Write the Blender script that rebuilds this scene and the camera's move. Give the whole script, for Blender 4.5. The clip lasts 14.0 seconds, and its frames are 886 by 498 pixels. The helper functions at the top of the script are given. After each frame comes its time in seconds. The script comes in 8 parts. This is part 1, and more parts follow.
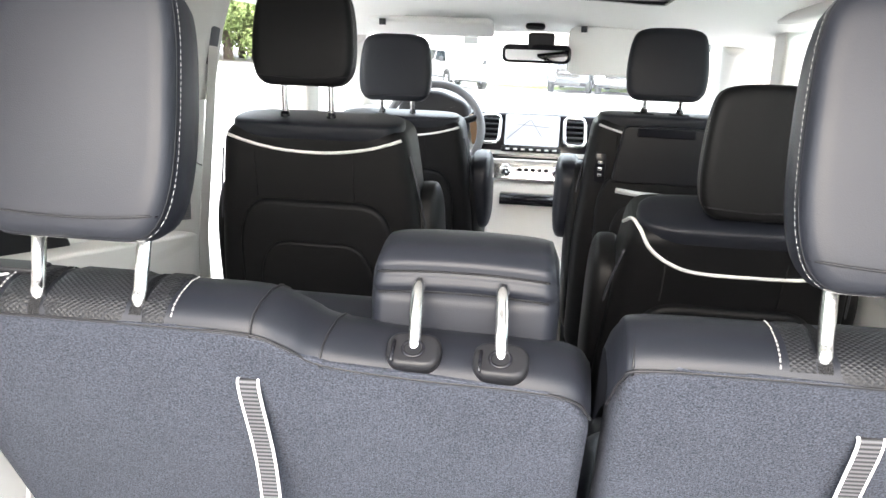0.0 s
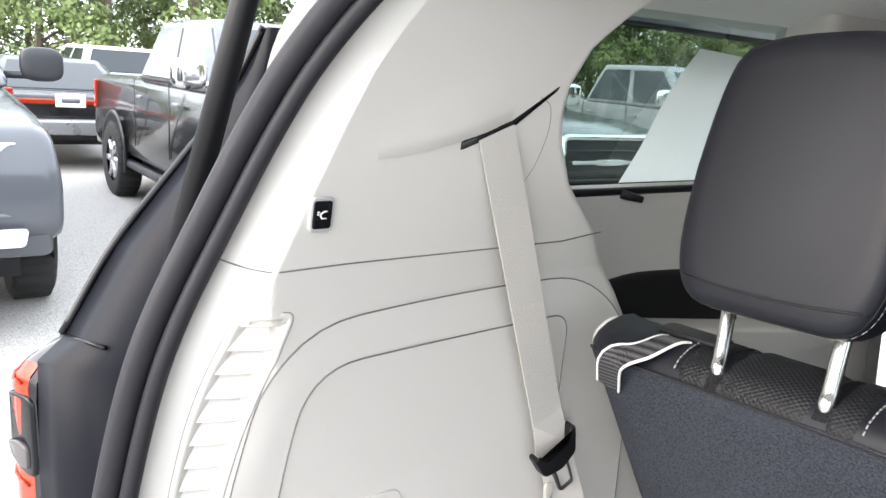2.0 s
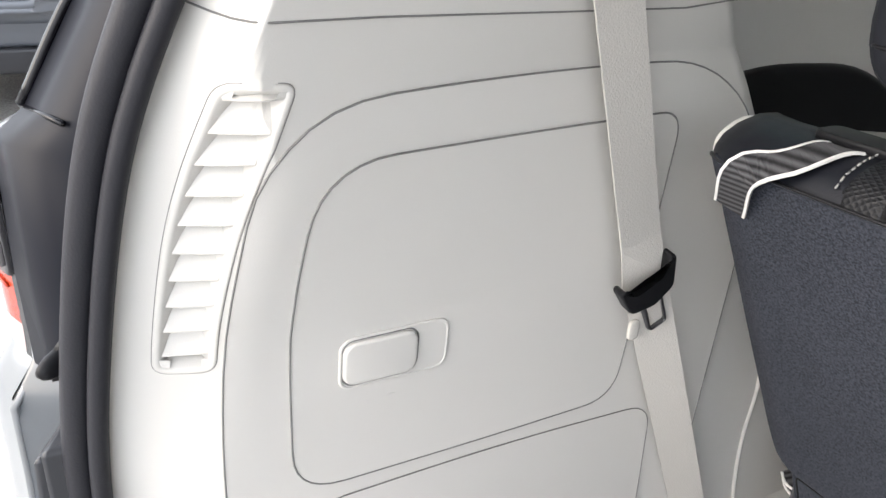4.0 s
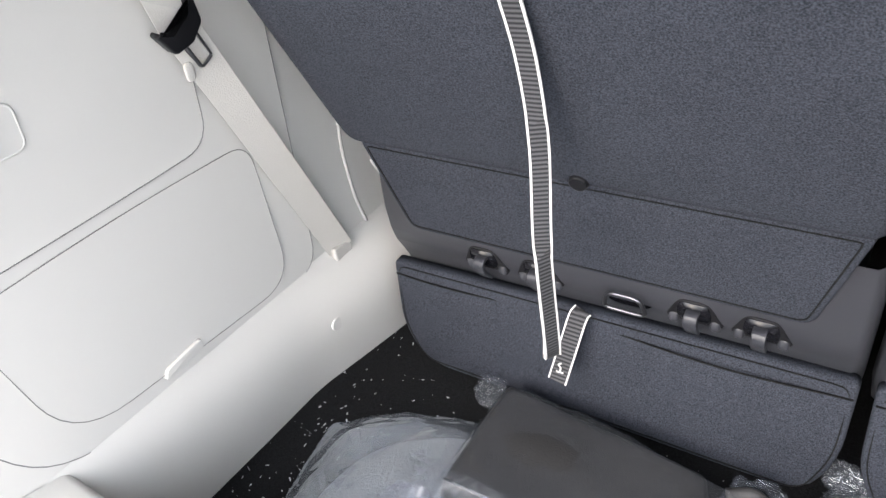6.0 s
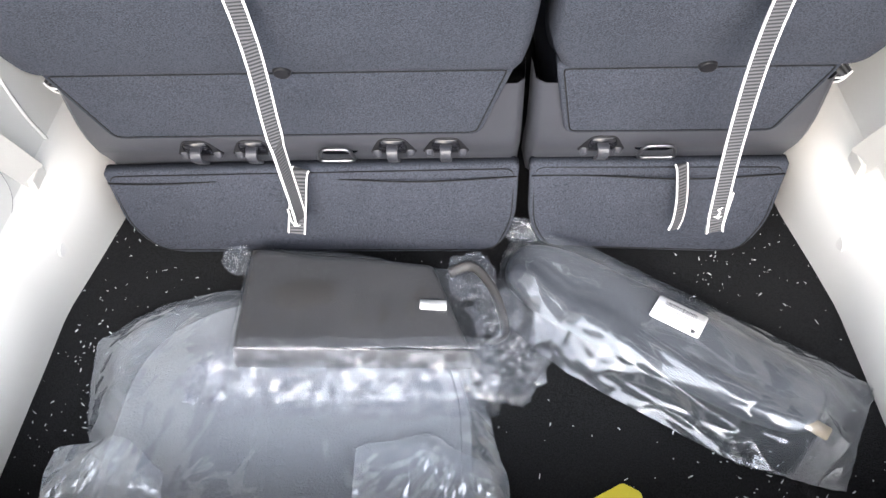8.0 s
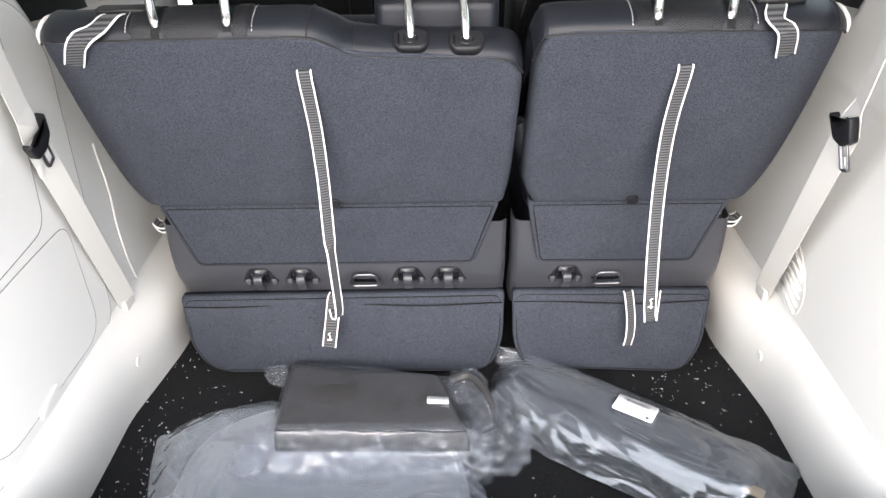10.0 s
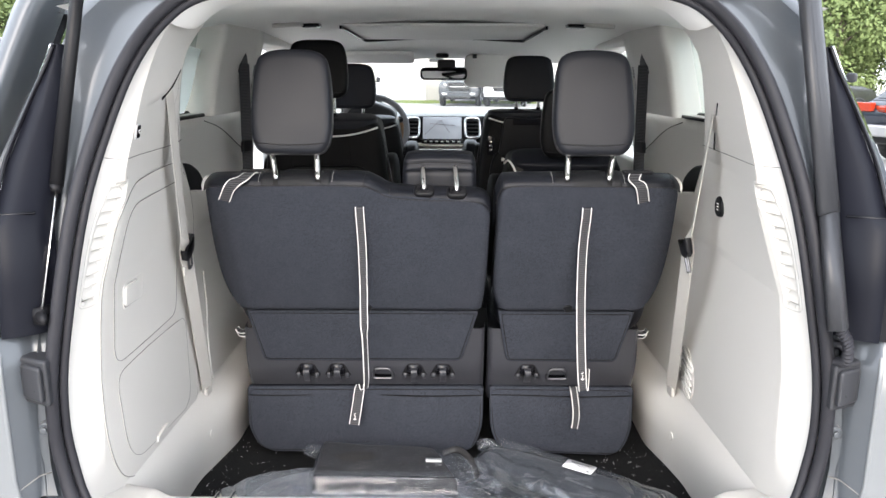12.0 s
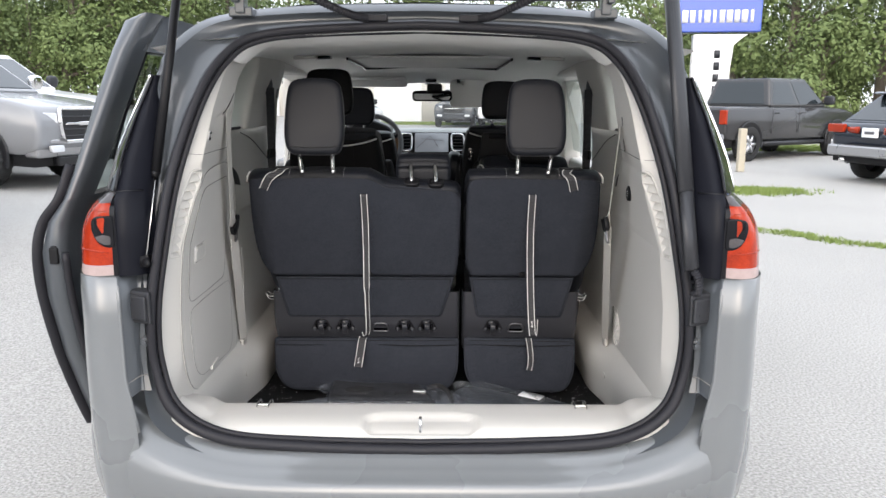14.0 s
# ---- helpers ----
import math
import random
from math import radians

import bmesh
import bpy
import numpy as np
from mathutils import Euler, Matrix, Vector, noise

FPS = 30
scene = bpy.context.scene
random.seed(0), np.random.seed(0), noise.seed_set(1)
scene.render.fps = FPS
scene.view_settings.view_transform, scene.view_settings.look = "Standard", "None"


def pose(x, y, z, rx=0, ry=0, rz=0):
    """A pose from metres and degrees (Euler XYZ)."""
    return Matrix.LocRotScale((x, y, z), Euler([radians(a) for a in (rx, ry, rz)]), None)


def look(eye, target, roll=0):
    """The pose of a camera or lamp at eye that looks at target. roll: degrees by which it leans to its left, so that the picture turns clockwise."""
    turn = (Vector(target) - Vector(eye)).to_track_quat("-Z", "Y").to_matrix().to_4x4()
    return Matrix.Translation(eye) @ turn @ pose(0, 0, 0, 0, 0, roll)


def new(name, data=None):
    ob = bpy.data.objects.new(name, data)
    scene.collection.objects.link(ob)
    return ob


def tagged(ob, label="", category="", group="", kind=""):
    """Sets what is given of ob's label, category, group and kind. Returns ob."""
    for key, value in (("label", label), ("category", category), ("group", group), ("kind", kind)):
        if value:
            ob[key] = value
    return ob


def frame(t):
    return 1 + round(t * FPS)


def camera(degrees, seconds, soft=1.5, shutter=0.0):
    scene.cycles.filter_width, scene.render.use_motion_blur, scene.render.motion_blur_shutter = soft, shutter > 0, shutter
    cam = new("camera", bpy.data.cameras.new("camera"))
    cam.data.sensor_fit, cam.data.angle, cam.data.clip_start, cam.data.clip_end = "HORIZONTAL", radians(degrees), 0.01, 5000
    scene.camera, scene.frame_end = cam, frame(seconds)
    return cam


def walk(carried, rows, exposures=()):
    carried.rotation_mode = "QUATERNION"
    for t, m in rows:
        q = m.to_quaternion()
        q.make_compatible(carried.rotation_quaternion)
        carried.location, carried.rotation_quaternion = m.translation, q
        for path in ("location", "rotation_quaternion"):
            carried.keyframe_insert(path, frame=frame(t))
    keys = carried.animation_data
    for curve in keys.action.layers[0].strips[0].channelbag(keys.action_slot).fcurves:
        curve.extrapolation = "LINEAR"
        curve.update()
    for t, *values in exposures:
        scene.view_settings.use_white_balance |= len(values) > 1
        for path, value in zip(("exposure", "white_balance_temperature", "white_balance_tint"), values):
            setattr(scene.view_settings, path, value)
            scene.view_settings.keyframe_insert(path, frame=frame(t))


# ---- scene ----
cam = camera(60.1, 14.0)
PATH = [
    (0, (0.069, -0.142, 1.496), (-0.193, 1.780, 1.008), 2.1),
    (0.5, (0.033, -0.171, 1.497), (-0.667, 1.644, 1.035), 1.8),
    (1, (0.013, -0.130, 1.480), (-1.015, 1.389, 1.070), 2.4),
    (1.5, (0.021, -0.131, 1.486), (-1.314, 1.136, 1.100), 2.2),
    (2, (-0.002, -0.110, 1.492), (-1.508, 0.962, 1.152), 2.2),
    (2.2, (-0.043, -0.095, 1.485), (-1.591, 0.918, 1.150), 2.1),
    (4.5, (-0.143, 0.033, 1.363), (-1.612, 0.836, 0.507), 2.3),
    (5, (0.012, -0.057, 1.287), (-1.418, 0.885, 0.512), -1.4),
    (5.5, (0.100, -0.073, 1.313), (-1.165, 0.997, 0.425), -3.6),
    (5.8, (0.124, -0.075, 1.308), (-0.944, 1.154, 0.369), -5.2),
    (6, (0.106, -0.045, 1.337), (-0.802, 1.209, 0.271), -7.7),
    (6.5, (0.047, -0.091, 1.350), (-0.430, 1.221, 0.090), -8.2),
    (7, (0.034, -0.112, 1.393), (-0.149, 1.101, -0.032), -6.3),
    (7.2, (0.040, -0.102, 1.442), (-0.096, 1.031, -0.053), -6.0),
    (9.3, (0.024, -0.344, 1.561), (-0.003, 1.019, 0.266), -1.2),
    (9.5, (0.037, -0.399, 1.573), (0.005, 1.014, 0.334), -1.3),
    (10, (0.014, -0.590, 1.557), (-0.010, 1.008, 0.567), -1.1),
    (10.5, (-0.034, -0.730, 1.532), (-0.054, 0.981, 0.755), -0.6),
    (11, (-0.050, -0.896, 1.504), (-0.064, 1.002, 0.874), -0.2),
    (11.5, (0.001, -1.130, 1.504), (-0.009, 0.687, 1.019), 0.2),
    (12, (0.011, -1.355, 1.508), (0.004, 0.478, 1.092), 0.2),
    (12.5, (-0.010, -1.568, 1.501), (-0.011, 0.272, 1.114), 0.2),
    (13, (0.019, -1.761, 1.489), (0.024, 0.083, 1.121), 0.3),
    (13.5, (0.055, -1.933, 1.503), (0.058, -0.088, 1.137), 0.3),
    (14, (0.059, -2.020, 1.507), (0.061, -0.176, 1.142), 0.3),
]
EXPOSURES = [(0, 3.65, 6350, 10), (0.5, 3.3, 6350, 10), (1, 2.8, 6300, 10.5), (1.5, 2.5, 6350, 10.5), (2.2, 2.19, 6350, 10.5), (4.5, 1.98, 6350, 11), (5.5, 2.04, 6200, 11), (6.2, 2.4, 6180, 11), (7.2, 3.1, 6150, 11), (9.3, 2.76, 6200, 12), (10.5, 2.74, 6250, 11), (11, 2.58, 6250, 11), (12, 2.05, 6250, 11), (12.5, 1.75, 6250, 11), (13, 1.46, 6250, 11), (14, 1.12, 6300, 11)]
walk(cam, [(t, look(eye, target, roll)) for t, eye, target, roll in PATH], EXPOSURES)

# ---- light ----
world = bpy.data.worlds.new("overcast_sky")
scene.world = world
world.use_nodes = True
wn = world.node_tree
sky = wn.nodes.new("ShaderNodeTexSky")
sky.sky_type = "NISHITA"
sky.sun_disc = False
sky.sun_elevation = radians(27)
sky.sun_rotation = radians(183)
sky.dust_density = 5.0
sky.ozone_density = 0.6
haze = wn.nodes.new("ShaderNodeMixRGB")
haze.inputs[0].default_value = 0.75
haze.inputs[2].default_value = (7.5, 7.8, 8.2, 1)
wn.links.new(sky.outputs[0], haze.inputs[1])
wn.links.new(haze.outputs[0], wn.nodes["Background"].inputs[0])
wn.nodes["Background"].inputs[1].default_value = 0.165
sun = new("sun", bpy.data.lights.new("sun", "SUN"))
sun.data.energy, sun.data.angle, sun.data.color = 0.45, radians(50), (1.0, 0.985, 0.97)
sun.matrix_world = look((-0.6, -12, 6.8), (0, 0, 0))


# ---- materials ----
def material(name, colour, rough=0.5, metal=0.0, grain=0.0, scale=300.0, vary=0.12, patch=6.0, coat=0.0, sheen=0.0, tint=None, rough_vary=0.1, detail=3.0, cells=False, distance=0.002, spec=0.35, speckle=False):
    """A surface with fine relief, soft patches of tone and uneven gloss."""
    m = bpy.data.materials.new(name)
    m.use_nodes = True
    nt = m.node_tree
    b = nt.nodes["Principled BSDF"]
    tc = nt.nodes.new("ShaderNodeTexCoord")
    b.inputs["Roughness"].default_value, b.inputs["Metallic"].default_value = rough, metal
    b.inputs["Coat Weight"].default_value = coat
    b.inputs["Coat Roughness"].default_value = 0.06
    b.inputs["Sheen Weight"].default_value = sheen
    b.inputs["Specular IOR Level"].default_value = spec
    n1 = nt.nodes.new("ShaderNodeTexNoise")
    n1.inputs["Scale"].default_value, n1.inputs["Detail"].default_value = patch, 4
    nt.links.new(tc.outputs["Object"], n1.inputs["Vector"])
    n2 = nt.nodes.new("ShaderNodeTexVoronoi" if cells else "ShaderNodeTexNoise")
    n2.inputs["Scale"].default_value = scale
    if not cells:
        n2.inputs["Detail"].default_value = detail
    nt.links.new(tc.outputs["Object"], n2.inputs["Vector"])
    dark = [c * (1 - vary) for c in colour]
    light = [min(1, c * (1 + vary)) for c in (tint or colour)]
    ramp = nt.nodes.new("ShaderNodeMixRGB")
    ramp.inputs[1].default_value, ramp.inputs[2].default_value = (*dark, 1), (*light, 1)
    mix = nt.nodes.new("ShaderNodeMath")
    mix.operation = "MULTIPLY_ADD"
    mix.inputs[1].default_value = 0.55
    half = nt.nodes.new("ShaderNodeMath")
    half.operation = "MULTIPLY"
    half.inputs[1].default_value = 0.45
    grain_out = n2.outputs[0]
    if speckle:
        sp = nt.nodes.new("ShaderNodeMapRange")
        sp.inputs["From Min"].default_value, sp.inputs["From Max"].default_value = 0.30, 0.70
        nt.links.new(n2.outputs[0], sp.inputs["Value"])
        grain_out = sp.outputs[0]
        mix.inputs[1].default_value = 0.25
        half.inputs[1].default_value = 0.75
    nt.links.new(grain_out, half.inputs[0])
    nt.links.new(n1.outputs[0], mix.inputs[0])
    nt.links.new(half.outputs[0], mix.inputs[2])
    nt.links.new(mix.outputs[0], ramp.inputs[0])
    nt.links.new(ramp.outputs[0], b.inputs["Base Color"])
    rv = nt.nodes.new("ShaderNodeMapRange")
    rv.inputs["To Min"].default_value, rv.inputs["To Max"].default_value = max(0, rough - rough_vary), min(1, rough + rough_vary)
    nt.links.new(n1.outputs[0], rv.inputs["Value"])
    nt.links.new(rv.outputs[0], b.inputs["Roughness"])
    if grain:
        bump = nt.nodes.new("ShaderNodeBump")
        bump.inputs["Strength"].default_value, bump.inputs["Distance"].default_value = grain, distance
        nt.links.new(n2.outputs[0], bump.inputs["Height"])
        nt.links.new(bump.outputs[0], b.inputs["Normal"])
    return m


def glass(name, tint, gloss=0.04):
    """A thin pane: tinted see-through with a Fresnel gloss."""
    m = bpy.data.materials.new(name)
    m.use_nodes = True
    nt = m.node_tree
    out = nt.nodes["Material Output"]
    tr, gl, mx, fr = (nt.nodes.new("ShaderNode" + k) for k in ("BsdfTransparent", "BsdfGlossy", "MixShader", "LayerWeight"))
    tr.inputs[0].default_value = (*tint, 1)
    gl.inputs["Roughness"].default_value = 0.02
    pw, mr = nt.nodes.new("ShaderNodeMath"), nt.nodes.new("ShaderNodeMapRange")
    pw.operation, pw.inputs[1].default_value = "POWER", 4.0
    mr.inputs["To Min"].default_value, mr.inputs["To Max"].default_value = gloss, 0.6
    nt.links.new(fr.outputs["Facing"], pw.inputs[0])
    nt.links.new(pw.outputs[0], mr.inputs["Value"])
    nt.links.new(mr.outputs[0], mx.inputs[0])
    nt.links.new(tr.outputs[0], mx.inputs[1])
    nt.links.new(gl.outputs[0], mx.inputs[2])
    nt.links.new(mx.outputs[0], out.inputs[0])
    return m


def film(name, clear, milk, rough, gloss=0.13, most=0.75, crease=13.0):
    """Crumpled plastic film: see-through, slightly milky, with sharp gloss."""
    m = bpy.data.materials.new(name)
    m.use_nodes = True
    nt = m.node_tree
    out = nt.nodes["Material Output"]
    tr, gl, df, m1, m2, fr = (nt.nodes.new("ShaderNode" + k) for k in ("BsdfTransparent", "BsdfGlossy", "BsdfDiffuse", "MixShader", "MixShader", "LayerWeight"))
    tr.inputs[0].default_value = (clear, clear, clear * 1.02, 1)
    df.inputs[0].default_value = (0.70, 0.76, 0.83, 1)
    gl.inputs["Roughness"].default_value = rough
    pw, mr = nt.nodes.new("ShaderNodeMath"), nt.nodes.new("ShaderNodeMapRange")
    pw.operation, pw.inputs[1].default_value = "POWER", 2.5
    mr.inputs["To Min"].default_value, mr.inputs["To Max"].default_value = gloss, most
    tc, nz, bump = (nt.nodes.new("ShaderNode" + k) for k in ("TexCoord", "TexNoise", "Bump"))
    nz.noise_type = "RIDGED_MULTIFRACTAL"
    nz.inputs["Scale"].default_value, nz.inputs["Detail"].default_value = crease, 1.2
    bump.inputs["Strength"].default_value, bump.inputs["Distance"].default_value = 0.75, 0.0035
    nt.links.new(tc.outputs["Object"], nz.inputs["Vector"])
    nt.links.new(nz.outputs[0], bump.inputs["Height"])
    nt.links.new(bump.outputs[0], gl.inputs["Normal"])
    nt.links.new(bump.outputs[0], fr.inputs["Normal"])
    m1.inputs[0].default_value = milk
    nt.links.new(tr.outputs[0], m1.inputs[1])
    nt.links.new(df.outputs[0], m1.inputs[2])
    nt.links.new(fr.outputs["Facing"], pw.inputs[0])
    nt.links.new(pw.outputs[0], mr.inputs["Value"])
    nt.links.new(mr.outputs[0], m2.inputs[0])
    nt.links.new(m1.outputs[0], m2.inputs[1])
    nt.links.new(gl.outputs[0], m2.inputs[2])
    nt.links.new(m2.outputs[0], out.inputs[0])
    return m


def glowing(name, colour, strength):
    m = bpy.data.materials.new(name)
    m.use_nodes = True
    b = m.node_tree.nodes["Principled BSDF"]
    b.inputs["Base Color"].default_value = (*[c * 0.3 for c in colour], 1)
    b.inputs["Emission Color"].default_value = (*colour, 1)
    b.inputs["Emission Strength"].default_value = strength
    b.inputs["Roughness"].default_value = 0.15
    return m


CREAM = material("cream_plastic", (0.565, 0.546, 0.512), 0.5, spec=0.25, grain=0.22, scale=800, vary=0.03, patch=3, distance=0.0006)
CREAM_DULL = material("cream_headliner_cloth", (0.82, 0.805, 0.775), 0.9, spec=0.1, grain=0.3, scale=700, vary=0.05, patch=4, sheen=0.2)
GAP = material("panel_gap", (0.17, 0.166, 0.158), 0.8)
CARPET = material("charcoal_carpet", (0.0288, 0.0315, 0.0400), 0.95, grain=0.45, scale=540, vary=0.75, patch=16, sheen=0.0, detail=3, distance=0.002, spec=0.1, speckle=True)
CARPET_FLOOR = material("black_floor_carpet", (0.011, 0.011, 0.0115), 0.95, grain=0.6, scale=400, vary=0.6, patch=9, sheen=0.0, detail=4, distance=0.003, spec=0.1, speckle=True)
LEATHER = material("black_leather", (0.0076, 0.0085, 0.0118), 0.45, spec=0.20, grain=0.12, scale=900, vary=0.15, patch=7, cells=True, distance=0.0006)
# black of the cabin seat backs, darkened: the cabin's dimness is in the colour
VINYL_SHADED = material("shaded_black_vinyl", (0.0042, 0.0042, 0.0046), 0.5, spec=0.12, grain=0.1, scale=900, vary=0.15, patch=7, cells=True, distance=0.0006)
LEATHER_PERF = material("perforated_leather", (0.0095, 0.0100, 0.0118), 0.5, spec=0.2, vary=0.2, patch=7)


def perforate(m, pitch):
    """Rows of fine punched holes, set diagonally."""
    nt = m.node_tree
    b = nt.nodes["Principled BSDF"]
    tc, sep = nt.nodes.new("ShaderNodeTexCoord"), nt.nodes.new("ShaderNodeSeparateXYZ")
    nt.links.new(tc.outputs["Object"], sep.inputs[0])
    def op(kind, a, c):
        n = nt.nodes.new("ShaderNodeMath")
        n.operation = kind
        for k, v in enumerate((a, c)):
            if v is None:
                continue
            if isinstance(v, (int, float)):
                n.inputs[k].default_value = v
            else:
                nt.links.new(v, n.inputs[k])
        return n.outputs[0]
    along = op("ADD", sep.outputs[1], sep.outputs[2])
    k = math.pi / pitch
    s1 = op("SINE", op("MULTIPLY", op("ADD", sep.outputs[0], along), k), None)
    s2 = op("SINE", op("MULTIPLY", op("SUBTRACT", sep.outputs[0], along), k), None)
    wave = op("ABSOLUTE", op("MULTIPLY", s1, s2), None)
    bump = nt.nodes.new("ShaderNodeBump")
    bump.inputs["Strength"].default_value, bump.inputs["Distance"].default_value = 0.5, 0.0010
    bump.invert = True
    nt.links.new(wave, bump.inputs["Height"])
    nt.links.new(bump.outputs[0], b.inputs["Normal"])
    hole = nt.nodes.new("ShaderNodeMapRange")
    hole.inputs["From Min"].default_value, hole.inputs["From Max"].default_value = 0.45, 0.7
    hole.inputs["To Min"].default_value, hole.inputs["To Max"].default_value = 0.0, 0.65
    nt.links.new(wave, hole.inputs["Value"])
    mix = nt.nodes.new("ShaderNodeMixRGB")
    mix.inputs[2].default_value = (0.002, 0.002, 0.002, 1)
    nt.links.new(b.inputs["Base Color"].links[0].from_socket, mix.inputs[1])
    nt.links.new(hole.outputs[0], mix.inputs[0])
    nt.links.new(mix.outputs[0], b.inputs["Base Color"])


perforate(LEATHER_PERF, 0.0062)
PIPING = material("light_grey_piping", (0.55, 0.54, 0.52), 0.5, grain=0.2, scale=500)
STITCH = material("pale_stitch_thread", (0.24, 0.236, 0.228), 0.7)
BLACK_PLASTIC = material("black_plastic", (0.0085, 0.0085, 0.0098), 0.45, spec=0.2, grain=0.15, scale=800, vary=0.15, patch=10, distance=0.0006)
GREY_PLASTIC = material("dark_grey_plastic", (0.03, 0.031, 0.035), 0.38, grain=0.15, scale=800, vary=0.15, patch=10, distance=0.0006)
GLOSS_BLACK = material("gloss_black_trim", (0.007, 0.007, 0.009), 0.14, spec=0.25, vary=0.1, rough_vary=0.03)
RUBBER = material("black_rubber", (0.020, 0.020, 0.024), 0.5, spec=0.2, grain=0.15, scale=500, patch=20)
STEEL = material("brushed_steel", (0.75, 0.74, 0.72), 0.22, metal=1.0, vary=0.05, patch=30, rough_vary=0.06)
DARK_STEEL = material("dark_steel_wire", (0.16, 0.16, 0.17), 0.35, metal=1.0, vary=0.1, patch=30)
CHROME = material("chrome", (0.85, 0.85, 0.86), 0.08, metal=1.0, vary=0.03, rough_vary=0.03)
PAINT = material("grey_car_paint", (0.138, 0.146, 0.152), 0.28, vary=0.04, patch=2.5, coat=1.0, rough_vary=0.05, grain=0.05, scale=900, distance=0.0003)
# the body's grey again, darkened: shade on jambs and door is put into the colour
PAINT_SHADED = material("shaded_grey_paint", (0.060, 0.067, 0.076), 0.32, vary=0.08, patch=5, coat=0.6, rough_vary=0.08)
WEB_CREAM = material("cream_belt_webbing", (0.47, 0.45, 0.415), 0.75, grain=0.35, scale=520, vary=0.06, cells=True, distance=0.0008)
PILLAR_BLACK = material("satin_black_pillar", (0.0070, 0.0076, 0.0115), 0.42, spec=0.12, vary=0.1, patch=8, rough_vary=0.05)
SATIN = material("satin_silver_plastic", (0.42, 0.42, 0.42), 0.35, vary=0.05)
WEB_GREY = material("grey_strap_webbing", (0.04, 0.04, 0.043), 0.8, spec=0.15, grain=0.5, scale=450, vary=0.3, distance=0.001)
WEB_RIBS = WEB_GREY.node_tree.nodes.new("ShaderNodeTexWave")
WEB_RIBS.bands_direction = "Z"
WEB_RIBS.inputs["Scale"].default_value, WEB_RIBS.inputs["Distortion"].default_value = 62, 0.3
for link, a, b in ((None, (0.014, 0.014, 0.015, 1), (0.075, 0.075, 0.08, 1)),):
    nt_ = WEB_GREY.node_tree
    cloth = nt_.nodes.new("ShaderNodeMixRGB")
    cloth.inputs[1].default_value, cloth.inputs[2].default_value = a, b
    co = nt_.nodes.new("ShaderNodeTexCoord")
    nt_.links.new(co.outputs["Object"], WEB_RIBS.inputs["Vector"])
    nt_.links.new(WEB_RIBS.outputs["Fac"], cloth.inputs[0])
    nt_.links.new(cloth.outputs[0], nt_.nodes["Principled BSDF"].inputs["Base Color"])
WEB_EDGE = material("white_strap_edge", (0.6, 0.59, 0.575), 0.7, grain=0.4, scale=500)
RED_LENS = material("red_lamp_lens", (0.10, 0.005, 0.003), 0.14, spec=0.2, vary=0.55, patch=26, coat=0.35, rough_vary=0.04, tint=(0.34, 0.030, 0.007))
CLEAR_LENS = material("clear_lamp_lens", (0.62, 0.63, 0.65), 0.1, vary=0.15, patch=25, coat=1.0, rough_vary=0.05)
SMOKED_LENS = material("pale_clear_lamp_lens", (0.36, 0.28, 0.27), 0.2, spec=0.25, vary=0.3, patch=40, coat=0.15, rough_vary=0.05)
CORNER_GLASS = material("dark_corner_glass", (0.02, 0.024, 0.024), 0.03, spec=0.9, vary=0.05, coat=1.0, rough_vary=0.01)
TINTED = glass("tinted_glass", (0.50, 0.56, 0.54))
CLEAR = glass("clear_glass", (0.9, 0.93, 0.92))
# the side trim's cream plastic, made paler to hold light bounced up from the ground
CREAM_LIT = material("lit_cream_plastic", (0.84, 0.825, 0.79), 0.5, spec=0.25, grain=0.2, scale=800, vary=0.03, patch=3, distance=0.0006)
PAPER = material("white_paper", (0.8, 0.8, 0.79), 0.7, vary=0.05, patch=5)
LABEL = material("white_label", (0.82, 0.82, 0.82), 0.5, vary=0.03)
INK = material("grey_ink", (0.12, 0.12, 0.13), 0.7)
BAG_A = film("milky_plastic_film", 0.95, 0.16, 0.03, 0.10, crease=9.0)
BAG_M = film("thick_milky_film", 0.95, 0.20, 0.03, 0.12, crease=15.0)
BAG_C = film("clear_plastic_film", 0.96, 0.065, 0.03, 0.085, crease=10.0)
BAG_B = film("thin_plastic_film", 0.97, 0.02, 0.03, 0.04, crease=14.0)
SHARD = film("crumpled_plastic_film", 0.94, 0.04, 0.02, 0.04, 0.40, crease=6.0)
FABRIC_GREY = material("grey_mat_carpet", (0.15, 0.155, 0.165), 0.95, grain=0.8, scale=260, vary=0.2, patch=8, sheen=0.2, distance=0.003)
POUCH = material("black_nylon_pouch", (0.03, 0.029, 0.029), 0.5, grain=0.3, scale=300, vary=0.25, patch=9)


def thin_paper():
    """Paper that lets daylight through."""
    m = material("sunlit_paper", (0.8, 0.8, 0.79), 0.7, vary=0.08, patch=9)
    nt = m.node_tree
    b, out = nt.nodes["Principled BSDF"], nt.nodes["Material Output"]
    tl, mx = nt.nodes.new("ShaderNodeBsdfTranslucent"), nt.nodes.new("ShaderNodeMixShader")
    tl.inputs[0].default_value = (0.93, 0.93, 0.92, 1)
    mx.inputs[0].default_value = 0.8
    nt.links.new(b.outputs[0], mx.inputs[1])
    nt.links.new(tl.outputs[0], mx.inputs[2])
    nt.links.new(mx.outputs[0], out.inputs[0])
    return m


SHEET = thin_paper()

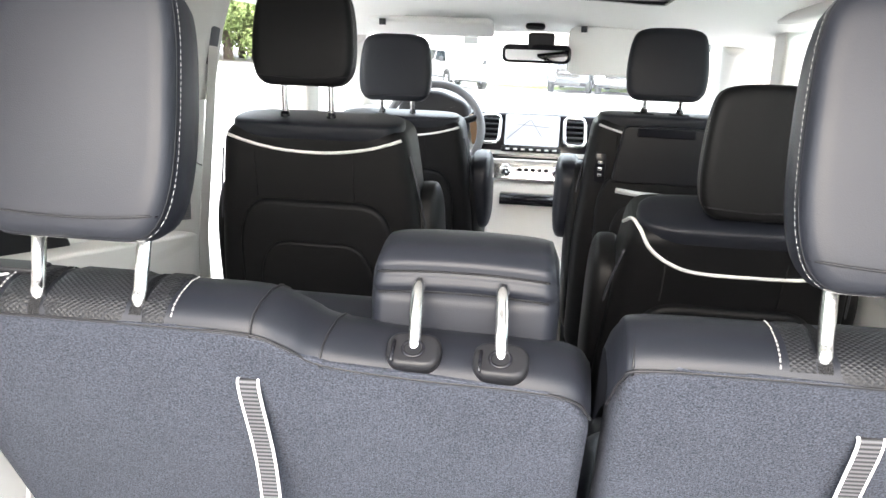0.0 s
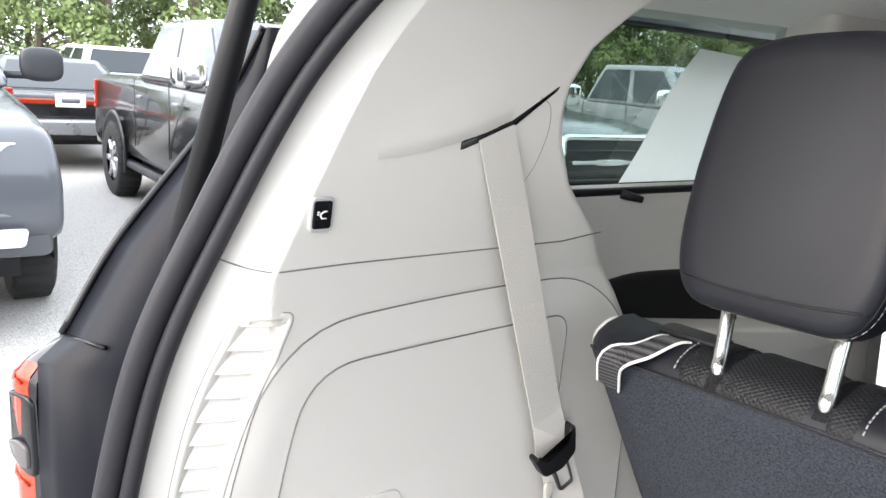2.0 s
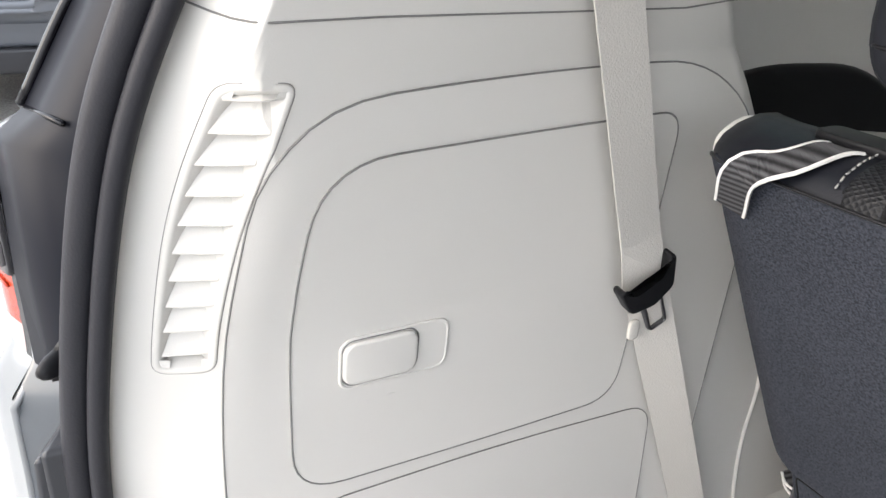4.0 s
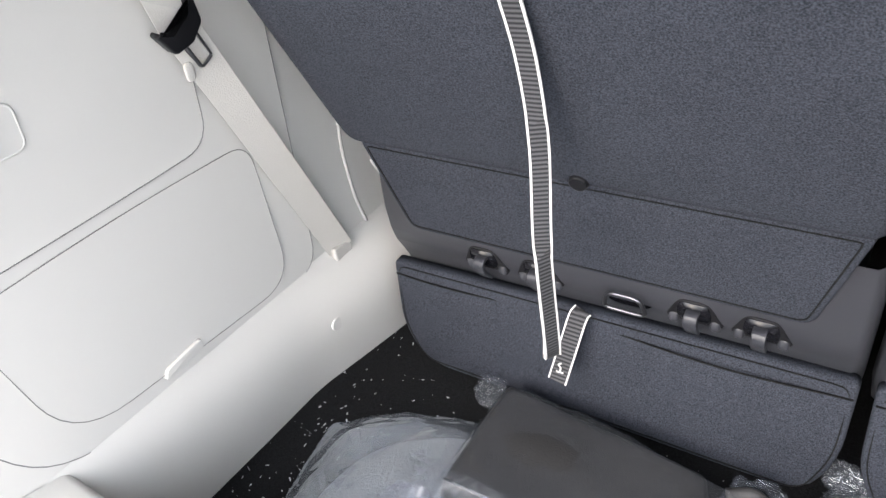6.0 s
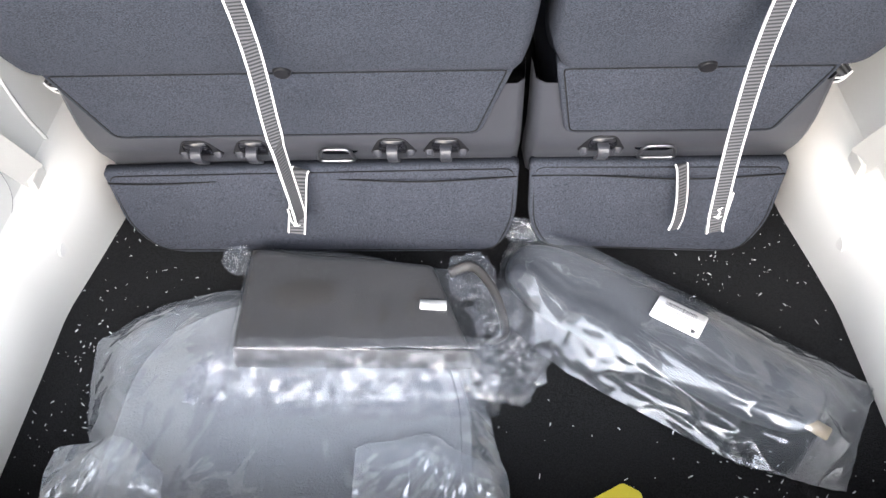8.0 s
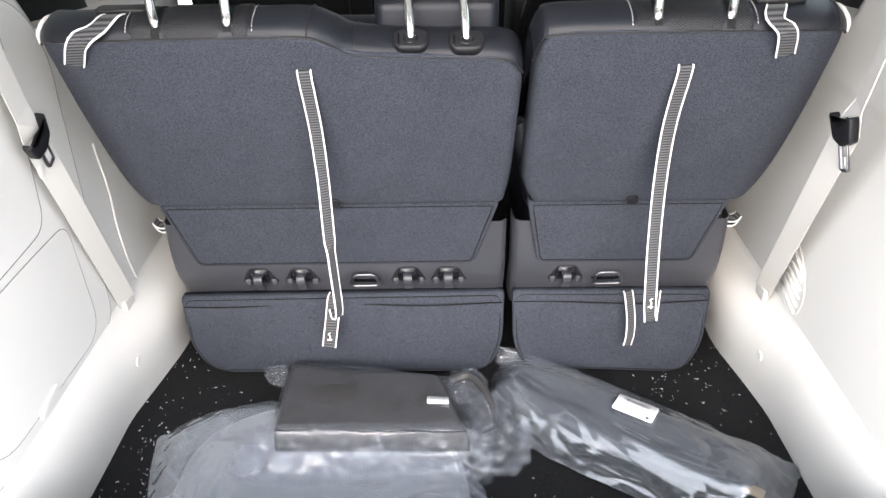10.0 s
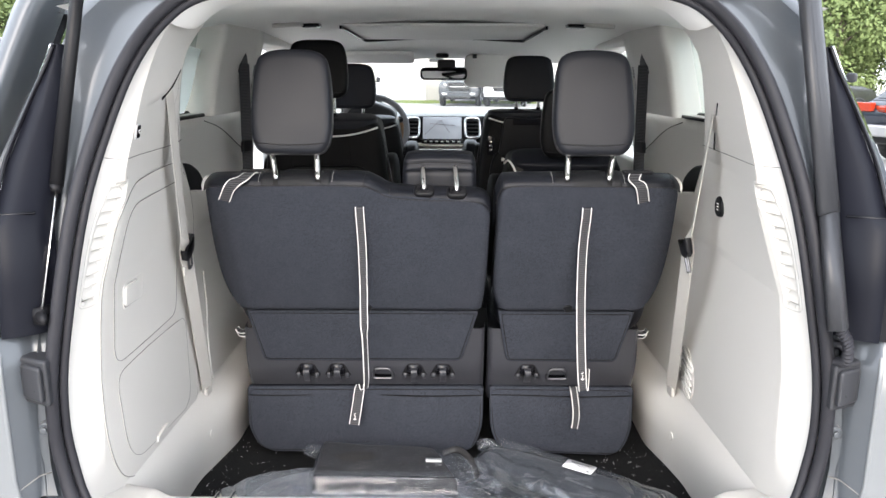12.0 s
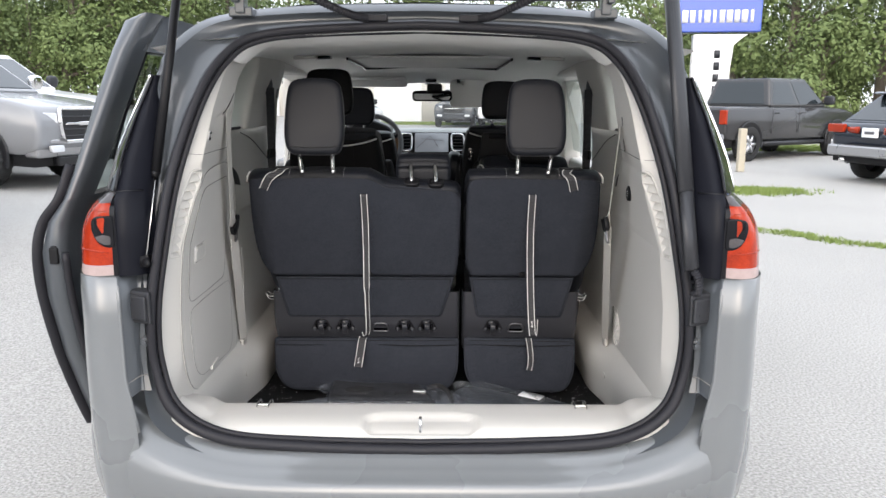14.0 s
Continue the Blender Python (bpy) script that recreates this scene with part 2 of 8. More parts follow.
# ---- mesh helpers ----
def part(name, bm, mat_, parent=None, label="", smooth=True, bevel=0.0, segs=2, kind=""):
    """Links a bmesh as one mesh object under a thing or a part."""
    bmesh.ops.recalc_face_normals(bm, faces=bm.faces)
    me = bpy.data.meshes.new(name)
    bm.to_mesh(me)
    bm.free()
    me.materials.append(mat_)
    if smooth:
        me.polygons.foreach_set("use_smooth", [True] * len(me.polygons))
    ob = new(name, me)
    ob.parent = parent
    if bevel:
        mod = ob.modifiers.new("bevel", "BEVEL")
        mod.width, mod.segments, mod.limit_method, mod.angle_limit, mod.harden_normals = bevel, segs, "ANGLE", radians(35), True
    if label:
        ob["label"] = label
    if kind:
        ob["kind"] = kind
    return ob


def thing(name, label, category, group="", kind=""):
    return tagged(new(name), label, category, group, kind)


def box(bm, cx, cy, cz, sx, sy, sz, m=None):
    vs = bmesh.ops.create_cube(bm, size=1.0, matrix=(m or Matrix()) @ Matrix.Translation((cx, cy, cz)) @ Matrix.Diagonal((sx, sy, sz, 1)))["verts"]
    return vs


def cube(cx, cy, cz, sx, sy, sz, m=None):
    bm = bmesh.new()
    box(bm, cx, cy, cz, sx, sy, sz, m)
    return bm


def cyl(bm, a, b, r1, r2=None, seg=16):
    a, b = Vector(a), Vector(b)
    q = (b - a).to_track_quat("Z", "Y").to_matrix().to_4x4()
    bmesh.ops.create_cone(bm, cap_ends=True, segments=seg, radius1=r1, radius2=r1 if r2 is None else r2, depth=(b - a).length, matrix=Matrix.Translation((a + b) / 2) @ q)
    return bm


def spline(pts, n=8):
    """Catmull-Rom through points, n steps a span."""
    p = [Vector(q) for q in pts]
    p = [2 * p[0] - p[1]] + p + [2 * p[-1] - p[-2]]
    out = []
    for i in range(1, len(p) - 2):
        for k in range(n):
            t = k / n
            a, b, c, d = p[i - 1], p[i], p[i + 1], p[i + 2]
            out.append(0.5 * (2 * b + (c - a) * t + (2 * a - 5 * b + 4 * c - d) * t * t + (3 * b - a - 3 * c + d) * t ** 3))
    out.append(p[-2])
    return out


def loft(bm, rings, closed=False, cap=False):
    rows = [[bm.verts.new(p) for p in r] for r in rings]
    n = len(rows[0])
    for a, b in zip(rows, rows[1:]):
        for i in range(n if closed else n - 1):
            j = (i + 1) % n
            bm.faces.new((a[i], a[j], b[j], b[i]))
    if cap:
        bm.faces.new(rows[0])
        bm.faces.new(rows[-1])
    return bm


def tube(bm, pts, r, seg=10, flat=1.0, loop=False):
    """Sweeps a round (or flattened) section along a line of points."""
    pts = [Vector(p) for p in pts]
    n, rings, last = len(pts), [], None
    for i, p in enumerate(pts):
        if loop:
            d = (pts[(i + 1) % n] - pts[i - 1]).normalized()
        else:
            d = (pts[min(i + 1, n - 1)] - pts[max(i - 1, 0)]).normalized()
        if last is None:
            u = d.orthogonal().normalized()
        else:
            u = (last - d * last.dot(d)).normalized()
        last = u
        v = d.cross(u)
        rr = r(i / max(1, n - 1)) if callable(r) else r
        rings.append([p + rr * (math.cos(a) * u + flat * math.sin(a) * v) for a in (2 * math.pi * k / seg for k in range(seg))])
    if loop:
        rings.append(rings[0])
    return loft(bm, rings, True, not loop)


def ribbon(bm, pts, width, wdir, thick=0.0014, edge=0.0):
    """A flat strap along points; wdir: across it, one for all or one a point. edge: draws only the two side bands of that width."""
    pts = [Vector(p) for p in pts]
    dirs = [Vector(wdir[min(len(wdir) - 1, round(i * (len(wdir) - 1) / max(1, len(pts) - 1)))]).normalized() for i in range(len(pts))] if isinstance(wdir[0], (tuple, list, Vector)) else [Vector(wdir).normalized()] * len(pts)
    spans = [(-0.5, 0.5)] if not edge else [(-0.5, -0.5 + edge / width), (0.5 - edge / width, 0.5)]
    grow = 1.0 if not edge else 1.6
    for s0, s1 in spans:
        rings = []
        for i, p in enumerate(pts):
            d = (pts[min(i + 1, len(pts) - 1)] - pts[max(i - 1, 0)]).normalized()
            w = (dirs[i] - d * dirs[i].dot(d)).normalized()
            nrm = d.cross(w).normalized() * thick * grow / 2
            rings.append([p + w * width * s0 + nrm, p + w * width * s1 + nrm, p + w * width * s1 - nrm, p + w * width * s0 - nrm])
        loft(bm, rings, True, True)
    return bm


def rrect(w, h, r, n=6, cx=0.0, cy=0.0):
    """A rounded rectangle's outline."""
    out = []
    for sx, sy, a0 in ((1, 1, 0), (-1, 1, 90), (-1, -1, 180), (1, -1, 270)):
        for k in range(n + 1):
            a = radians(a0 + 90 * k / n)
            out.append((cx + sx * (w / 2 - r) + r * math.cos(a), cy + sy * (h / 2 - r) + r * math.sin(a)))
    return out


def rounded(pts, r, n=5):
    """Rounds the corners of a polygon; r: one radius or one a corner."""
    out, k = [], len(pts)
    for i, p in enumerate(pts):
        p, a, b = Vector(p), Vector(pts[i - 1]), Vector(pts[(i + 1) % k])
        rr = r[i] if isinstance(r, (list, tuple)) else r
        ra, rb = min(rr, (a - p).length * 0.49), min(rr, (b - p).length * 0.49)
        s, e = p + (a - p).normalized() * ra, p + (b - p).normalized() * rb
        out += [(1 - t) ** 2 * s + 2 * t * (1 - t) * p + t * t * e for t in (j / n for j in range(n + 1))]
    return out


def slab(outline, place, depth, bm=None, round_edge=0.0):
    """A plate with the outline (2D), put in space by place(u, v, w), w from 0 (front) to depth; its front edge may be rounded over."""
    bm = bm or bmesh.new()
    c = sum((Vector(p) for p in outline), Vector((0, 0))) / len(outline)
    def ring(inset, w):
        out = []
        k = len(outline)
        for i, p in enumerate(outline):
            p = Vector(p)
            t = (Vector(outline[(i + 1) % k]) - Vector(outline[i - 1]))
            nrm = Vector((-t.y, t.x)).normalized()
            if nrm.dot(c - p) < 0:
                nrm = -nrm
            q = p + nrm * inset
            out.append(place(q.x, q.y, w))
        return out
    rings = []
    if round_edge:
        for k in range(5):
            a = math.pi / 2 * k / 4
            rings.append(ring(round_edge * (1 - math.sin(a)), round_edge * (1 - math.cos(a))))
    else:
        rings.append(ring(0, 0))
    rings.append(ring(0, depth))
    return loft(bm, rings, True, True)


def pillow(bm, w, h, d, m, r=0.3, nu=20, nv=20, power=4.0, bulge=0.5):
    """A soft cushion block: rounded-rectangle outline whose faces swell."""
    ring_rows = []
    for k in range(nv + 1):
        a = -math.pi / 2 + math.pi * k / nv
        s = math.copysign(abs(math.sin(a)) ** (2 / 2.6), math.sin(a))
        c = abs(math.cos(a)) ** (2 / power)
        row = []
        for j in range(nu * 2):
            b = math.pi * j / nu
            x = math.copysign(abs(math.cos(b)) ** (2 / power), math.cos(b))
            z = math.copysign(abs(math.sin(b)) ** (2 / power), math.sin(b))
            row.append(m @ Vector((x * c * w / 2, s * d / 2, z * c * h / 2)))
        ring_rows.append(row)
    return loft(bm, ring_rows, True, False)


# ---- the minivan: shell ----
van = thing("minivan", "grey minivan with its liftgate open and cream cargo trim", "minivan")
# right half of the tailgate opening, from the middle of the sill up to the middle of the header
OPEN = [(0, -0.03, 0.545), (0.30, -0.028, 0.552), (0.55, -0.02, 0.572), (0.685, -0.006, 0.645), (0.735, 0.012, 0.77), (0.735, 0.006, 0.915), (0.715, 0.02, 1.07), (0.685, 0.055, 1.255), (0.655, 0.11, 1.395), (0.615, 0.17, 1.525), (0.565, 0.235, 1.62), (0.49, 0.28, 1.675), (0.32, 0.31, 1.70), (0, 0.33, 1.715)]
FLANGE = [(0, -0.055, 0.505), (0.30, -0.055, 0.512), (0.57, -0.05, 0.53), (0.735, -0.03, 0.61), (0.776, 0.010, 0.75), (0.776, 0.014, 0.915), (0.758, 0.030, 1.07), (0.742, 0.045, 1.255), (0.733, 0.13, 1.42), (0.742, 0.20, 1.56), (0.69, 0.28, 1.66), (0.59, 0.33, 1.725), (0.36, 0.36, 1.752), (0, 0.375, 1.762)]


def both(pts, n=8):
    """Mirrors a right half into a closed ring."""
    h = spline(pts, n)
    return h + [Vector((-p.x, p.y, p.z)) for p in reversed(h[1:-1])]


ring_open, ring_flange = both(OPEN), both(FLANGE)


def mixed(a, b, t, dy=0.0):
    return [p.lerp(q, t) + Vector((0, dy, 0)) for p, q in zip(a, b)]


centre = Vector((0, 0.15, 1.12))
bm = bmesh.new()
inner = [p + (p - centre).normalized() * 0.004 + Vector((0, 0.03, 0)) for p in ring_open]
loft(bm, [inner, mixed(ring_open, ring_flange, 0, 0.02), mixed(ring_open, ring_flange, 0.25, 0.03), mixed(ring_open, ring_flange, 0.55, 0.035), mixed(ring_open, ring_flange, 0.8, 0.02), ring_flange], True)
part("opening_frame", bm, PAINT_SHADED, van, "grey painted tailgate jamb")

# rubber seal with two lips
bm = bmesh.new()
tube(bm, [p + (p - centre).normalized() * 0.002 + Vector((0, -0.006, 0)) for p in ring_open], lambda t: 0.0126 + 0.0026 * max(0.0, min(1.0, (0.74 - ring_open[round(t * (len(ring_open) - 1))].z) / 0.06)), 12, loop=True)
tube(bm, [p + (centre - p).normalized() * 0.0150 + Vector((0, 0.006, 0)) for p in ring_open], 0.0085, 10, loop=True)
part("door_seal", bm, RUBBER, van, "black rubber tailgate seal")


def side_x(z):
    return float(np.interp(z, [0.25, 0.35, 0.55, 0.75, 1.0, 1.12, 1.26, 1.4, 1.55, 1.65, 1.72], [0.885, 0.92, 0.942, 0.952, 0.952, 0.944, 0.925, 0.885, 0.83, 0.77, 0.69]))


def soft_step(x, a, b):
    t = min(1.0, max(0.0, (x - a) / (b - a)))
    return t * t * (3 - 2 * t)


def at_z(ring_half, z):
    """The point of a half outline at a height."""
    zs = [p[2] for p in ring_half]
    return Vector((float(np.interp(z, zs, [p[0] for p in ring_half])), float(np.interp(z, zs, [p[1] for p in ring_half])), z))


def corner(z, s, front=1.55, out=0.0, start=None):
    """The plan line of the body's rear corner at a height, from the jamb round to the side."""
    f = start or Vector((float(np.interp(z, [0.6, 0.75, 0.92, 1.03], [0.770, 0.800, 0.804, 0.804])), float(np.interp(z, [0.6, 0.75, 0.92, 1.03], [-0.06, -0.052, -0.046, -0.045])), z))
    x1 = side_x(z) + out
    y0 = f.y
    pts = [(f.x, y0, z), (f.x + (x1 - f.x) * 0.35, y0 - 0.016 - out, z), (x1 - 0.05, y0 + 0.010 - out, z), (x1 - 0.012, y0 + 0.10, z), (x1, y0 + 0.26, z), (x1 + 0.004, 0.8, z), (x1, front, z)]
    return [Vector((s * p.x, p.y, p.z)) for p in spline(pts, 5)]


for s in (-1, 1):
    bm = bmesh.new()
    loft(bm, [corner(z, s) for z in (0.36, 0.45, 0.55, 0.62, 0.68, 0.76, 0.84, 0.92, 1.0, 1.035)])
    part("quarter_panel", bm, PAINT, van)
    # pressed fold where the jamb meets the corner
    bm = bmesh.new()
    tube(bm, [corner(z, s)[0] + Vector((0, 0.004, 0)) for z in np.linspace(0.6, 1.03, 12)], 0.005, 8)
    part("jamb_fold", bm, PAINT, van)
    # flat of the jamb between the seal and the corner
    bm = bmesh.new()
    rows = []
    for z in np.linspace(0.70, 1.04, 12):
        f, g = at_z(FLANGE[2:], z), corner(z, 1)[0]
        f = Vector((f.x - 0.012, f.y + 0.006, z))
        rows.append([Vector((s * q.x, q.y, q.z)) for q in (f, Vector((0.776, f.y - 0.001, z)), Vector((0.781, f.y - 0.005, z)), g + Vector((-0.004, 0.004, 0)), g + Vector((0.002, 0.001, 0)))])
    loft(bm, rows)
    part("jamb_panel", bm, PAINT_SHADED, van)
    # sealed joint across the jamb
    f, g = at_z(FLANGE[2:], 0.742), corner(0.742, 1)[0]
    bm = bmesh.new()
    tube(bm, [(s * (f.x - 0.012), f.y + 0.005, 0.744), (s * 0.776, f.y - 0.001, 0.742), (s * 0.781, f.y - 0.005, 0.741), (s * (g.x - 0.004), g.y + 0.004, 0.738)], 0.0015, 6)
    part("jamb_joint", bm, GAP, van)
    # side above the lamp: belt, pillar applique, chrome strip and quarter glass edge
    bm = bmesh.new()
    loft(bm, [[Vector((s * (side_x(z) + 0.002), y, z)) for y in (0.30, 0.6, 1.0, 1.55)] for z in (1.03, 1.1, 1.18, 1.26)])
    part("quarter_panel", bm, PAINT, van)
    bm = bmesh.new()
    EDGE = ((1.03, 0.795, -0.046), (1.12, 0.795, -0.050), (1.236, 0.794, -0.046), (1.258, 0.796, -0.020), (1.345, 0.79, 0.03), (1.43, 0.78, 0.095), (1.515, 0.765, 0.16), (1.565, 0.756, 0.195))
    rows = []
    for z, xo, yo in EDGE:
        xi, yi = min(xo - 0.004, float(np.interp(z, [1.03, 1.265, 1.43, 1.565], [0.747, 0.735, 0.73, 0.75]))), yo + float(np.interp(z, [1.03, 1.43, 1.565], [0.035, 0.03, 0.004]))
        rows.append([(s * 0.722, yi + 0.055, z), (s * (xi - 0.008), yi + 0.03, z), (s * xi, yi, z), (s * (xi + xo) / 2, (yi + yo) / 2 - 0.004, z), (s * xo, yo, z), (s * (xo + 0.012), yo + 0.03, z)])
    loft(bm, rows)
    part("pillar_applique", bm, PILLAR_BLACK, van, "black pillar applique")
    bm = bmesh.new()
    tube(bm, [(s * 0.735, 0.004, 1.258), (s * 0.772, -0.009, 1.257), (s * 0.802, -0.022, 1.257)], 0.0026, 6)
    part("applique_joint", bm, GLOSS_BLACK, van)
    bm = bmesh.new()
    tube(bm, spline([(s * (x + 0.004), y - 0.002, z) for z, x, y in EDGE[3:]], 6), 0.0045, 8)
    part("glass_moulding", bm, GLOSS_BLACK, van)
    bm = bmesh.new()
    loft(bm, [[(s * (x + 0.006), y + 0.002, z), (s * (x + 0.006 + 0.045 * k), y + 0.06 * k, z), (s * (x + 0.008 + 0.075 * k), y + 0.16 * k, z)] for (z, x, y), k in zip(EDGE[3:], (1, 0.85, 0.6, 0.35, 0.12))])
    part("corner_glass", bm, CORNER_GLASS, van, "dark glossy corner glass")
    bm = bmesh.new()
    tube(bm, spline([(s * (x + 0.008 + 0.075 * k), y + 0.16 * k, z) for (z, x, y), k in zip(EDGE[3:], (1, 0.85, 0.6, 0.35, 0.12))], 6), 0.005, 8)
    part("chrome_strip", bm, CHROME, van, "bright chrome window strip")
    # roof pillar outside the jamb, up to the roof
    bm = bmesh.new()
    fl = [p for p in spline(FLANGE[7:], 6)]
    out = spline([(0.79, 0.05, 1.265), (0.77, 0.12, 1.42), (0.762, 0.215, 1.57), (0.725, 0.31, 1.67), (0.64, 0.385, 1.735), (0.38, 0.42, 1.775), (0, 0.43, 1.785)], 6)
    k = min(len(fl), len(out))
    fl, out = fl[:k], out[:k]
    mid = [p.lerp(q, 0.5) + Vector((0, -0.004, 0.012 if i > 10 else 0)) for i, (p, q) in enumerate(zip(fl, out))]
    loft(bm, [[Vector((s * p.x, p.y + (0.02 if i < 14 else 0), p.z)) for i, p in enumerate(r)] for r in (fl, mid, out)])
    part("roof_pillar", bm, PAINT_SHADED, van)

# bumper under the sill: step under the seal, broad top, rounded face and rising corners
bm = bmesh.new()
rows = []
for z, y0, xc, rise in ((0.20, 0.02, 0.88, 0.0), (0.30, -0.08, 0.92, 0.0), (0.38, -0.125, 0.945, 0.0), (0.43, -0.138, 0.955, 0.02), (0.468, -0.138, 0.96, 0.07), (0.484, -0.128, 0.96, 0.115), (0.492, -0.112, 0.957, 0.14), (0.503, -0.094, 0.95, 0.15), (0.512, -0.084, 0.935, 0.155), (0.517, -0.072, 0.915, 0.16), (0.528, -0.064, 0.895, 0.16), (0.538, -0.045, 0.87, 0.16), (0.54, 0.0, 0.82, 0.16)):
    row = []
    for a in np.linspace(-90, 90, 49):
        t = radians(a)
        x = xc * math.copysign(abs(math.sin(t)) ** 0.55, t)
        y = y0 + 0.30 * (1 - abs(math.cos(t)) ** 0.38) + 0.05 * abs(x) ** 3
        row.append((x, y, z + rise * max(0.0, (abs(x) - 0.42) / 0.5) ** 2))
    rows.append(row)
loft(bm, rows)
bumper = part("bumper", bm, PAINT, van, "grey painted rear bumper")
for s in (-1, 1):
    bm = bmesh.new()
    tube(bm, [Vector((s * 0.70 + 0.016 * math.cos(a), -0.086, 0.43 + 0.016 * math.sin(a))) for a in np.linspace(0, 2 * math.pi, 20)[:-1]], 0.0022, 6, loop=True)
    part("sensor_ring", bm, GAP, bumper)
    bm = bmesh.new()
    cyl(bm, (s * 0.70, -0.05, 0.43), (s * 0.70, -0.09, 0.43), 0.0135, 0.0125, 20)
    part("parking_sensor", bm, PAINT, bumper)

# roof and outer sides ahead of the pillars
bm = bmesh.new()
loft(bm, [[Vector((x, y, z - 0.02 * max(0, y - 2.0))) for x, z in ((-0.9, 1.4), (-0.842, 1.57), (-0.775, 1.68), (-0.66, 1.745), (-0.38, 1.785), (0, 1.795), (0.38, 1.785), (0.66, 1.745), (0.775, 1.68), (0.842, 1.57), (0.9, 1.4))][2:-2] for y in (0.44, 1.0, 1.7, 2.4, 2.8)])
part("roof", bm, PAINT, van)
bm = bmesh.new()
for s in (-1, 1):
    box(bm, s * 0.95, 3.9, 0.75, 0.08, 2.2, 0.75)
    box(bm, s * 0.945, 1.0, 0.42, 0.06, 1.6, 0.4)
box(bm, 0, 4.9, 0.7, 1.9, 0.2, 0.8)
box(bm, 0, 4.2, 0.95, 1.7, 1.5, 0.14)
part("front_body", bm, PAINT, van, bevel=0.04)
for sx in (-0.86, 0.86):
    for yy in (0.95, 4.1):
        bm = bmesh.new()
        cyl(bm, (sx - 0.11, yy, 0.34), (sx + 0.11, yy, 0.34), 0.34, seg=32)
        part("tyre", bm, RUBBER, van)

# tail lamps: a red lens that wraps the corner, clear bands above and below, a dark eye at its inner edge
LAMP_CLEAR = material("clear_grey_lens", (0.075, 0.07, 0.073), 0.12, spec=0.25, vary=0.4, patch=40, coat=0.15, rough_vary=0.05)
for s in (-1, 1):
    def lamp_line(z, out=0.0):
        back = 0.045 * max(0.0, (z - 1.205) / 0.045) ** 2
        x0, y0 = 0.795, -0.049 + back
        x1 = side_x(z) - 0.010 - 0.055 * max(0.0, (z - 1.14) / 0.12) ** 2 + out
        return spline([(x0, y0 - out, z), (x0 + (x1 - x0) * 0.35, y0 - 0.016 - out, z), (x1 - 0.045, y0 + 0.012 - out, z), (x1 - 0.010, y0 + 0.10, z), (x1, y0 + 0.25, z), (x1 + 0.002, 0.36, z)], 8)

    def on_lamp(u, z, out=0.0):
        """A place on the lens, u metres round from its inner edge."""
        line = lamp_line(z, out)
        for p, q in zip(line, line[1:]):
            d = (q - p).length
            if u <= d:
                p = p.lerp(q, u / d)
                return Vector((s * p.x, p.y, z))
            u -= d
        return Vector((s * line[-1].x, line[-1].y, z))

    def lens_patch(u0, u1, z0, z1, nz):
        bm = bmesh.new()
        return loft(bm, [[on_lamp(u, z) for u in np.linspace(u0, u1, max(3, round((u1 - u0) / 0.01)))] for z in np.linspace(z0, z1, nz)])

    lamp = part("tail_lamp", lens_patch(0.012, 0.33, 1.064, 1.229, 14), RED_LENS, van, "red and clear tail lamp")
    bm = lens_patch(0.012, 0.33, 1.229, 1.252, 6)
    loft(bm, [[on_lamp(u, 1.252) for u in np.linspace(0.012, 0.33, 32)], [on_lamp(u, 1.252) + Vector((-s * 0.03, 0.03, 0.004)) for u in np.linspace(0.012, 0.33, 32)]])
    part("clear_band", bm, LAMP_CLEAR, lamp, "clear lens band")
    part("clear_band", lens_patch(0.012, 0.33, 1.036, 1.064, 4), SMOKED_LENS, lamp, "pale clear lens band")
    part("lamp_edge", lens_patch(-0.0, 0.012, 1.034, 1.252, 12), GLOSS_BLACK, lamp, "black lamp edge")
    for zc in (1.095, 1.205):
        bm = bmesh.new()
        tube(bm, [on_lamp(u, zc + 0.012 * math.sin(u * 16), 0.0012) for u in np.linspace(0.02, 0.24, 16)], 0.0016, 6)
        part("lens_rib", bm, RED_LENS, lamp)
    eye = rounded([(0.004, 1.110), (0.004, 1.197), (0.046, 1.197), (0.061, 1.185), (0.060, 1.158), (0.047, 1.128), (0.028, 1.112)], 0.014)
    bm = bmesh.new()
    slab(eye, lambda u, v, w: on_lamp(u, v, 0.0034 - w), 0.008, bm, 0.003)
    eye_ob = part("lamp_eye", bm, GLOSS_BLACK, lamp, "black lamp recess")
    bm = bmesh.new()
    slab(rounded([(0.012, 1.119), (0.012, 1.142), (0.030, 1.147), (0.050, 1.142), (0.042, 1.129), (0.026, 1.119)], 0.006), lambda u, v, w: on_lamp(u, v, 0.0062 - w), 0.006, bm, 0.002)
    part("reflector", bm, LAMP_CLEAR, lamp, "silver reflector piece")

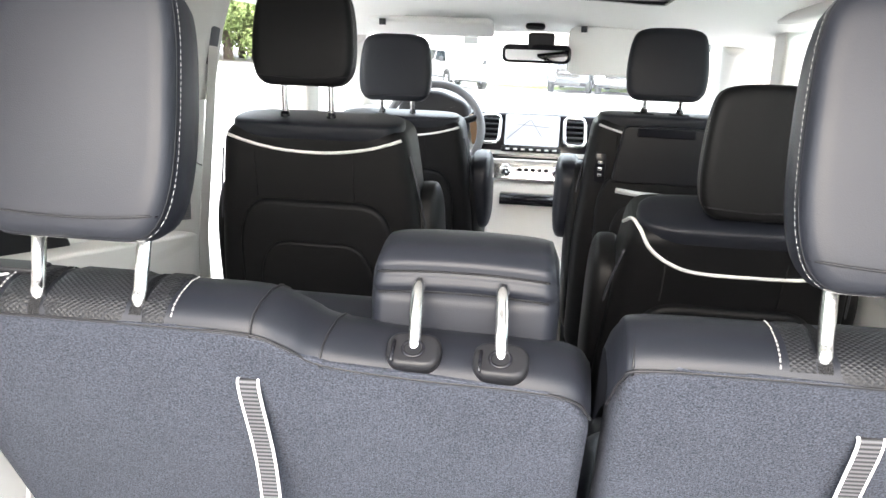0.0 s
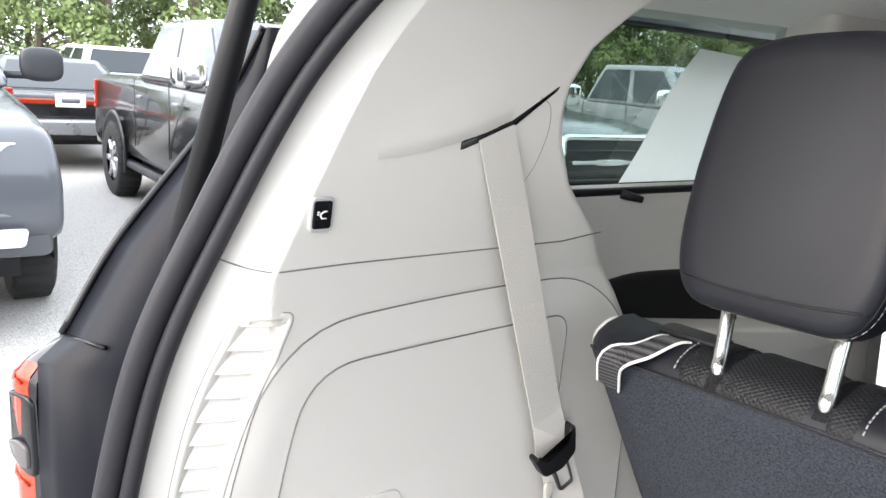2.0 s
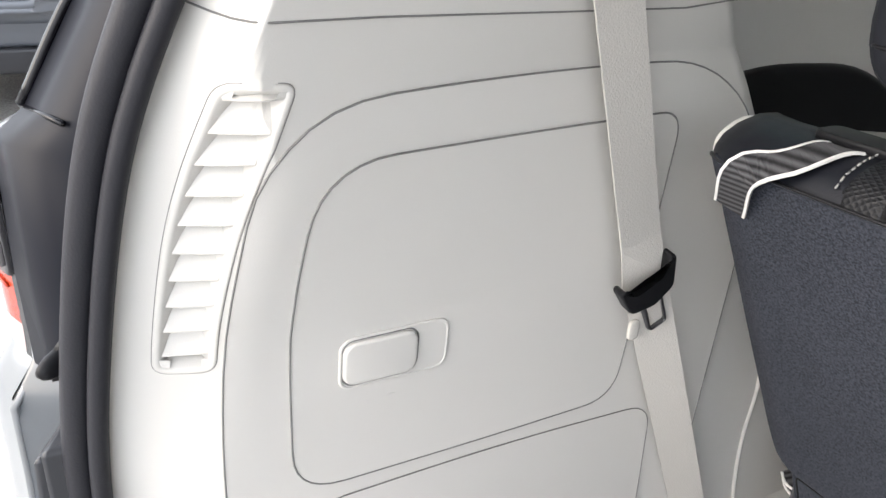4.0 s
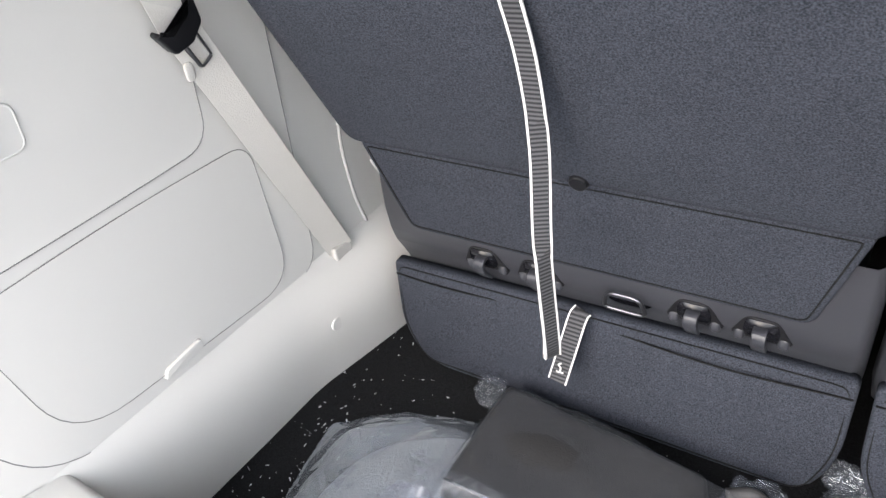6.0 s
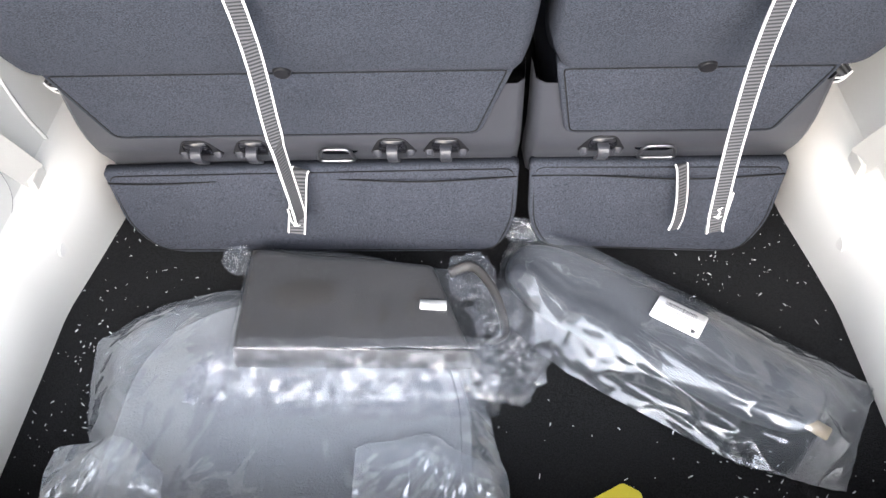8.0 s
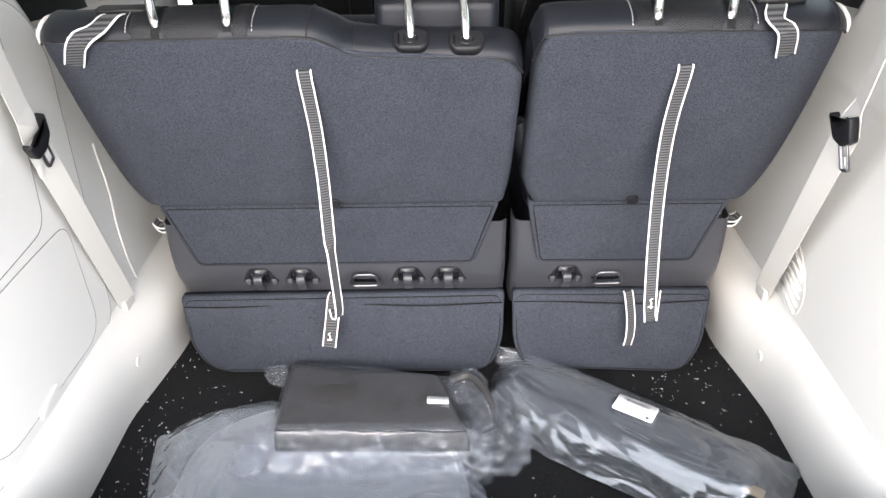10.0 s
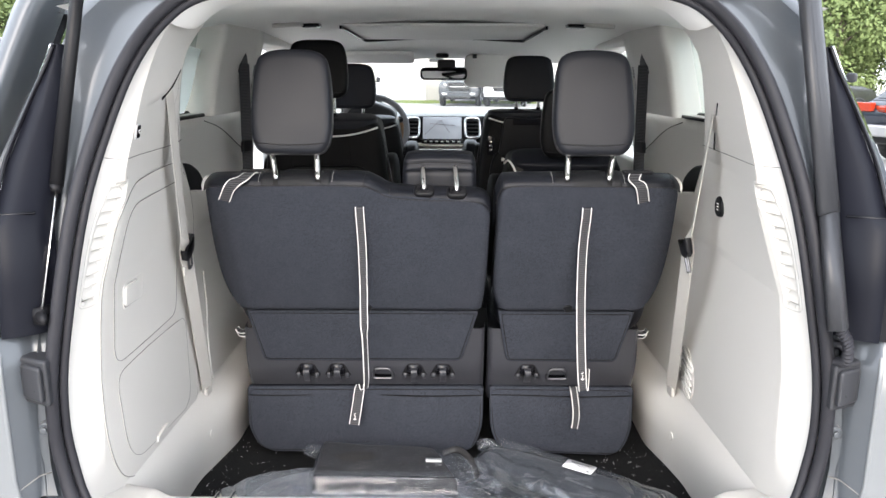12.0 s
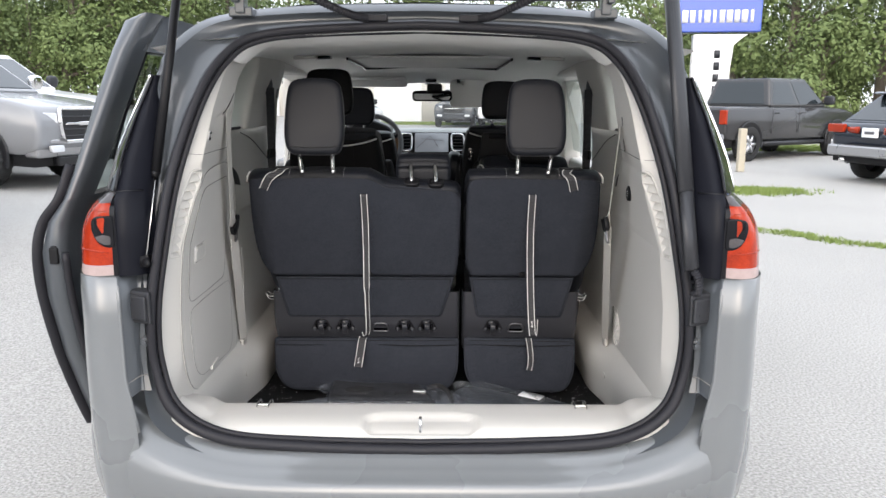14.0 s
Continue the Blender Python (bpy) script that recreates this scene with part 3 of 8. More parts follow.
# jamb fittings: bump stops, bolts, body plugs
for s in (-1, 1):
    bm = bmesh.new()
    box(bm, s * 0.757, -0.002, 0.943, 0.056, 0.05, 0.092)
    box(bm, s * 0.757, -0.022, 0.943, 0.04, 0.03, 0.07)
    stop = part("bump_stop", bm, GREY_PLASTIC, van, "dark grey plastic bump stop", bevel=0.007)
    bm = bmesh.new()
    cyl(bm, (s * 0.757, -0.03, 0.932), (s * 0.757, -0.0385, 0.932), 0.008, seg=14)
    part("screw_hole", bm, GLOSS_BLACK, stop)
    bm = bmesh.new()
    cyl(bm, (s * 0.762, 0.03, 0.838), (s * 0.762, 0.006, 0.838), 0.018, 0.013, 20)
    cyl(bm, (s * 0.762, 0.008, 0.838), (s * 0.762, -0.001, 0.838), 0.007, seg=6)
    part("jamb_bolt", bm, PAINT_SHADED, van, bevel=0.002)
    bm = bmesh.new()
    for zz in (1.215, 1.175):
        cyl(bm, (s * 0.752, 0.06, zz), (s * 0.752, 0.03, zz), 0.013, 0.01, 14)
    part("jamb_clip", bm, BLACK_PLASTIC, van)

# lift struts: slim gas strut on one side, thick power strut with its cable on the other
bm = bmesh.new()
cyl(bm, (-0.737, -0.013, 1.065), (-0.718, 0.06, 1.31), 0.0033, seg=12)
strut = part("gas_strut", bm, STEEL, van, "gas strut with a bright rod")
bm = bmesh.new()
cyl(bm, (-0.7185, 0.057, 1.30), (-0.673, 0.23, 1.88), 0.0125, seg=18)
cyl(bm, (-0.7185, 0.057, 1.302), (-0.7195, 0.053, 1.288), 0.0125, 0.008, seg=18)
part("strut_tube", bm, BLACK_PLASTIC, strut)
bm = bmesh.new()
bmesh.ops.create_uvsphere(bm, u_segments=14, v_segments=10, radius=0.013, matrix=Matrix.Translation((-0.737, -0.012, 1.066)))
box(bm, -0.747, 0.006, 1.066, 0.03, 0.04, 0.03)
part("strut_joint", bm, BLACK_PLASTIC, strut)
bm = bmesh.new()
cyl(bm, (0.722, -0.035, 1.06), (0.712, 0.025, 1.26), 0.0185, seg=20)
cyl(bm, (0.712, 0.025, 1.26), (0.70, 0.27, 1.88), 0.0205, seg=20)
pstrut = part("power_strut", bm, GREY_PLASTIC, van, "thick dark power strut")
bm = bmesh.new()
line = spline([(0.722, -0.038, 1.065), (0.738, -0.045, 1.035), (0.745, -0.03, 1.0), (0.74, 0.0, 0.985)], 10)
tube(bm, [a.lerp(b, q / 4) for a, b in zip(line, line[1:]) for q in range(4)], lambda t: 0.0096 + 0.0013 * math.cos(t * 2 * math.pi * 15), 10)
part("cable_sleeve", bm, RUBBER, pstrut, "ribbed cable sleeve")
bm = bmesh.new()
tube(bm, [Vector((0.745 + 0.022 * math.cos(a), 0.015, 0.992 + 0.022 * math.sin(a))) for a in np.linspace(0, 2 * math.pi, 18)[:-1]], 0.006, 8, loop=True)
part("grommet", bm, RUBBER, pstrut)

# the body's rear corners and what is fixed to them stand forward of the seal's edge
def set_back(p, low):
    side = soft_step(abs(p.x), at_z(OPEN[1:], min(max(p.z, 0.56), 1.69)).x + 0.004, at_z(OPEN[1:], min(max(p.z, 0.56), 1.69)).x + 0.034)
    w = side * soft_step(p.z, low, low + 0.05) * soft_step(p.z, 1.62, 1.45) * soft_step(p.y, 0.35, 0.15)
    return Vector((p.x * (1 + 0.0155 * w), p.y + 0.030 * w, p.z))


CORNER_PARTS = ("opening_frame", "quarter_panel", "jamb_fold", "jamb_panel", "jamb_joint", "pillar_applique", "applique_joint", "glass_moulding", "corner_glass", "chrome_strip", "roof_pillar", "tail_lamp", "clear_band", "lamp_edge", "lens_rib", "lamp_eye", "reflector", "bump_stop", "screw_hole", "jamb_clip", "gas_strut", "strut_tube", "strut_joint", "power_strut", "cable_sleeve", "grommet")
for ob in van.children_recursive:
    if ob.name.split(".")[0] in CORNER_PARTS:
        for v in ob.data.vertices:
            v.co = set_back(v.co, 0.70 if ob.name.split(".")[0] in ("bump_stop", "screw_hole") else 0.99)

# raised liftgate: inner panel, rim, hinges and cables at its root
gate = thing("liftgate", "open dark grey liftgate raised over the cargo opening", "liftgate")
bm = bmesh.new()
slab(rounded([(-0.66, 0.0), (0.66, 0.0), (0.72, 0.55), (0.62, 1.10), (-0.62, 1.10), (-0.72, 0.55)], [0.08, 0.08, 0.2, 0.15, 0.15, 0.2]), lambda u, v, w: Vector((u, 0.27 - v * 0.90 + w * 0.43, 1.815 + v * 0.43 + w * 0.9)), 0.07, bm)
part("gate_panel", bm, GREY_PLASTIC, gate, bevel=0.01)
bm = bmesh.new()
box(bm, 0, 0.30, 1.80, 1.02, 0.05, 0.03)
for k in range(40):
    box(bm, -0.48 + k * 0.0246, 0.27, 1.80, 0.006, 0.05, 0.026)
part("gate_rim", bm, BLACK_PLASTIC, gate, bevel=0.003)
for s in (-1, 1):
    bm = bmesh.new()
    box(bm, s * 0.535, 0.34, 1.75, 0.07, 0.06, 0.028)
    box(bm, s * 0.535, 0.325, 1.775, 0.03, 0.045, 0.06)
    box(bm, s * 0.545, 0.31, 1.80, 0.022, 0.05, 0.05)
    part("hinge", bm, PAINT_SHADED, gate, bevel=0.005)
    bm = bmesh.new()
    line = spline([(s * 0.17, 0.315, 1.735), (s * 0.20, 0.27, 1.737), (s * 0.25, 0.24, 1.755), (s * 0.33, 0.22, 1.79)], 9)
    tube(bm, [a.lerp(b, q / 4) for a, b in zip(line, line[1:]) for q in range(4)], lambda t: 0.0112 + 0.0016 * math.cos(t * 2 * math.pi * 27), 10)
    boot = part("cable_boot", bm, RUBBER, gate, "ribbed rubber cable boot")
    part("boot_foot", cube(s * 0.14, 0.325, 1.735, 0.07, 0.03, 0.02), RUBBER, boot, bevel=0.004)

# open sliding door standing off the left side
door = thing("sliding_door", "grey sliding door slid back along the body side", "car door")
DOOR = [(0.42, -1.05, -1.125), (0.52, -1.065, -1.14), (0.7, -1.08, -1.155), (0.9, -1.085, -1.165), (1.04, -1.085, -1.16), (1.13, -1.075, -1.14), (1.2, -1.045, -1.09), (1.3, -1.01, -1.06), (1.5, -0.96, -1.02), (1.65, -0.92, -0.985), (1.74, -0.88, -0.955), (1.765, -0.86, -0.90)]
def door_y(z):
    return float(np.interp(z, [0.42, 0.8, 1.04, 1.2, 1.3, 1.76], [0.42, 0.28, 0.25, 0.27, 0.30, 0.5]))
bm = bmesh.new()
rows = []
for z, xi, xo in DOOR[:7]:
    y = door_y(z)
    rows.append([(xi, y + 1.1, z), (xi, y + 0.03, z), (xi - 0.012, y, z), (xi * 0.5 + xo * 0.5, y - 0.006, z), (xo + 0.008, y + 0.004, z), (xo, y + 0.03, z), (xo - 0.01, y + 0.3, z), (xo, y + 1.1, z)])
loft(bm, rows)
part("door_shell", bm, PAINT_SHADED, door, "grey painted door shell")
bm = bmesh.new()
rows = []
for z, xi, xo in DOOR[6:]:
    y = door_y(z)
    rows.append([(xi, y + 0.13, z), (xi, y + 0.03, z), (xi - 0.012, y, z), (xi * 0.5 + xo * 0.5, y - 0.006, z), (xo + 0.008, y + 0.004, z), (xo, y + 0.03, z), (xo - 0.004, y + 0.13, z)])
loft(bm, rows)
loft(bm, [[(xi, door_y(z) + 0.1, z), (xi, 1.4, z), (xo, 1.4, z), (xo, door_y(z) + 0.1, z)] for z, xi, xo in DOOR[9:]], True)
part("window_frame", bm, PAINT_SHADED, door)
bm = bmesh.new()
tube(bm, spline([(xo - 0.010, door_y(z) + 0.01, z) for z, xi, xo in DOOR[:8]], 5), 0.017, 8, flat=0.7)
tube(bm, spline([(xi + 0.004, door_y(z) + 0.0, z) for z, xi, xo in DOOR[:5]], 5), 0.012, 8)
part("door_seal", bm, RUBBER, door)
bm = bmesh.new()
bm.faces.new([bm.verts.new(p) for p in ((-1.06, 0.40, 1.21), (-1.06, 1.40, 1.21), (-0.95, 1.40, 1.70), (-0.95, 0.58, 1.70))])
dw = part("door_window", bm, TINTED, door, "tinted door window", smooth=False)
dw.visible_shadow = False
bm = bmesh.new()
tube(bm, spline([(-0.945, 1.2, 1.655), (-0.95, 0.72, 1.66), (-0.965, 0.66, 1.63), (-1.02, 0.58, 1.42), (-1.05, 0.55, 1.30)], 5), 0.012, 8)
part("window_seal", bm, RUBBER, dw)
bm = bmesh.new()
box(bm, -1.115, door_y(1.02) - 0.004, 1.03, 0.028, 0.012, 0.05)
cyl(bm, (-1.115, door_y(0.98) - 0.012, 1.05), (-1.115, door_y(0.98) + 0.02, 1.05), 0.013, seg=14)
part("door_latch", bm, BLACK_PLASTIC, door, bevel=0.004)


# ---- the minivan: cargo trim ----
def wall_x(y, z):
    """Half width of the cargo side trim."""
    o = at_z(OPEN[1:], min(max(z, 0.6), 1.69))
    base = float(np.interp(z, [0.35, 0.6, 0.77, 0.92, 1.08, 1.26, 1.4, 1.475, 1.56, 1.64], [0.70, 0.702, 0.70, 0.695, 0.680, 0.628, 0.602, 0.592, 0.568, 0.53]))
    lean = float(np.interp(z, [0.5, 0.9, 1.1, 1.3, 1.36, 1.475, 1.6], [0.0, 0.0, 0.015, 0.115, 0.10, 0.055, 0.10]))
    wide = float(np.interp(z, [1.25, 1.33], [0.085, 0.040]))
    flare = max(0.0, 1 - (y - y_rear(z)) / wide) ** 1.1 * max(0.0, o.x - 0.004 - base)
    return base + lean * max(0.0, min(y - 0.12, 0.5)) + min(flare, 0.06)


def y_rear(z):
    return at_z(OPEN[2:], min(max(z, 0.572), 1.70)).y + 0.02


def y_front(z):
    """Front edge of the wide pillar trim beside the quarter window."""
    return float(np.interp(z, [0.38, 1.1, 1.2, 1.3, 1.345, 1.41, 1.46, 1.485, 1.52, 1.56, 1.585, 1.62, 1.68], [1.45, 1.40, 0.69, 0.625, 0.59, 0.512, 0.48, 0.472, 0.476, 0.502, 0.53, 0.58, 0.67]))


Z_LEVELS = [0.40, 0.45, 0.5, 0.55, 0.6, 0.65, 0.7, 0.735, 0.77, 0.8, 0.84, 0.88, 0.92, 0.96, 1.0, 1.04, 1.08, 1.12, 1.16, 1.2, 1.23, 1.26, 1.3, 1.33, 1.36, 1.4, 1.44, 1.475, 1.52, 1.56, 1.61, 1.635]
Z_LEVELS = [a + (b - a) * k / 3 for a, b in zip(Z_LEVELS, Z_LEVELS[1:]) for k in range(3)] + Z_LEVELS[-1:]
Z_LEVELS = sorted([z for z in Z_LEVELS if not 1.055 < z < 1.31] + list(np.linspace(1.056, 1.309, 74)))
VENT_TOP, VENT_FOOT = 1.306, 1.060
def vent_lo(z):
    return float(np.interp(z, [1.06, 1.093, 1.134, 1.176, 1.21, 1.247, 1.279, 1.306], [0.067, 0.070, 0.076, 0.083, 0.091, 0.102, 0.114, 0.124]))
def vent_hi(z):
    return float(np.interp(z, [1.06, 1.103, 1.139, 1.177, 1.212, 1.251, 1.281, 1.306], [0.114, 0.118, 0.124, 0.1315, 0.141, 0.154, 0.165, 0.174]))
def in_vent(y, z, d):
    return VENT_FOOT + d < z < VENT_TOP - d and vent_lo(z) + d < y < vent_hi(z) - d and not (min(z - VENT_FOOT, VENT_TOP - z) < 0.012 and min(y - vent_lo(z), vent_hi(z) - y) < 0.012)
trims = {}
for s in (-1, 1):
    bm = bmesh.new()
    rows = []
    for z in Z_LEVELS:
        y0, y1 = y_rear(z), y_front(z)
        o = at_z(OPEN[2:], min(z, 1.70))
        row = [Vector((s * (o.x - 0.002), y0 - 0.015, z))]
        for t in list(np.linspace(0, 0.16, 97)) + list(np.linspace(0.18, 1, 46)):
            y = y0 + (y1 - y0) * t
            row.append(Vector((s * wall_x(y, z), y, z)))
        row.append(Vector((s * (wall_x(y1, z) + 0.02), y1 + 0.015, z)))
        row.append(Vector((s * (wall_x(y1, z) + 0.10), y1 + 0.02, z)))
        rows.append(row)
    loft(bm, rows)
    hole = [f for f in bm.faces if in_vent(f.calc_center_median().y, f.calc_center_median().z, 0.0035)]
    bmesh.ops.delete(bm, geom=hole, context="FACES")
    trims[s] = part("side_trim", bm, CREAM, van, "cream plastic cargo side trim")


def patch(outline, s, off, rings=16, rim=0.003, dome=0.0):
    """A lid that follows the side trim, proud of it by off, outline in (y, z)."""
    c = sum((Vector(p) for p in outline), Vector((0, 0))) / len(outline)
    def ring(t, o):
        return [Vector((s * (wall_x(q.x, q.y) - o), q.x, q.y)) for q in (c + (Vector(p) - c) * t for p in outline)]
    bm = bmesh.new()
    loft(bm, [ring(1.0, -0.004), ring(1.0, off)], True)
    loft(bm, [ring(1 - 0.96 * k / rings, off) for k in range(rings + 1)], True)
    n = len(outline)
    bm.verts.ensure_lookup_table()
    bm.faces.new(bm.verts[-n:])
    return bm


def seam(pts, s, width=0.0022, off=0.0016, loop=False):
    """A thin dark joint line that lies on the side trim, through (y, z) points."""
    bm = bmesh.new()
    tube(bm, [Vector((s * (wall_x(p[0], p[1]) - off + 0.001), p[0], p[1])) for p in pts], width / 2, 6, loop=loop)
    return bm


L = trims[-1]
OUTER = rounded([(0.155, 1.287), (0.36, 1.297), (0.60, 1.292), (0.70, 1.19), (0.70, 0.60), (0.20, 0.603), (0.116, 0.75), (0.112, 1.05)], [0.09, 0.2, 0.08, 0.1, 0.05, 0.1, 0.15, 0.25], 7)
DOOR_LID = rounded([(0.192, 1.243), (0.36, 1.246), (0.56, 1.246), (0.557, 0.902), (0.38, 0.899), (0.176, 0.900), (0.172, 1.1)], [0.06, 0.2, 0.03, 0.045, 0.2, 0.05, 0.2], 7)
LOW_LID = rounded([(0.180, 0.878), (0.40, 0.883), (0.620, 0.873), (0.636, 0.614), (0.226, 0.642)], [0.045, 0.2, 0.04, 0.07, 0.09], 7)
part("lid_ring", patch(OUTER, -1, 0.0028), CREAM, L)
lid = part("jack_door", patch(DOOR_LID, -1, 0.0045), CREAM, L, "cream access door with a pull")
low = part("storage_lid", patch(LOW_LID, -1, 0.0045), CREAM, L, "cream storage lid")
part("lid_joint", seam(DOOR_LID, -1, 0.0019, 0.0054, True), GAP, lid)
part("lid_joint", seam(LOW_LID, -1, 0.0014, 0.0053, True), GAP, low)
part("ring_joint", seam(OUTER, -1, 0.0019, 0.0034, True), GAP, L)
# pull handle: sunk pocket with its plate, and moulded signs under it
bm = bmesh.new()
slab(rrect(0.106, 0.054, 0.012, 6, 0.272, 1.040), lambda u, v, w: Vector((-(wall_x(u, v) - 0.0058 + w), u, v)), 0.012, bm)
part("pull_rim", bm, CREAM, lid, smooth=False)
part("pull_lip", seam(rrect(0.106, 0.054, 0.012, 6, 0.272, 1.040), -1, 0.0036, 0.006, True), CREAM, lid)
bm = bmesh.new()
slab(rrect(0.072, 0.046, 0.012, 6, 0.257, 1.041), lambda u, v, w: Vector((-(wall_x(u, v) - 0.0105 + w + 0.01 * 0), u, v)), 0.012, bm, 0.003)
part("pull_plate", bm, CREAM, lid)
part("pull_joint", seam(rrect(0.075, 0.049, 0.013, 6, 0.257, 1.041), -1, 0.0026, 0.0062, True), GAP, lid)
bm = bmesh.new()
for k, (w, h) in enumerate(((0.009, 0.007), (0.003, 0.012), (0.004, 0.003), (0.009, 0.008))):
    box(bm, -(wall_x(0.25, 0.99) - 0.0043), 0.236 + k * 0.0115, 0.997, 0.0007, w, h)
part("moulded_sign", bm, CREAM, lid)
bm = bmesh.new()
slab(rounded([(0.368, 0.626), (0.440, 0.628), (0.440, 0.646), (0.430, 0.646), (0.374, 0.640)], 0.004), lambda u, v, w: Vector((-(wall_x(u, v) - 0.010 + w), u, v)), 0.008, bm, 0.002)
part("finger_pull", bm, CREAM, low)
# joint under the pillar trim, hatch button, belt slot
part("trim_joint", seam([(y, float(np.interp(y, [0.10, 0.118, 0.138, 0.23, 0.40, 0.53, 0.60], [1.360, 1.351, 1.3455, 1.346, 1.343, 1.341, 1.347]))) for y in np.linspace(0.104, 0.60, 50)], -1, 0.0017), GAP, L)
part("trim_joint", seam([(y, 1.337) for y in np.linspace(0.09, 0.61, 24)], 1, 0.0018), GAP, trims[1])
bm = bmesh.new()
slab(rrect(0.0245, 0.032, 0.006, 5, 0.188, 1.396), lambda u, v, w: Vector((-(wall_x(u, v) - 0.004 + w), u, v)), 0.01, bm, 0.002)
btn = part("hatch_button", bm, SATIN, L, "liftgate button in a satin frame")
bm = bmesh.new()
slab(rrect(0.0185, 0.0255, 0.003, 5, 0.188, 1.396), lambda u, v, w: Vector((-(wall_x(u, v) - 0.0055 + w), u, v)), 0.01, bm, 0.001)
part("button_face", bm, GLOSS_BLACK, btn)
bm = bmesh.new()
for a, b in (((0.1865, 1.3930), (0.1915, 1.3930)), ((0.1865, 1.3930), (0.1850, 1.3965)), ((0.1850, 1.3965), (0.1880, 1.3990)), ((0.1880, 1.3990), (0.1915, 1.3995)), ((0.1822, 1.3990), (0.1840, 1.3985)), ((0.1822, 1.3965), (0.1836, 1.3970))):
    cyl(bm, (-(wall_x(*a) - 0.006), *a), (-(wall_x(*b) - 0.006), *b), 0.0007, seg=6)
part("button_mark", bm, PAPER, btn)
for s in (-1, 1):
    bm = bmesh.new()
    a, b = ((0.338, 1.456), (0.457, 1.518)) if s < 0 else ((0.495, 1.335), (0.372, 1.45))
    slab(rounded([(a[0], a[1] - 0.004), (0.400, 1.474), (b[0], b[1] - 0.004), (b[0] + 0.003, b[1] + 0.001), (0.400, 1.482), (a[0], a[1] + 0.005)], 0.002) if s < 0 else rounded([(a[0] - 0.008, a[1]), (b[0] - 0.003, b[1]), (b[0] + 0.003, b[1]), (a[0] + 0.002, a[1])], 0.002), lambda u, v, w: Vector((s * (wall_x(u, v) - 0.0015 + w), u, v)), 0.006, bm)
    part("belt_slot", bm, GLOSS_BLACK, trims[s], "dark seat belt slot")
# small belt cover with its joint beside the slot
part("cover_joint", seam([(p.x, p.y) for p in spline([(0.436, 1.507, 0), (0.452, 1.497, 0), (0.455, 1.470, 0), (0.447, 1.436, 0), (0.428, 1.408, 0), (0.412, 1.400, 0)], 6)], -1, 0.0008, 0.0010), GAP, L)
# moulded edge of the trim beside the belt
part("trim_bead", seam([(p.x, p.y) for p in spline([(0.800, 0.95, 0), (0.819, 0.837, 0), (0.818, 0.753, 0), (0.827, 0.669, 0), (0.845, 0.60, 0)], 6)], -1, 0.008, 0.0005), CREAM, L)
# a raised shoulder over the belt slot
bm = bmesh.new()
ridge = [(0.185, 1.440), (0.246, 1.444), (0.313, 1.456), (0.39, 1.479), (0.436, 1.512)]
loft(bm, [[Vector((-(wall_x(y, z + dz) - (o + 0.003) * min(1.0, 12 * (0.442 - y), 8 * (y - 0.18)) + 0.003), y, z + dz)) for y, z in ((p.x, p.y) for p in spline([(a, b, 0) for a, b in ridge], 6))] for dz, o in ((0.09, -0.003), (0.05, 0.0005), (0.014, 0.0032), (0.0, 0.003), (-0.003, -0.003))])
part("pillar_shoulder", bm, CREAM, L)

# louvred vents
def inset(outline, d):
    """An outline moved inwards by d."""
    c = sum((Vector(p) for p in outline), Vector((0, 0))) / len(outline)
    out = []
    for i, p in enumerate(outline):
        t = Vector(outline[(i + 1) % len(outline)]) - Vector(outline[i - 1])
        n = Vector((-t.y, t.x)).normalized()
        out.append(Vector(p) + n * (d if n.dot(c - Vector(p)) > 0 else -d))
    return out


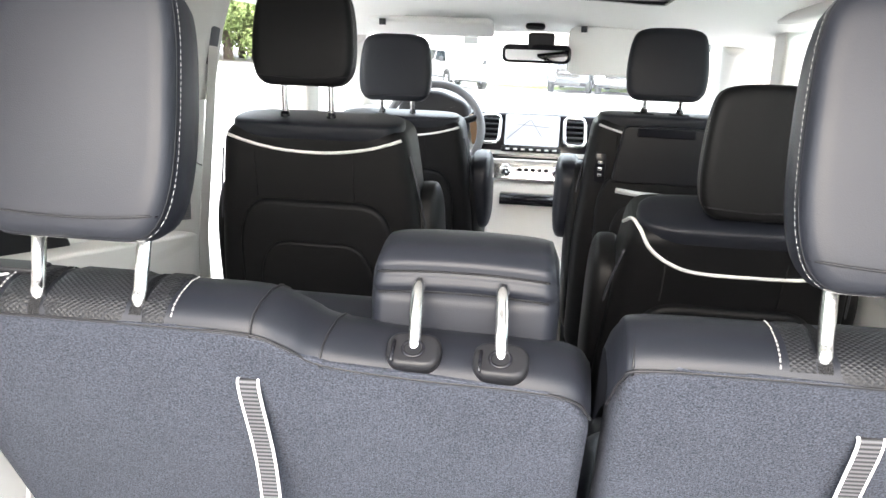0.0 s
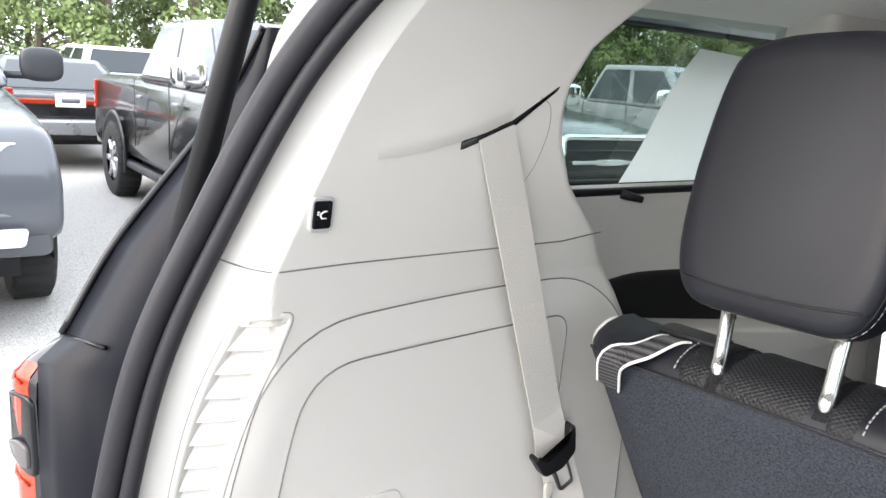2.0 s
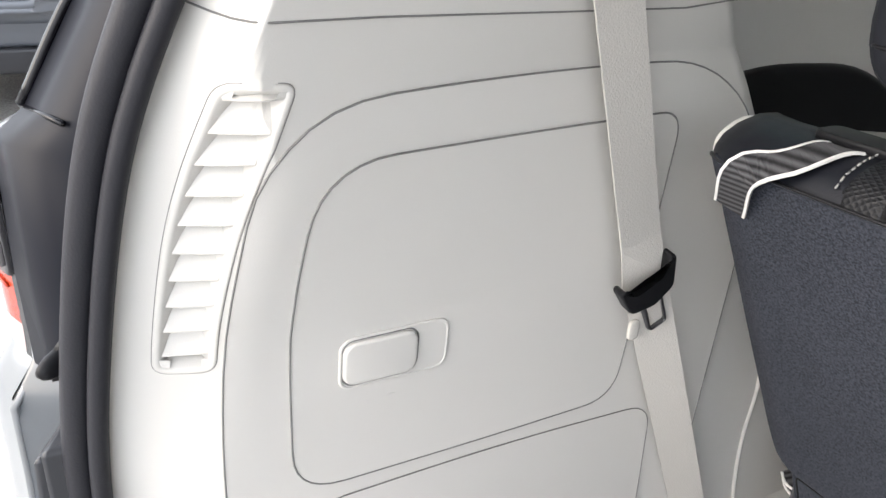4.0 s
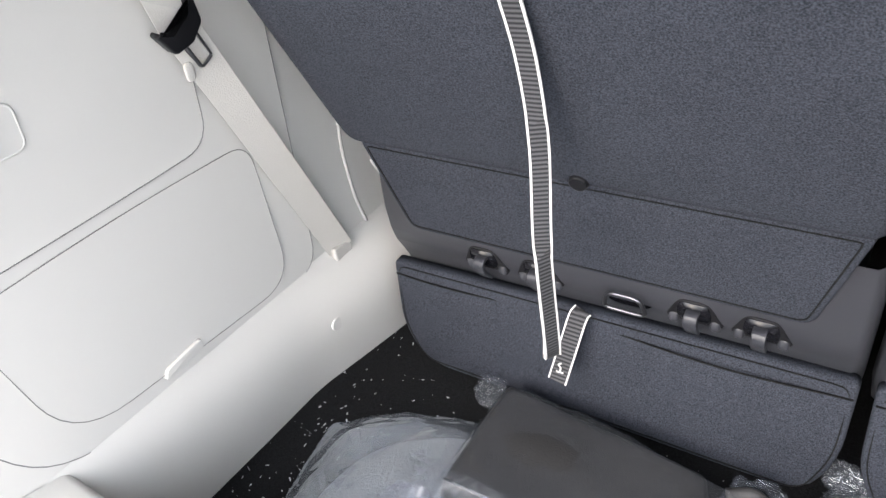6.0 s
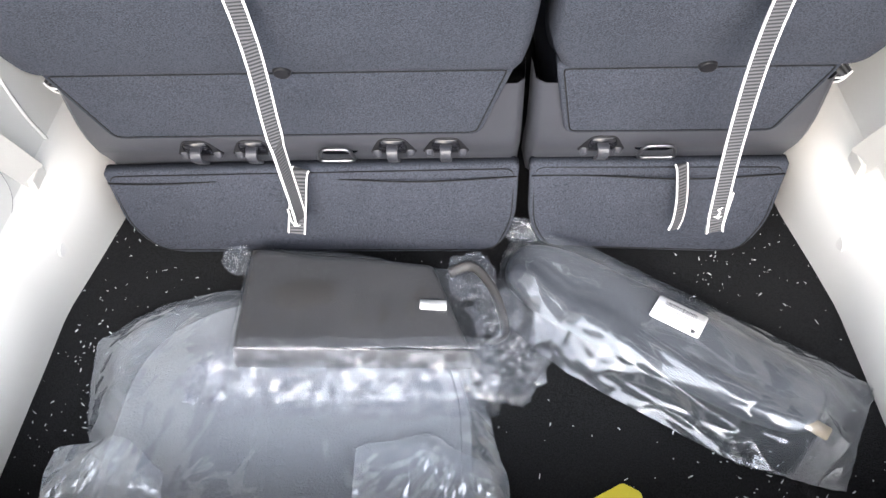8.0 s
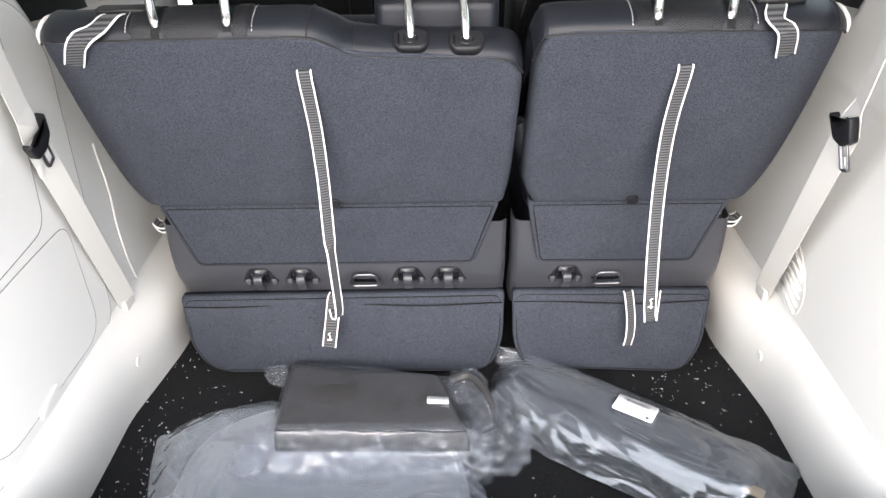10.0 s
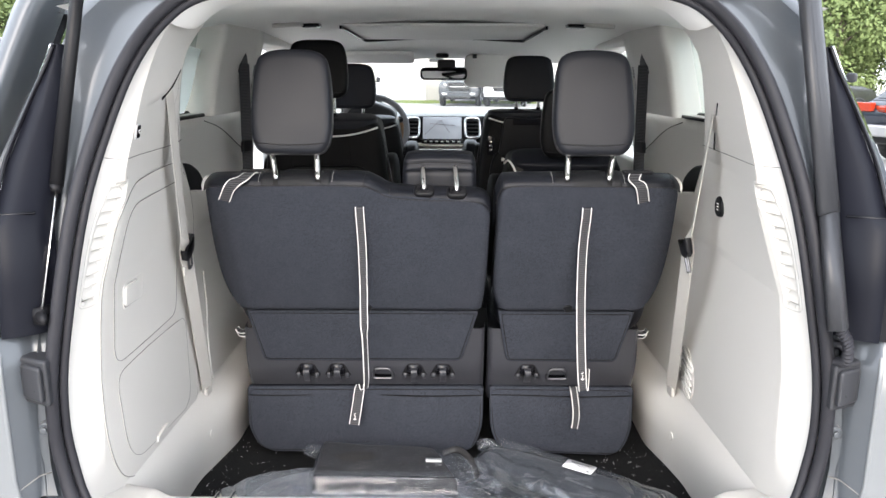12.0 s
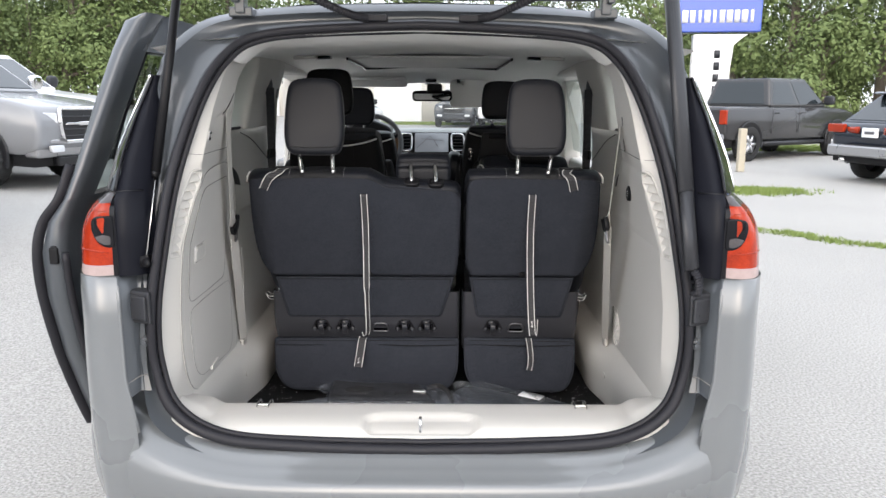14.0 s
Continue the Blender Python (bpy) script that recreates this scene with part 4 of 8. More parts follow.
def vent(s):
    zs = np.linspace(VENT_FOOT, VENT_TOP, 11)
    edge = [(vent_lo(z), z) for z in zs] + [(vent_hi(z), z) for z in zs[::-1]]
    outline = rounded(edge, [0.014 if i in (0, 10, 11, 21) else 0.03 for i in range(22)], 6)
    clean = [outline[0]]
    for p in outline[1:]:
        if (p - clean[-1]).length > 0.0012 and (p - outline[0]).length > 0.0012:
            clean.append(p)
    outline = clean
    def at(y, z, deep):
        return Vector((s * (wall_x(y, z) + deep), y, z))
    def rim(shrink, deep):
        lean = 0.75 * max(0.0, shrink - 0.0062)
        return [at(q.x + lean * max(0.0, min(1.0, (q.x - vent_lo(q.y)) / (vent_hi(q.y) - vent_lo(q.y)))), q.y, deep) for q in inset(outline, shrink)]
    # dished rim that runs down into the recess, and the dark duct behind it
    bm = bmesh.new()
    loft(bm, [rim(-0.0004, 0.001), rim(0.0, -0.0008), rim(0.0012, -0.0015), rim(0.0040, -0.0012), rim(0.0062, 0.0008), rim(0.0102, 0.0060), rim(0.0138, 0.0120), rim(0.0152, 0.0165)], True)
    v = part("air_vent", bm, CREAM, trims[s], "cream louvred air outlet")
    bm = bmesh.new()
    loft(bm, [rim(0.0140, 0.0172), rim(0.019, 0.0174)], True)
    loft(bm, [[at(vent_lo(z) + 0.014, z, 0.0172), at(vent_hi(z) - 0.008, z, 0.0172)] for z in np.linspace(VENT_FOOT + 0.01, VENT_TOP - 0.01, 20)])
    part("duct", bm, CARPET_FLOOR, v)
    part("vent_joint", seam(inset(outline, -0.0006), s, 0.0008, 0.0008, True), GAP, v)
    # each slat slopes out of the recess to its lip; the lip's outer end is cut back
    for k in range(10):
        z = 1.2935 - 0.0241 * k
        y0, y1 = vent_lo(z) + 0.0072, vent_hi(z) - 0.0066
        bm = bmesh.new()
        rows = []
        for t in np.linspace(0, 1, 6):
            y = y0 + (y1 - y0) * t
            up = min(0.0255, VENT_TOP - 0.004 - z)
            yu = vent_lo(z + up) + 0.0095 + 0.007 * (1 - t) + (vent_hi(z + up) - vent_lo(z + up) - 0.0165) * t
            lip, tilt = -0.0005, 0.0016 * t
            rows.append([at(yu, z + up, 0.0155), at(y * 0.6 + yu * 0.4, z + tilt + up * 0.40, 0.0050), at(y, z + tilt + 0.0012, lip), at(y, z + tilt, lip + 0.0004), at(y * 0.6 + yu * 0.4, z + tilt + up * 0.40 - 0.0012, 0.0064), at(yu, z + up - 0.0016, 0.0165)])
        loft(bm, rows, True, True)
        part("slat", bm, CREAM, v, smooth=False)


vent(-1)
vent(1)
# power socket on the right trim
bm = bmesh.new()
cyl(bm, (wall_x(0.45, 1.205) + 0.004, 0.45, 1.205), (wall_x(0.45, 1.205) - 0.008, 0.45, 1.205), 0.026, 0.024, 24)
sock = part("power_socket", bm, BLACK_PLASTIC, trims[1], "black capped power socket", bevel=0.003)
bm = bmesh.new()
for dz in (-0.007, 0.0, 0.007):
    box(bm, wall_x(0.45, 1.205) - 0.0085, 0.45, 1.205 + dz, 0.001, 0.012, 0.002)
part("socket_mark", bm, PAPER, sock)

# wheel housings along the floor, with their ledge
for s in (-1, 1):
    bm = bmesh.new()
    rows = []
    for y in np.linspace(0.17, 1.35, 34):
        b = 0.012 * max(0.0, min(1.0, (y - 0.3) / 0.35)) + 0.045 * max(0.0, min(1.0, (y - 0.62) / 0.25))
        top = 0.615 - 0.02 * min(1, y)
        xw = wall_x(y, top)
        rows.append([(s * (xw + 0.012), y, top + 0.03), (s * (xw - 0.002), y, top + 0.004), (s * (xw - 0.006), y, top - 0.004), (s * (xw - 0.016 - b * 0.7), y, top - 0.03), (s * (xw - 0.02 - b), y, top - 0.07), (s * (xw - 0.02 - b), y, top - 0.12), (s * (xw - 0.012 - b), y, 0.43), (s * (xw - 0.006 - b), y, 0.36)])
    loft(bm, rows)
    part("wheel_housing", bm, CREAM, van, "cream wheel housing cover")
    bm = bmesh.new()
    yc, zc = 0.675, 0.50
    bb = 0.012 + 0.045 * (0.055 / 0.25)
    cyl(bm, (s * (wall_x(yc, 0.6) - 0.01 - bb), yc, zc), (s * (wall_x(yc, 0.6) - 0.0215 - bb), yc, zc), 0.013, seg=20)
    part("round_plug", bm, CREAM, van, bevel=0.002)
    # belt mouth at the housing's top
    bm = bmesh.new()
    slab(rrect(0.05, 0.014, 0.004, 4, 0.752, 0.592), lambda u, v, w: Vector((s * (wall_x(u, v) - 0.003 + w), u, v)), 0.01, bm)
    part("belt_mouth", bm, GLOSS_BLACK, van)

# fluted oval outlet behind the right belt foot
bm = bmesh.new()
tube(bm, [Vector((wall_x(0.70, 0.66) - 0.002, 0.70 + 0.06 * math.cos(a) + 0.02 * math.sin(a), 0.685 + 0.07 * math.sin(a))) for a in np.linspace(0, 2 * math.pi, 30)[:-1]], 0.0014, 6, loop=True)
flute = part("fluted_outlet", bm, CREAM, trims[1], "cream ribbed outlet")
for k in range(6):
    bm = bmesh.new()
    zz = 0.635 + k * 0.019
    tube(bm, [Vector((wall_x(0.7, zz) - 0.002, y, zz + (y - 0.7) * 0.3)) for y in (0.655, 0.70, 0.745)], 0.0035, 8)
    part("rib", bm, CREAM, flute)

# sill: cream scuff plate with its scoop, raised end blocks, striker and floor latches
def ease(t):
    t = min(1.0, max(0.0, t))
    return t * t * (3 - 2 * t)


bm = bmesh.new()
rows = []
SILL = [(-0.014, 0.550), (-0.010, 0.560), (-0.004, 0.572), (0.004, 0.581), (0.014, 0.586), (0.026, 0.589), (0.040, 0.591), (0.055, 0.592), (0.070, 0.592), (0.085, 0.592), (0.100, 0.591), (0.115, 0.590), (0.130, 0.589), (0.150, 0.588), (0.175, 0.586), (0.194, 0.584), (0.202, 0.580), (0.206, 0.572), (0.207, 0.38)]
for x in np.linspace(-0.70, 0.70, 141):
    ax_ = abs(x)
    rise = 0.062 * max(0.0, (ax_ - 0.60) / 0.10) ** 2.0
    block = 0.018 * ease((ax_ - 0.600) / 0.045)
    row = []
    for y, z in SILL:
        d = math.hypot(max(0.0, ax_ - 0.105), max(0.0, abs(y - 0.045) - 0.018) * 1.5)
        dip = 0.015 * (1 - ease((d - 0.045) / 0.020))
        low = float(np.interp(ax_, [0, 0.30, 0.55, 0.60, 0.64, 0.685, 0.70], [0.541, 0.548, 0.568, 0.586, 0.610, 0.643, 0.658])) if y < 0.03 else 0.0
        row.append((x, y, max(low, z + rise * (1 - 0.8 * ease(y / 0.2))) + block * ease((y - 0.050) / 0.05) * (z > 0.5) - dip * (z > 0.575)))
    rows.append(row)
loft(bm, rows)
part("sill_plate", bm, CREAM, van, "cream sill scuff plate")
for s in (-1, 1):
    bm = bmesh.new()
    for dx in (-0.017, 0.017):
        tube(bm, spline([(s * 0.478 + dx, 0.14, 0.592), (s * 0.478 + dx, 0.15, 0.597), (s * 0.478 + dx, 0.185, 0.597), (s * 0.478 + dx, 0.205, 0.588), (s * 0.478 + dx, 0.208, 0.565)], 4), 0.003, 8)
    cyl(bm, (s * 0.478 - 0.02, 0.15, 0.597), (s * 0.478 + 0.02, 0.15, 0.597), 0.003, seg=8)
    part("cargo_latch", bm, STEEL, van, "bright cargo hook on the sill", bevel=0.001)
bm = bmesh.new()
tube(bm, spline([(0, 0.03, 0.58), (0, 0.022, 0.61), (0, 0.005, 0.62), (0, -0.008, 0.612), (0, -0.012, 0.585)], 5), 0.0045, 10)
part("striker", bm, CHROME, van, "bright striker loop")

# cargo well floor and cabin floor
bm = bmesh.new()
rows = []
for i, y in enumerate(np.linspace(0.19, 1.2, 44)):
    rows.append([(x, y, 0.382 + 0.003 * noise.noise(Vector((x * 7, y * 7, 0)))) for x in np.linspace(-0.74, 0.74, 60)])
loft(bm, rows)
part("cargo_floor", bm, CARPET_FLOOR, van, "black cargo floor carpet with white lint")
bm = bmesh.new()
box(bm, 0, 2.35, 0.40, 1.84, 2.3, 0.04)
box(bm, 0, 1.2, 0.40, 1.40, 0.02, 0.08)
part("cabin_floor", bm, CARPET_FLOOR, van)
rng = random.Random(4)
bm = bmesh.new()
spots = [(rng.uniform(-0.68, 0.68), rng.uniform(0.22, 0.86)) for k in range(16)] + [(-0.62, 0.5), (-0.58, 0.35), (-0.63, 0.62), (-0.6, 0.44), (0.6, 0.4), (0.5, 0.3), (0.3, 0.25)]
for k in range(620):
    sx, sy = rng.choice(spots)
    x, y = (sx + rng.gauss(0, 0.035), sy + rng.gauss(0, 0.05)) if rng.random() < 0.6 else (rng.uniform(-0.68, 0.68), rng.uniform(0.22, 0.86))
    if rng.random() < 0.6:
        x = math.copysign(rng.uniform(0.42, 0.68), x) if rng.random() < 0.75 else x
    a, l = rng.uniform(0, 6.28), 0.0007 + 0.0045 * rng.random() ** 3
    p = Vector((x, y, 0.3875))
    d = Vector((math.cos(a), math.sin(a), 0)) * l
    w = Vector((-d.y, d.x, 0)).normalized() * rng.uniform(0.0003, 0.0009)
    z = Vector((0, 0, rng.uniform(0, 0.002)))
    bm.faces.new([bm.verts.new(q) for q in (p - d - w, p + d - w * 0.5, p + d * 0.8 + w + z, p - d * 0.6 + w)])
part("lint", bm, PAPER, van, "white lint on the carpet", smooth=False, kind="stuff")


# second-row belts on their pillars, each with its black guide
for s in (-1, 1):
    sb = thing("seat_belt", "dark grey second-row seat belt hanging on its pillar", "seat belt", "second-row belts")
    bm = bmesh.new()
    ribbon(bm, [(s * 0.686, 1.35 - 0.02 * k / 8, 1.545 - 0.40 * k / 8) for k in range(9)], 0.046, [Vector((s * -0.55, 0.8, 0))] * 9, 0.0016)
    web = part("webbing", bm, WEB_GREY, sb, smooth=False)
    bm = bmesh.new()
    slab(rounded([(-0.034, 1.515), (0.034, 1.515), (0.040, 1.56), (0.022, 1.60), (-0.022, 1.60), (-0.040, 1.56)], 0.012), lambda u, v, w: Vector((s * (0.692 + w - 0.3 * u), 1.352 + 0.9 * u, v)), 0.014, bm, 0.004)
    part("belt_guide", bm, GREY_PLASTIC, sb, "dark plastic belt guide")
    bm = bmesh.new()
    slab(rounded([(-0.030, 1.245), (0.030, 1.245), (0.026, 1.285), (-0.026, 1.285)], 0.008), lambda u, v, w: Vector((s * (0.680 + w - 0.3 * u), 1.336 + 0.9 * u, v)), 0.013, bm, 0.003)
    part("belt_tongue", bm, BLACK_PLASTIC, sb, "black belt tongue")


# ---- third-row seats ----
FOOT = material("charcoal_foot_plastic", (0.031, 0.032, 0.038), 0.4, spec=0.35, grain=0.15, scale=800, vary=0.15, patch=10, distance=0.0006)
def back_y(z):
    """Rear face of the folded-up third row at a height."""
    return 0.507 + 0.52 * (1.187 - z)


def wrap(x):
    """How far the carpet turns forward at the outer edges of the row."""
    return 0.062 * max(0.0, (abs(x) - 0.525) / 0.085) ** 1.7


def strap(name_parent, pts, wdir, width=0.026, label=""):
    bm = bmesh.new()
    st = part("pull_strap", ribbon(bm, pts, width, wdir), WEB_GREY, name_parent, label or "grey pull strap with white edges", smooth=False)
    bm = bmesh.new()
    part("strap_edge", ribbon(bm, pts, width + 0.0008, wdir, edge=0.0022), WEB_EDGE, st, smooth=False)
    return st


def headrest(parent, x, y, z, w, h, d, tilt, mat_=LEATHER, posts=None, post_dx=0.057, base=None):
    m = pose(x, y, z, tilt, 0, 0)
    bm = bmesh.new()
    rings = []
    outline = rounded([(-w * 0.40, -h / 2), (w * 0.40, -h / 2), (w * 0.5, -h * 0.30), (w * 0.465, h * 0.30), (w * 0.37, h / 2), (-w * 0.37, h / 2), (-w * 0.465, h * 0.30), (-w * 0.5, -h * 0.30)], [0.025, 0.025, 0.06, 0.1, 0.06, 0.06, 0.1, 0.06], 5)
    for t, k in ((0.0, 0.60), (0.012, 0.82), (0.05, 0.94), (0.14, 0.99), (0.26, 1.0), (0.45, 0.98), (0.68, 0.90), (0.87, 0.74), (1.0, 0.45)):
        bow = -d * 0.10 * (1 - 1)
        rings.append([m @ Vector((p[0] * (1 - (1 - k) * 0.55) , -d / 2 + d * t + 0.25 * d * (0.5 - abs(p[1] / h)) * (-0.25 if t < 0.3 else 0.2), p[1] * (1 - (1 - k) * 0.5))) for p in outline])
    loft(bm, rings, True, True)
    hr = part("headrest", bm, mat_, parent, "black leather headrest")
    # welts round the back panel and above the underside
    bm = bmesh.new()
    tube(bm, [m @ Vector((p[0] * 0.985, -d * 0.5 + d * 0.13, p[1] * 0.985)) for p in outline], 0.0016, 6, loop=True)
    part("welt", bm, BLACK_PLASTIC, hr)
    bm = bmesh.new()
    tube(bm, [m @ Vector((u * w, -d * (0.5 + 0.01) + d * float(np.interp(abs(u) * 2, [0.68, 0.78, 0.85, 0.885], [0, 0.012, 0.05, 0.12])), -h * (0.422 - 0.03 * (2 * u) ** 2))) for u in np.linspace(-0.436, 0.436, 25)], 0.0013, 6)
    part("seam", bm, BLACK_PLASTIC, hr)
    if posts is not False:
        stitch_line(hr, [m @ Vector((p[0] * 0.997, -d * 0.5 + d * 0.20, p[1] * 0.997)) for p in outline + outline[:1]], 0.005, 0.00055)
    if base:
        for sx in (-1, 1):
            bm = bmesh.new()
            a = m @ Vector((sx * post_dx, 0.0, -h * 0.45))
            b = Vector((base[2] + sx * post_dx * 0.93 if len(base) > 2 else x + sx * post_dx, base[0], base[1]))
            mid1 = a.lerp(b, 0.35)
            tube(bm, spline([a, mid1, a.lerp(b, 0.8), b + Vector((0, 0.0, 0.004)), b + Vector((0, 0.016, -0.010))], 4), 0.0068, 12)
            part("post", bm, STEEL, hr, "bright steel post")
    return hr


def stitch_line(parent, pts, step=0.006, r=0.0011):
    """A row of short pale stitches along points."""
    pts = [Vector(p) for p in pts]
    bm = bmesh.new()
    for a, b in zip(pts, pts[1:]):
        n = max(1, int((b - a).length / step))
        for k in range(n):
            cyl(bm, a.lerp(b, (k + 0.15) / n), a.lerp(b, (k + 0.8) / n), r, seg=5)
    return part("stitching", bm, STITCH, parent)


def third_seat(name, label, outline, top_line, low, base_x, flap, hooks, ring_x, strap_x, btn_x, crown_seams):
    """A third-row back seen from the boot: carpeted shell, leather crown, plastic foot with bag hooks, carpet flap."""
    seat = thing(name, label, "car seat", "third-row seats")
    rim = rounded(outline[0], outline[1], 6)
    def span(z):
        """The outline's extent across at a height."""
        hits = [p.x + (q.x - p.x) * (z - p.y) / (q.y - p.y) for p, q in zip(rim, rim[1:] + rim[:1]) if (p.y - z) * (q.y - z) <= 0 and abs(q.y - p.y) > 1e-6]
        return min(hits), max(hits)
    z_lo, z_hi = min(p.y for p in rim) + 0.0005, max(p.y for p in rim) - 0.0005
    shell, rows = bmesh.new(), []
    for z in [z_lo + (z_hi - z_lo) * t for t in np.linspace(0, 1, 64)]:
        xl, xr = span(z)
        up = 0.010 * max(0.0, 1 - (z - z_lo) / 0.010) ** 2
        row = [Vector((xl, back_y(z) + wrap(xl) + 0.085, z - 0.02))]
        for t in np.linspace(0, 1, 60):
            x = xl + (xr - xl) * (t + 0.10 * math.sin(2 * math.pi * (t - 0.5)) / (2 * math.pi) * 2)
            d = min(x - xl, xr - x)
            row.append(Vector((x, back_y(z) + wrap(x) + 0.012 * max(0.0, 1 - d / 0.012) ** 2 + up, z)))
        rows.append(row + [Vector((xr, back_y(z) + wrap(xr) + 0.085, z - 0.02))])
    rows.insert(0, [p + Vector((0, 0.06, 0.0)) for p in rows[0]])
    loft(shell, rows)
    part("back_carpet", shell, CARPET, seat, "charcoal carpeted seat back")
    # leather crown over the top edge
    bm = bmesh.new()
    line = spline(top_line, 5)
    prof = [(-0.001, -0.006), (0.001, 0.004), (0.008, 0.011), (0.022, 0.015), (0.045, 0.015), (0.065, 0.009), (0.085, -0.006), (0.105, -0.04), (0.13, -0.12)]
    rows = []
    for dy, dz in prof:
        rows.append([Vector((p.x, back_y(p.z) + wrap(p.x) + 0.004 + dy, p.z + dz + dy * 0.25)) for p in line])
    loft(bm, rows)
    crown = part("leather_crown", bm, LEATHER, seat, "black leather crown")
    bm = bmesh.new()
    tube(bm, [Vector((p.x, back_y(p.z) + wrap(p.x) + 0.002, p.z - 0.003)) for p in line], 0.0015, 6)
    part("crown_welt", bm, BLACK_PLASTIC, crown)
    for sx in crown_seams:
        bm = bmesh.new()
        pz = min(line, key=lambda q: abs(q.x - sx)).z
        tube(bm, [Vector((sx + 0.10 * dy, back_y(pz) + 0.003 + dy, pz + dz + dy * 0.25 + 0.0002)) for dy, dz in prof[:7]], 0.0012, 6)
        part("crown_seam", bm, BLACK_PLASTIC, crown)
    # front of the seat back and cushion
    bm = bmesh.new()
    xs = [p[0] for p in outline[0]]
    x0, x1 = min(xs), max(xs)
    pillow(bm, (x1 - x0) * 0.95, 0.50, 0.14, pose((x0 + x1) / 2, 0.76, 0.99, 27), power=7)
    part("backrest_pad", bm, LEATHER, seat)
    bm = bmesh.new()
    pillow(bm, (x1 - x0) * 0.94, 0.52, 0.18, pose((x0 + x1) / 2, 1.05, 0.72, 90), power=7)
    part("cushion", bm, LEATHER, seat)
    # lower carpet panel
    bm = slab(rounded(low, [0.01, 0.01, 0.02, 0.02], 4), lambda u, v, w: Vector((u, 0.692 + (0.865 - v) * 0.26 + w, v)), 0.03, None, 0.006)
    part("lower_carpet", bm, CARPET, seat)
    bm = bmesh.new()
    tube(bm, [Vector((p[0], 0.6915 + (0.865 - p[1]) * 0.26, p[1])) for p in inset(rounded(low, 0.02, 4), 0.009)], 0.0011, 5, loop=True)
    part("hem_seam", bm, CARPET_FLOOR, seat)
    # plastic foot
    bm = bmesh.new()
    bx0, bx1 = base_x
    rows = []
    for z, y in ((0.80, 0.735), (0.72, 0.735), (0.70, 0.738), (0.685, 0.74), (0.66, 0.748), (0.635, 0.762), (0.61, 0.775), (0.56, 0.79)):
        rows.append([(bx0 - 0.004, y + 0.06, z), (bx0, y + 0.012, z), (bx0 + 0.012, y, z), (bx1 - 0.012, y, z), (bx1, y + 0.012, z), (bx1 + 0.004, y + 0.06, z)])
    loft(bm, rows)
    foot = part("plastic_foot", bm, FOOT, seat, "dark grey plastic seat foot")
    for hx in hooks:
        bm = bmesh.new()
        slab(rounded([(hx - 0.020, 0.692), (hx + 0.020, 0.692), (hx + 0.038, 0.652), (hx + 0.034, 0.646), (hx - 0.034, 0.646), (hx - 0.038, 0.652)], [0.012, 0.012, 0.004, 0.004, 0.004, 0.004], 4), lambda u, v, w: Vector((u, 0.7385 + (0.685 - v) * 0.33 + w, v)), 0.008, bm, 0.002)
        hk = part("bag_hook", bm, BLACK_PLASTIC, seat, "dark plastic bag hook")
        bm = bmesh.new()
        slab(rounded([(hx - 0.019, 0.689), (hx + 0.019, 0.689), (hx + 0.023, 0.664), (hx + 0.018, 0.655), (hx - 0.018, 0.655), (hx - 0.023, 0.664)], 0.007, 4), lambda u, v, w: Vector((u, 0.7365 + (0.685 - v) * 0.33 + w, v)), 0.008, bm)
        part("hook_pocket", bm, GLOSS_BLACK, hk)
        bm = bmesh.new()
        ribbon(bm, spline([(hx, 0.752, 0.672), (hx, 0.733, 0.6745), (hx, 0.7265, 0.669), (hx, 0.729, 0.658), (hx, 0.738, 0.645), (hx, 0.75, 0.632)], 4), 0.018, (1, 0, 0), 0.006)
        part("hook_tongue", bm, FOOT, hk, smooth=False, bevel=0.0015)
        for sx in (-1, 1):
            bm = bmesh.new()
            pillow(bm, 0.015, 0.022, 0.014, Matrix.Translation((hx + sx * 0.027, 0.753, 0.651)), nu=8, nv=8, power=3)
            part("hook_cheek", bm, FOOT, hk)
    bm = bmesh.new()
    tube(bm, [Vector((ring_x + p[0], 0.732 - 0.25 * p[1], 0.664 + p[1])) for p in rounded([(-0.022, 0.016), (0.022, 0.016), (0.031, -0.017), (-0.031, -0.017)], 0.012, 4)], 0.0030, 8, loop=True)
    rg = part("tie_ring", bm, DARK_STEEL, seat, "dark steel tie-down ring")
    bm = bmesh.new()
    slab(rrect(0.068, 0.048, 0.018, 5, ring_x, 0.668), lambda u, v, w: Vector((u, 0.742 + (0.685 - v) * 0.3 + w, v)), 0.008, bm)
    part("ring_pocket", bm, GLOSS_BLACK, rg)
    # carpet flap down to the floor
    bm = bmesh.new()
    slab(rounded(flap, [0.012, 0.012, 0.03, 0.05, 0.05, 0.03], 4), lambda u, v, w: Vector((u, 0.752 + 0.006 * math.sin(u * 14 + v * 9) - 0.08 * (0.60 - v) * (1 if v < 0.58 else 0) + w, v)), 0.02, bm, 0.006)
    fl = part("floor_flap", bm, CARPET, seat, "charcoal carpet flap reaching the floor")
    bm = bmesh.new()
    tube(bm, [Vector((p[0], 0.7517 + 0.006 * math.sin(p[0] * 14 + p[1] * 9) - 0.08 * (0.60 - p[1]) * (1 if p[1] < 0.58 else 0), p[1])) for p in inset(rounded(flap, 0.03, 4), 0.008)], 0.0011, 5, loop=True)
    x_a, x_b = min(p[0] for p in flap) + 0.004, max(p[0] for p in flap) - 0.004
    tube(bm, [Vector((u, 0.7505 + 0.006 * math.sin(u * 14 + 0.588 * 9) - 0.001, 0.588)) for u in np.linspace(x_a, x_b, 20)], 0.0016, 5)
    part("flap_seam", bm, CARPET_FLOOR, fl)
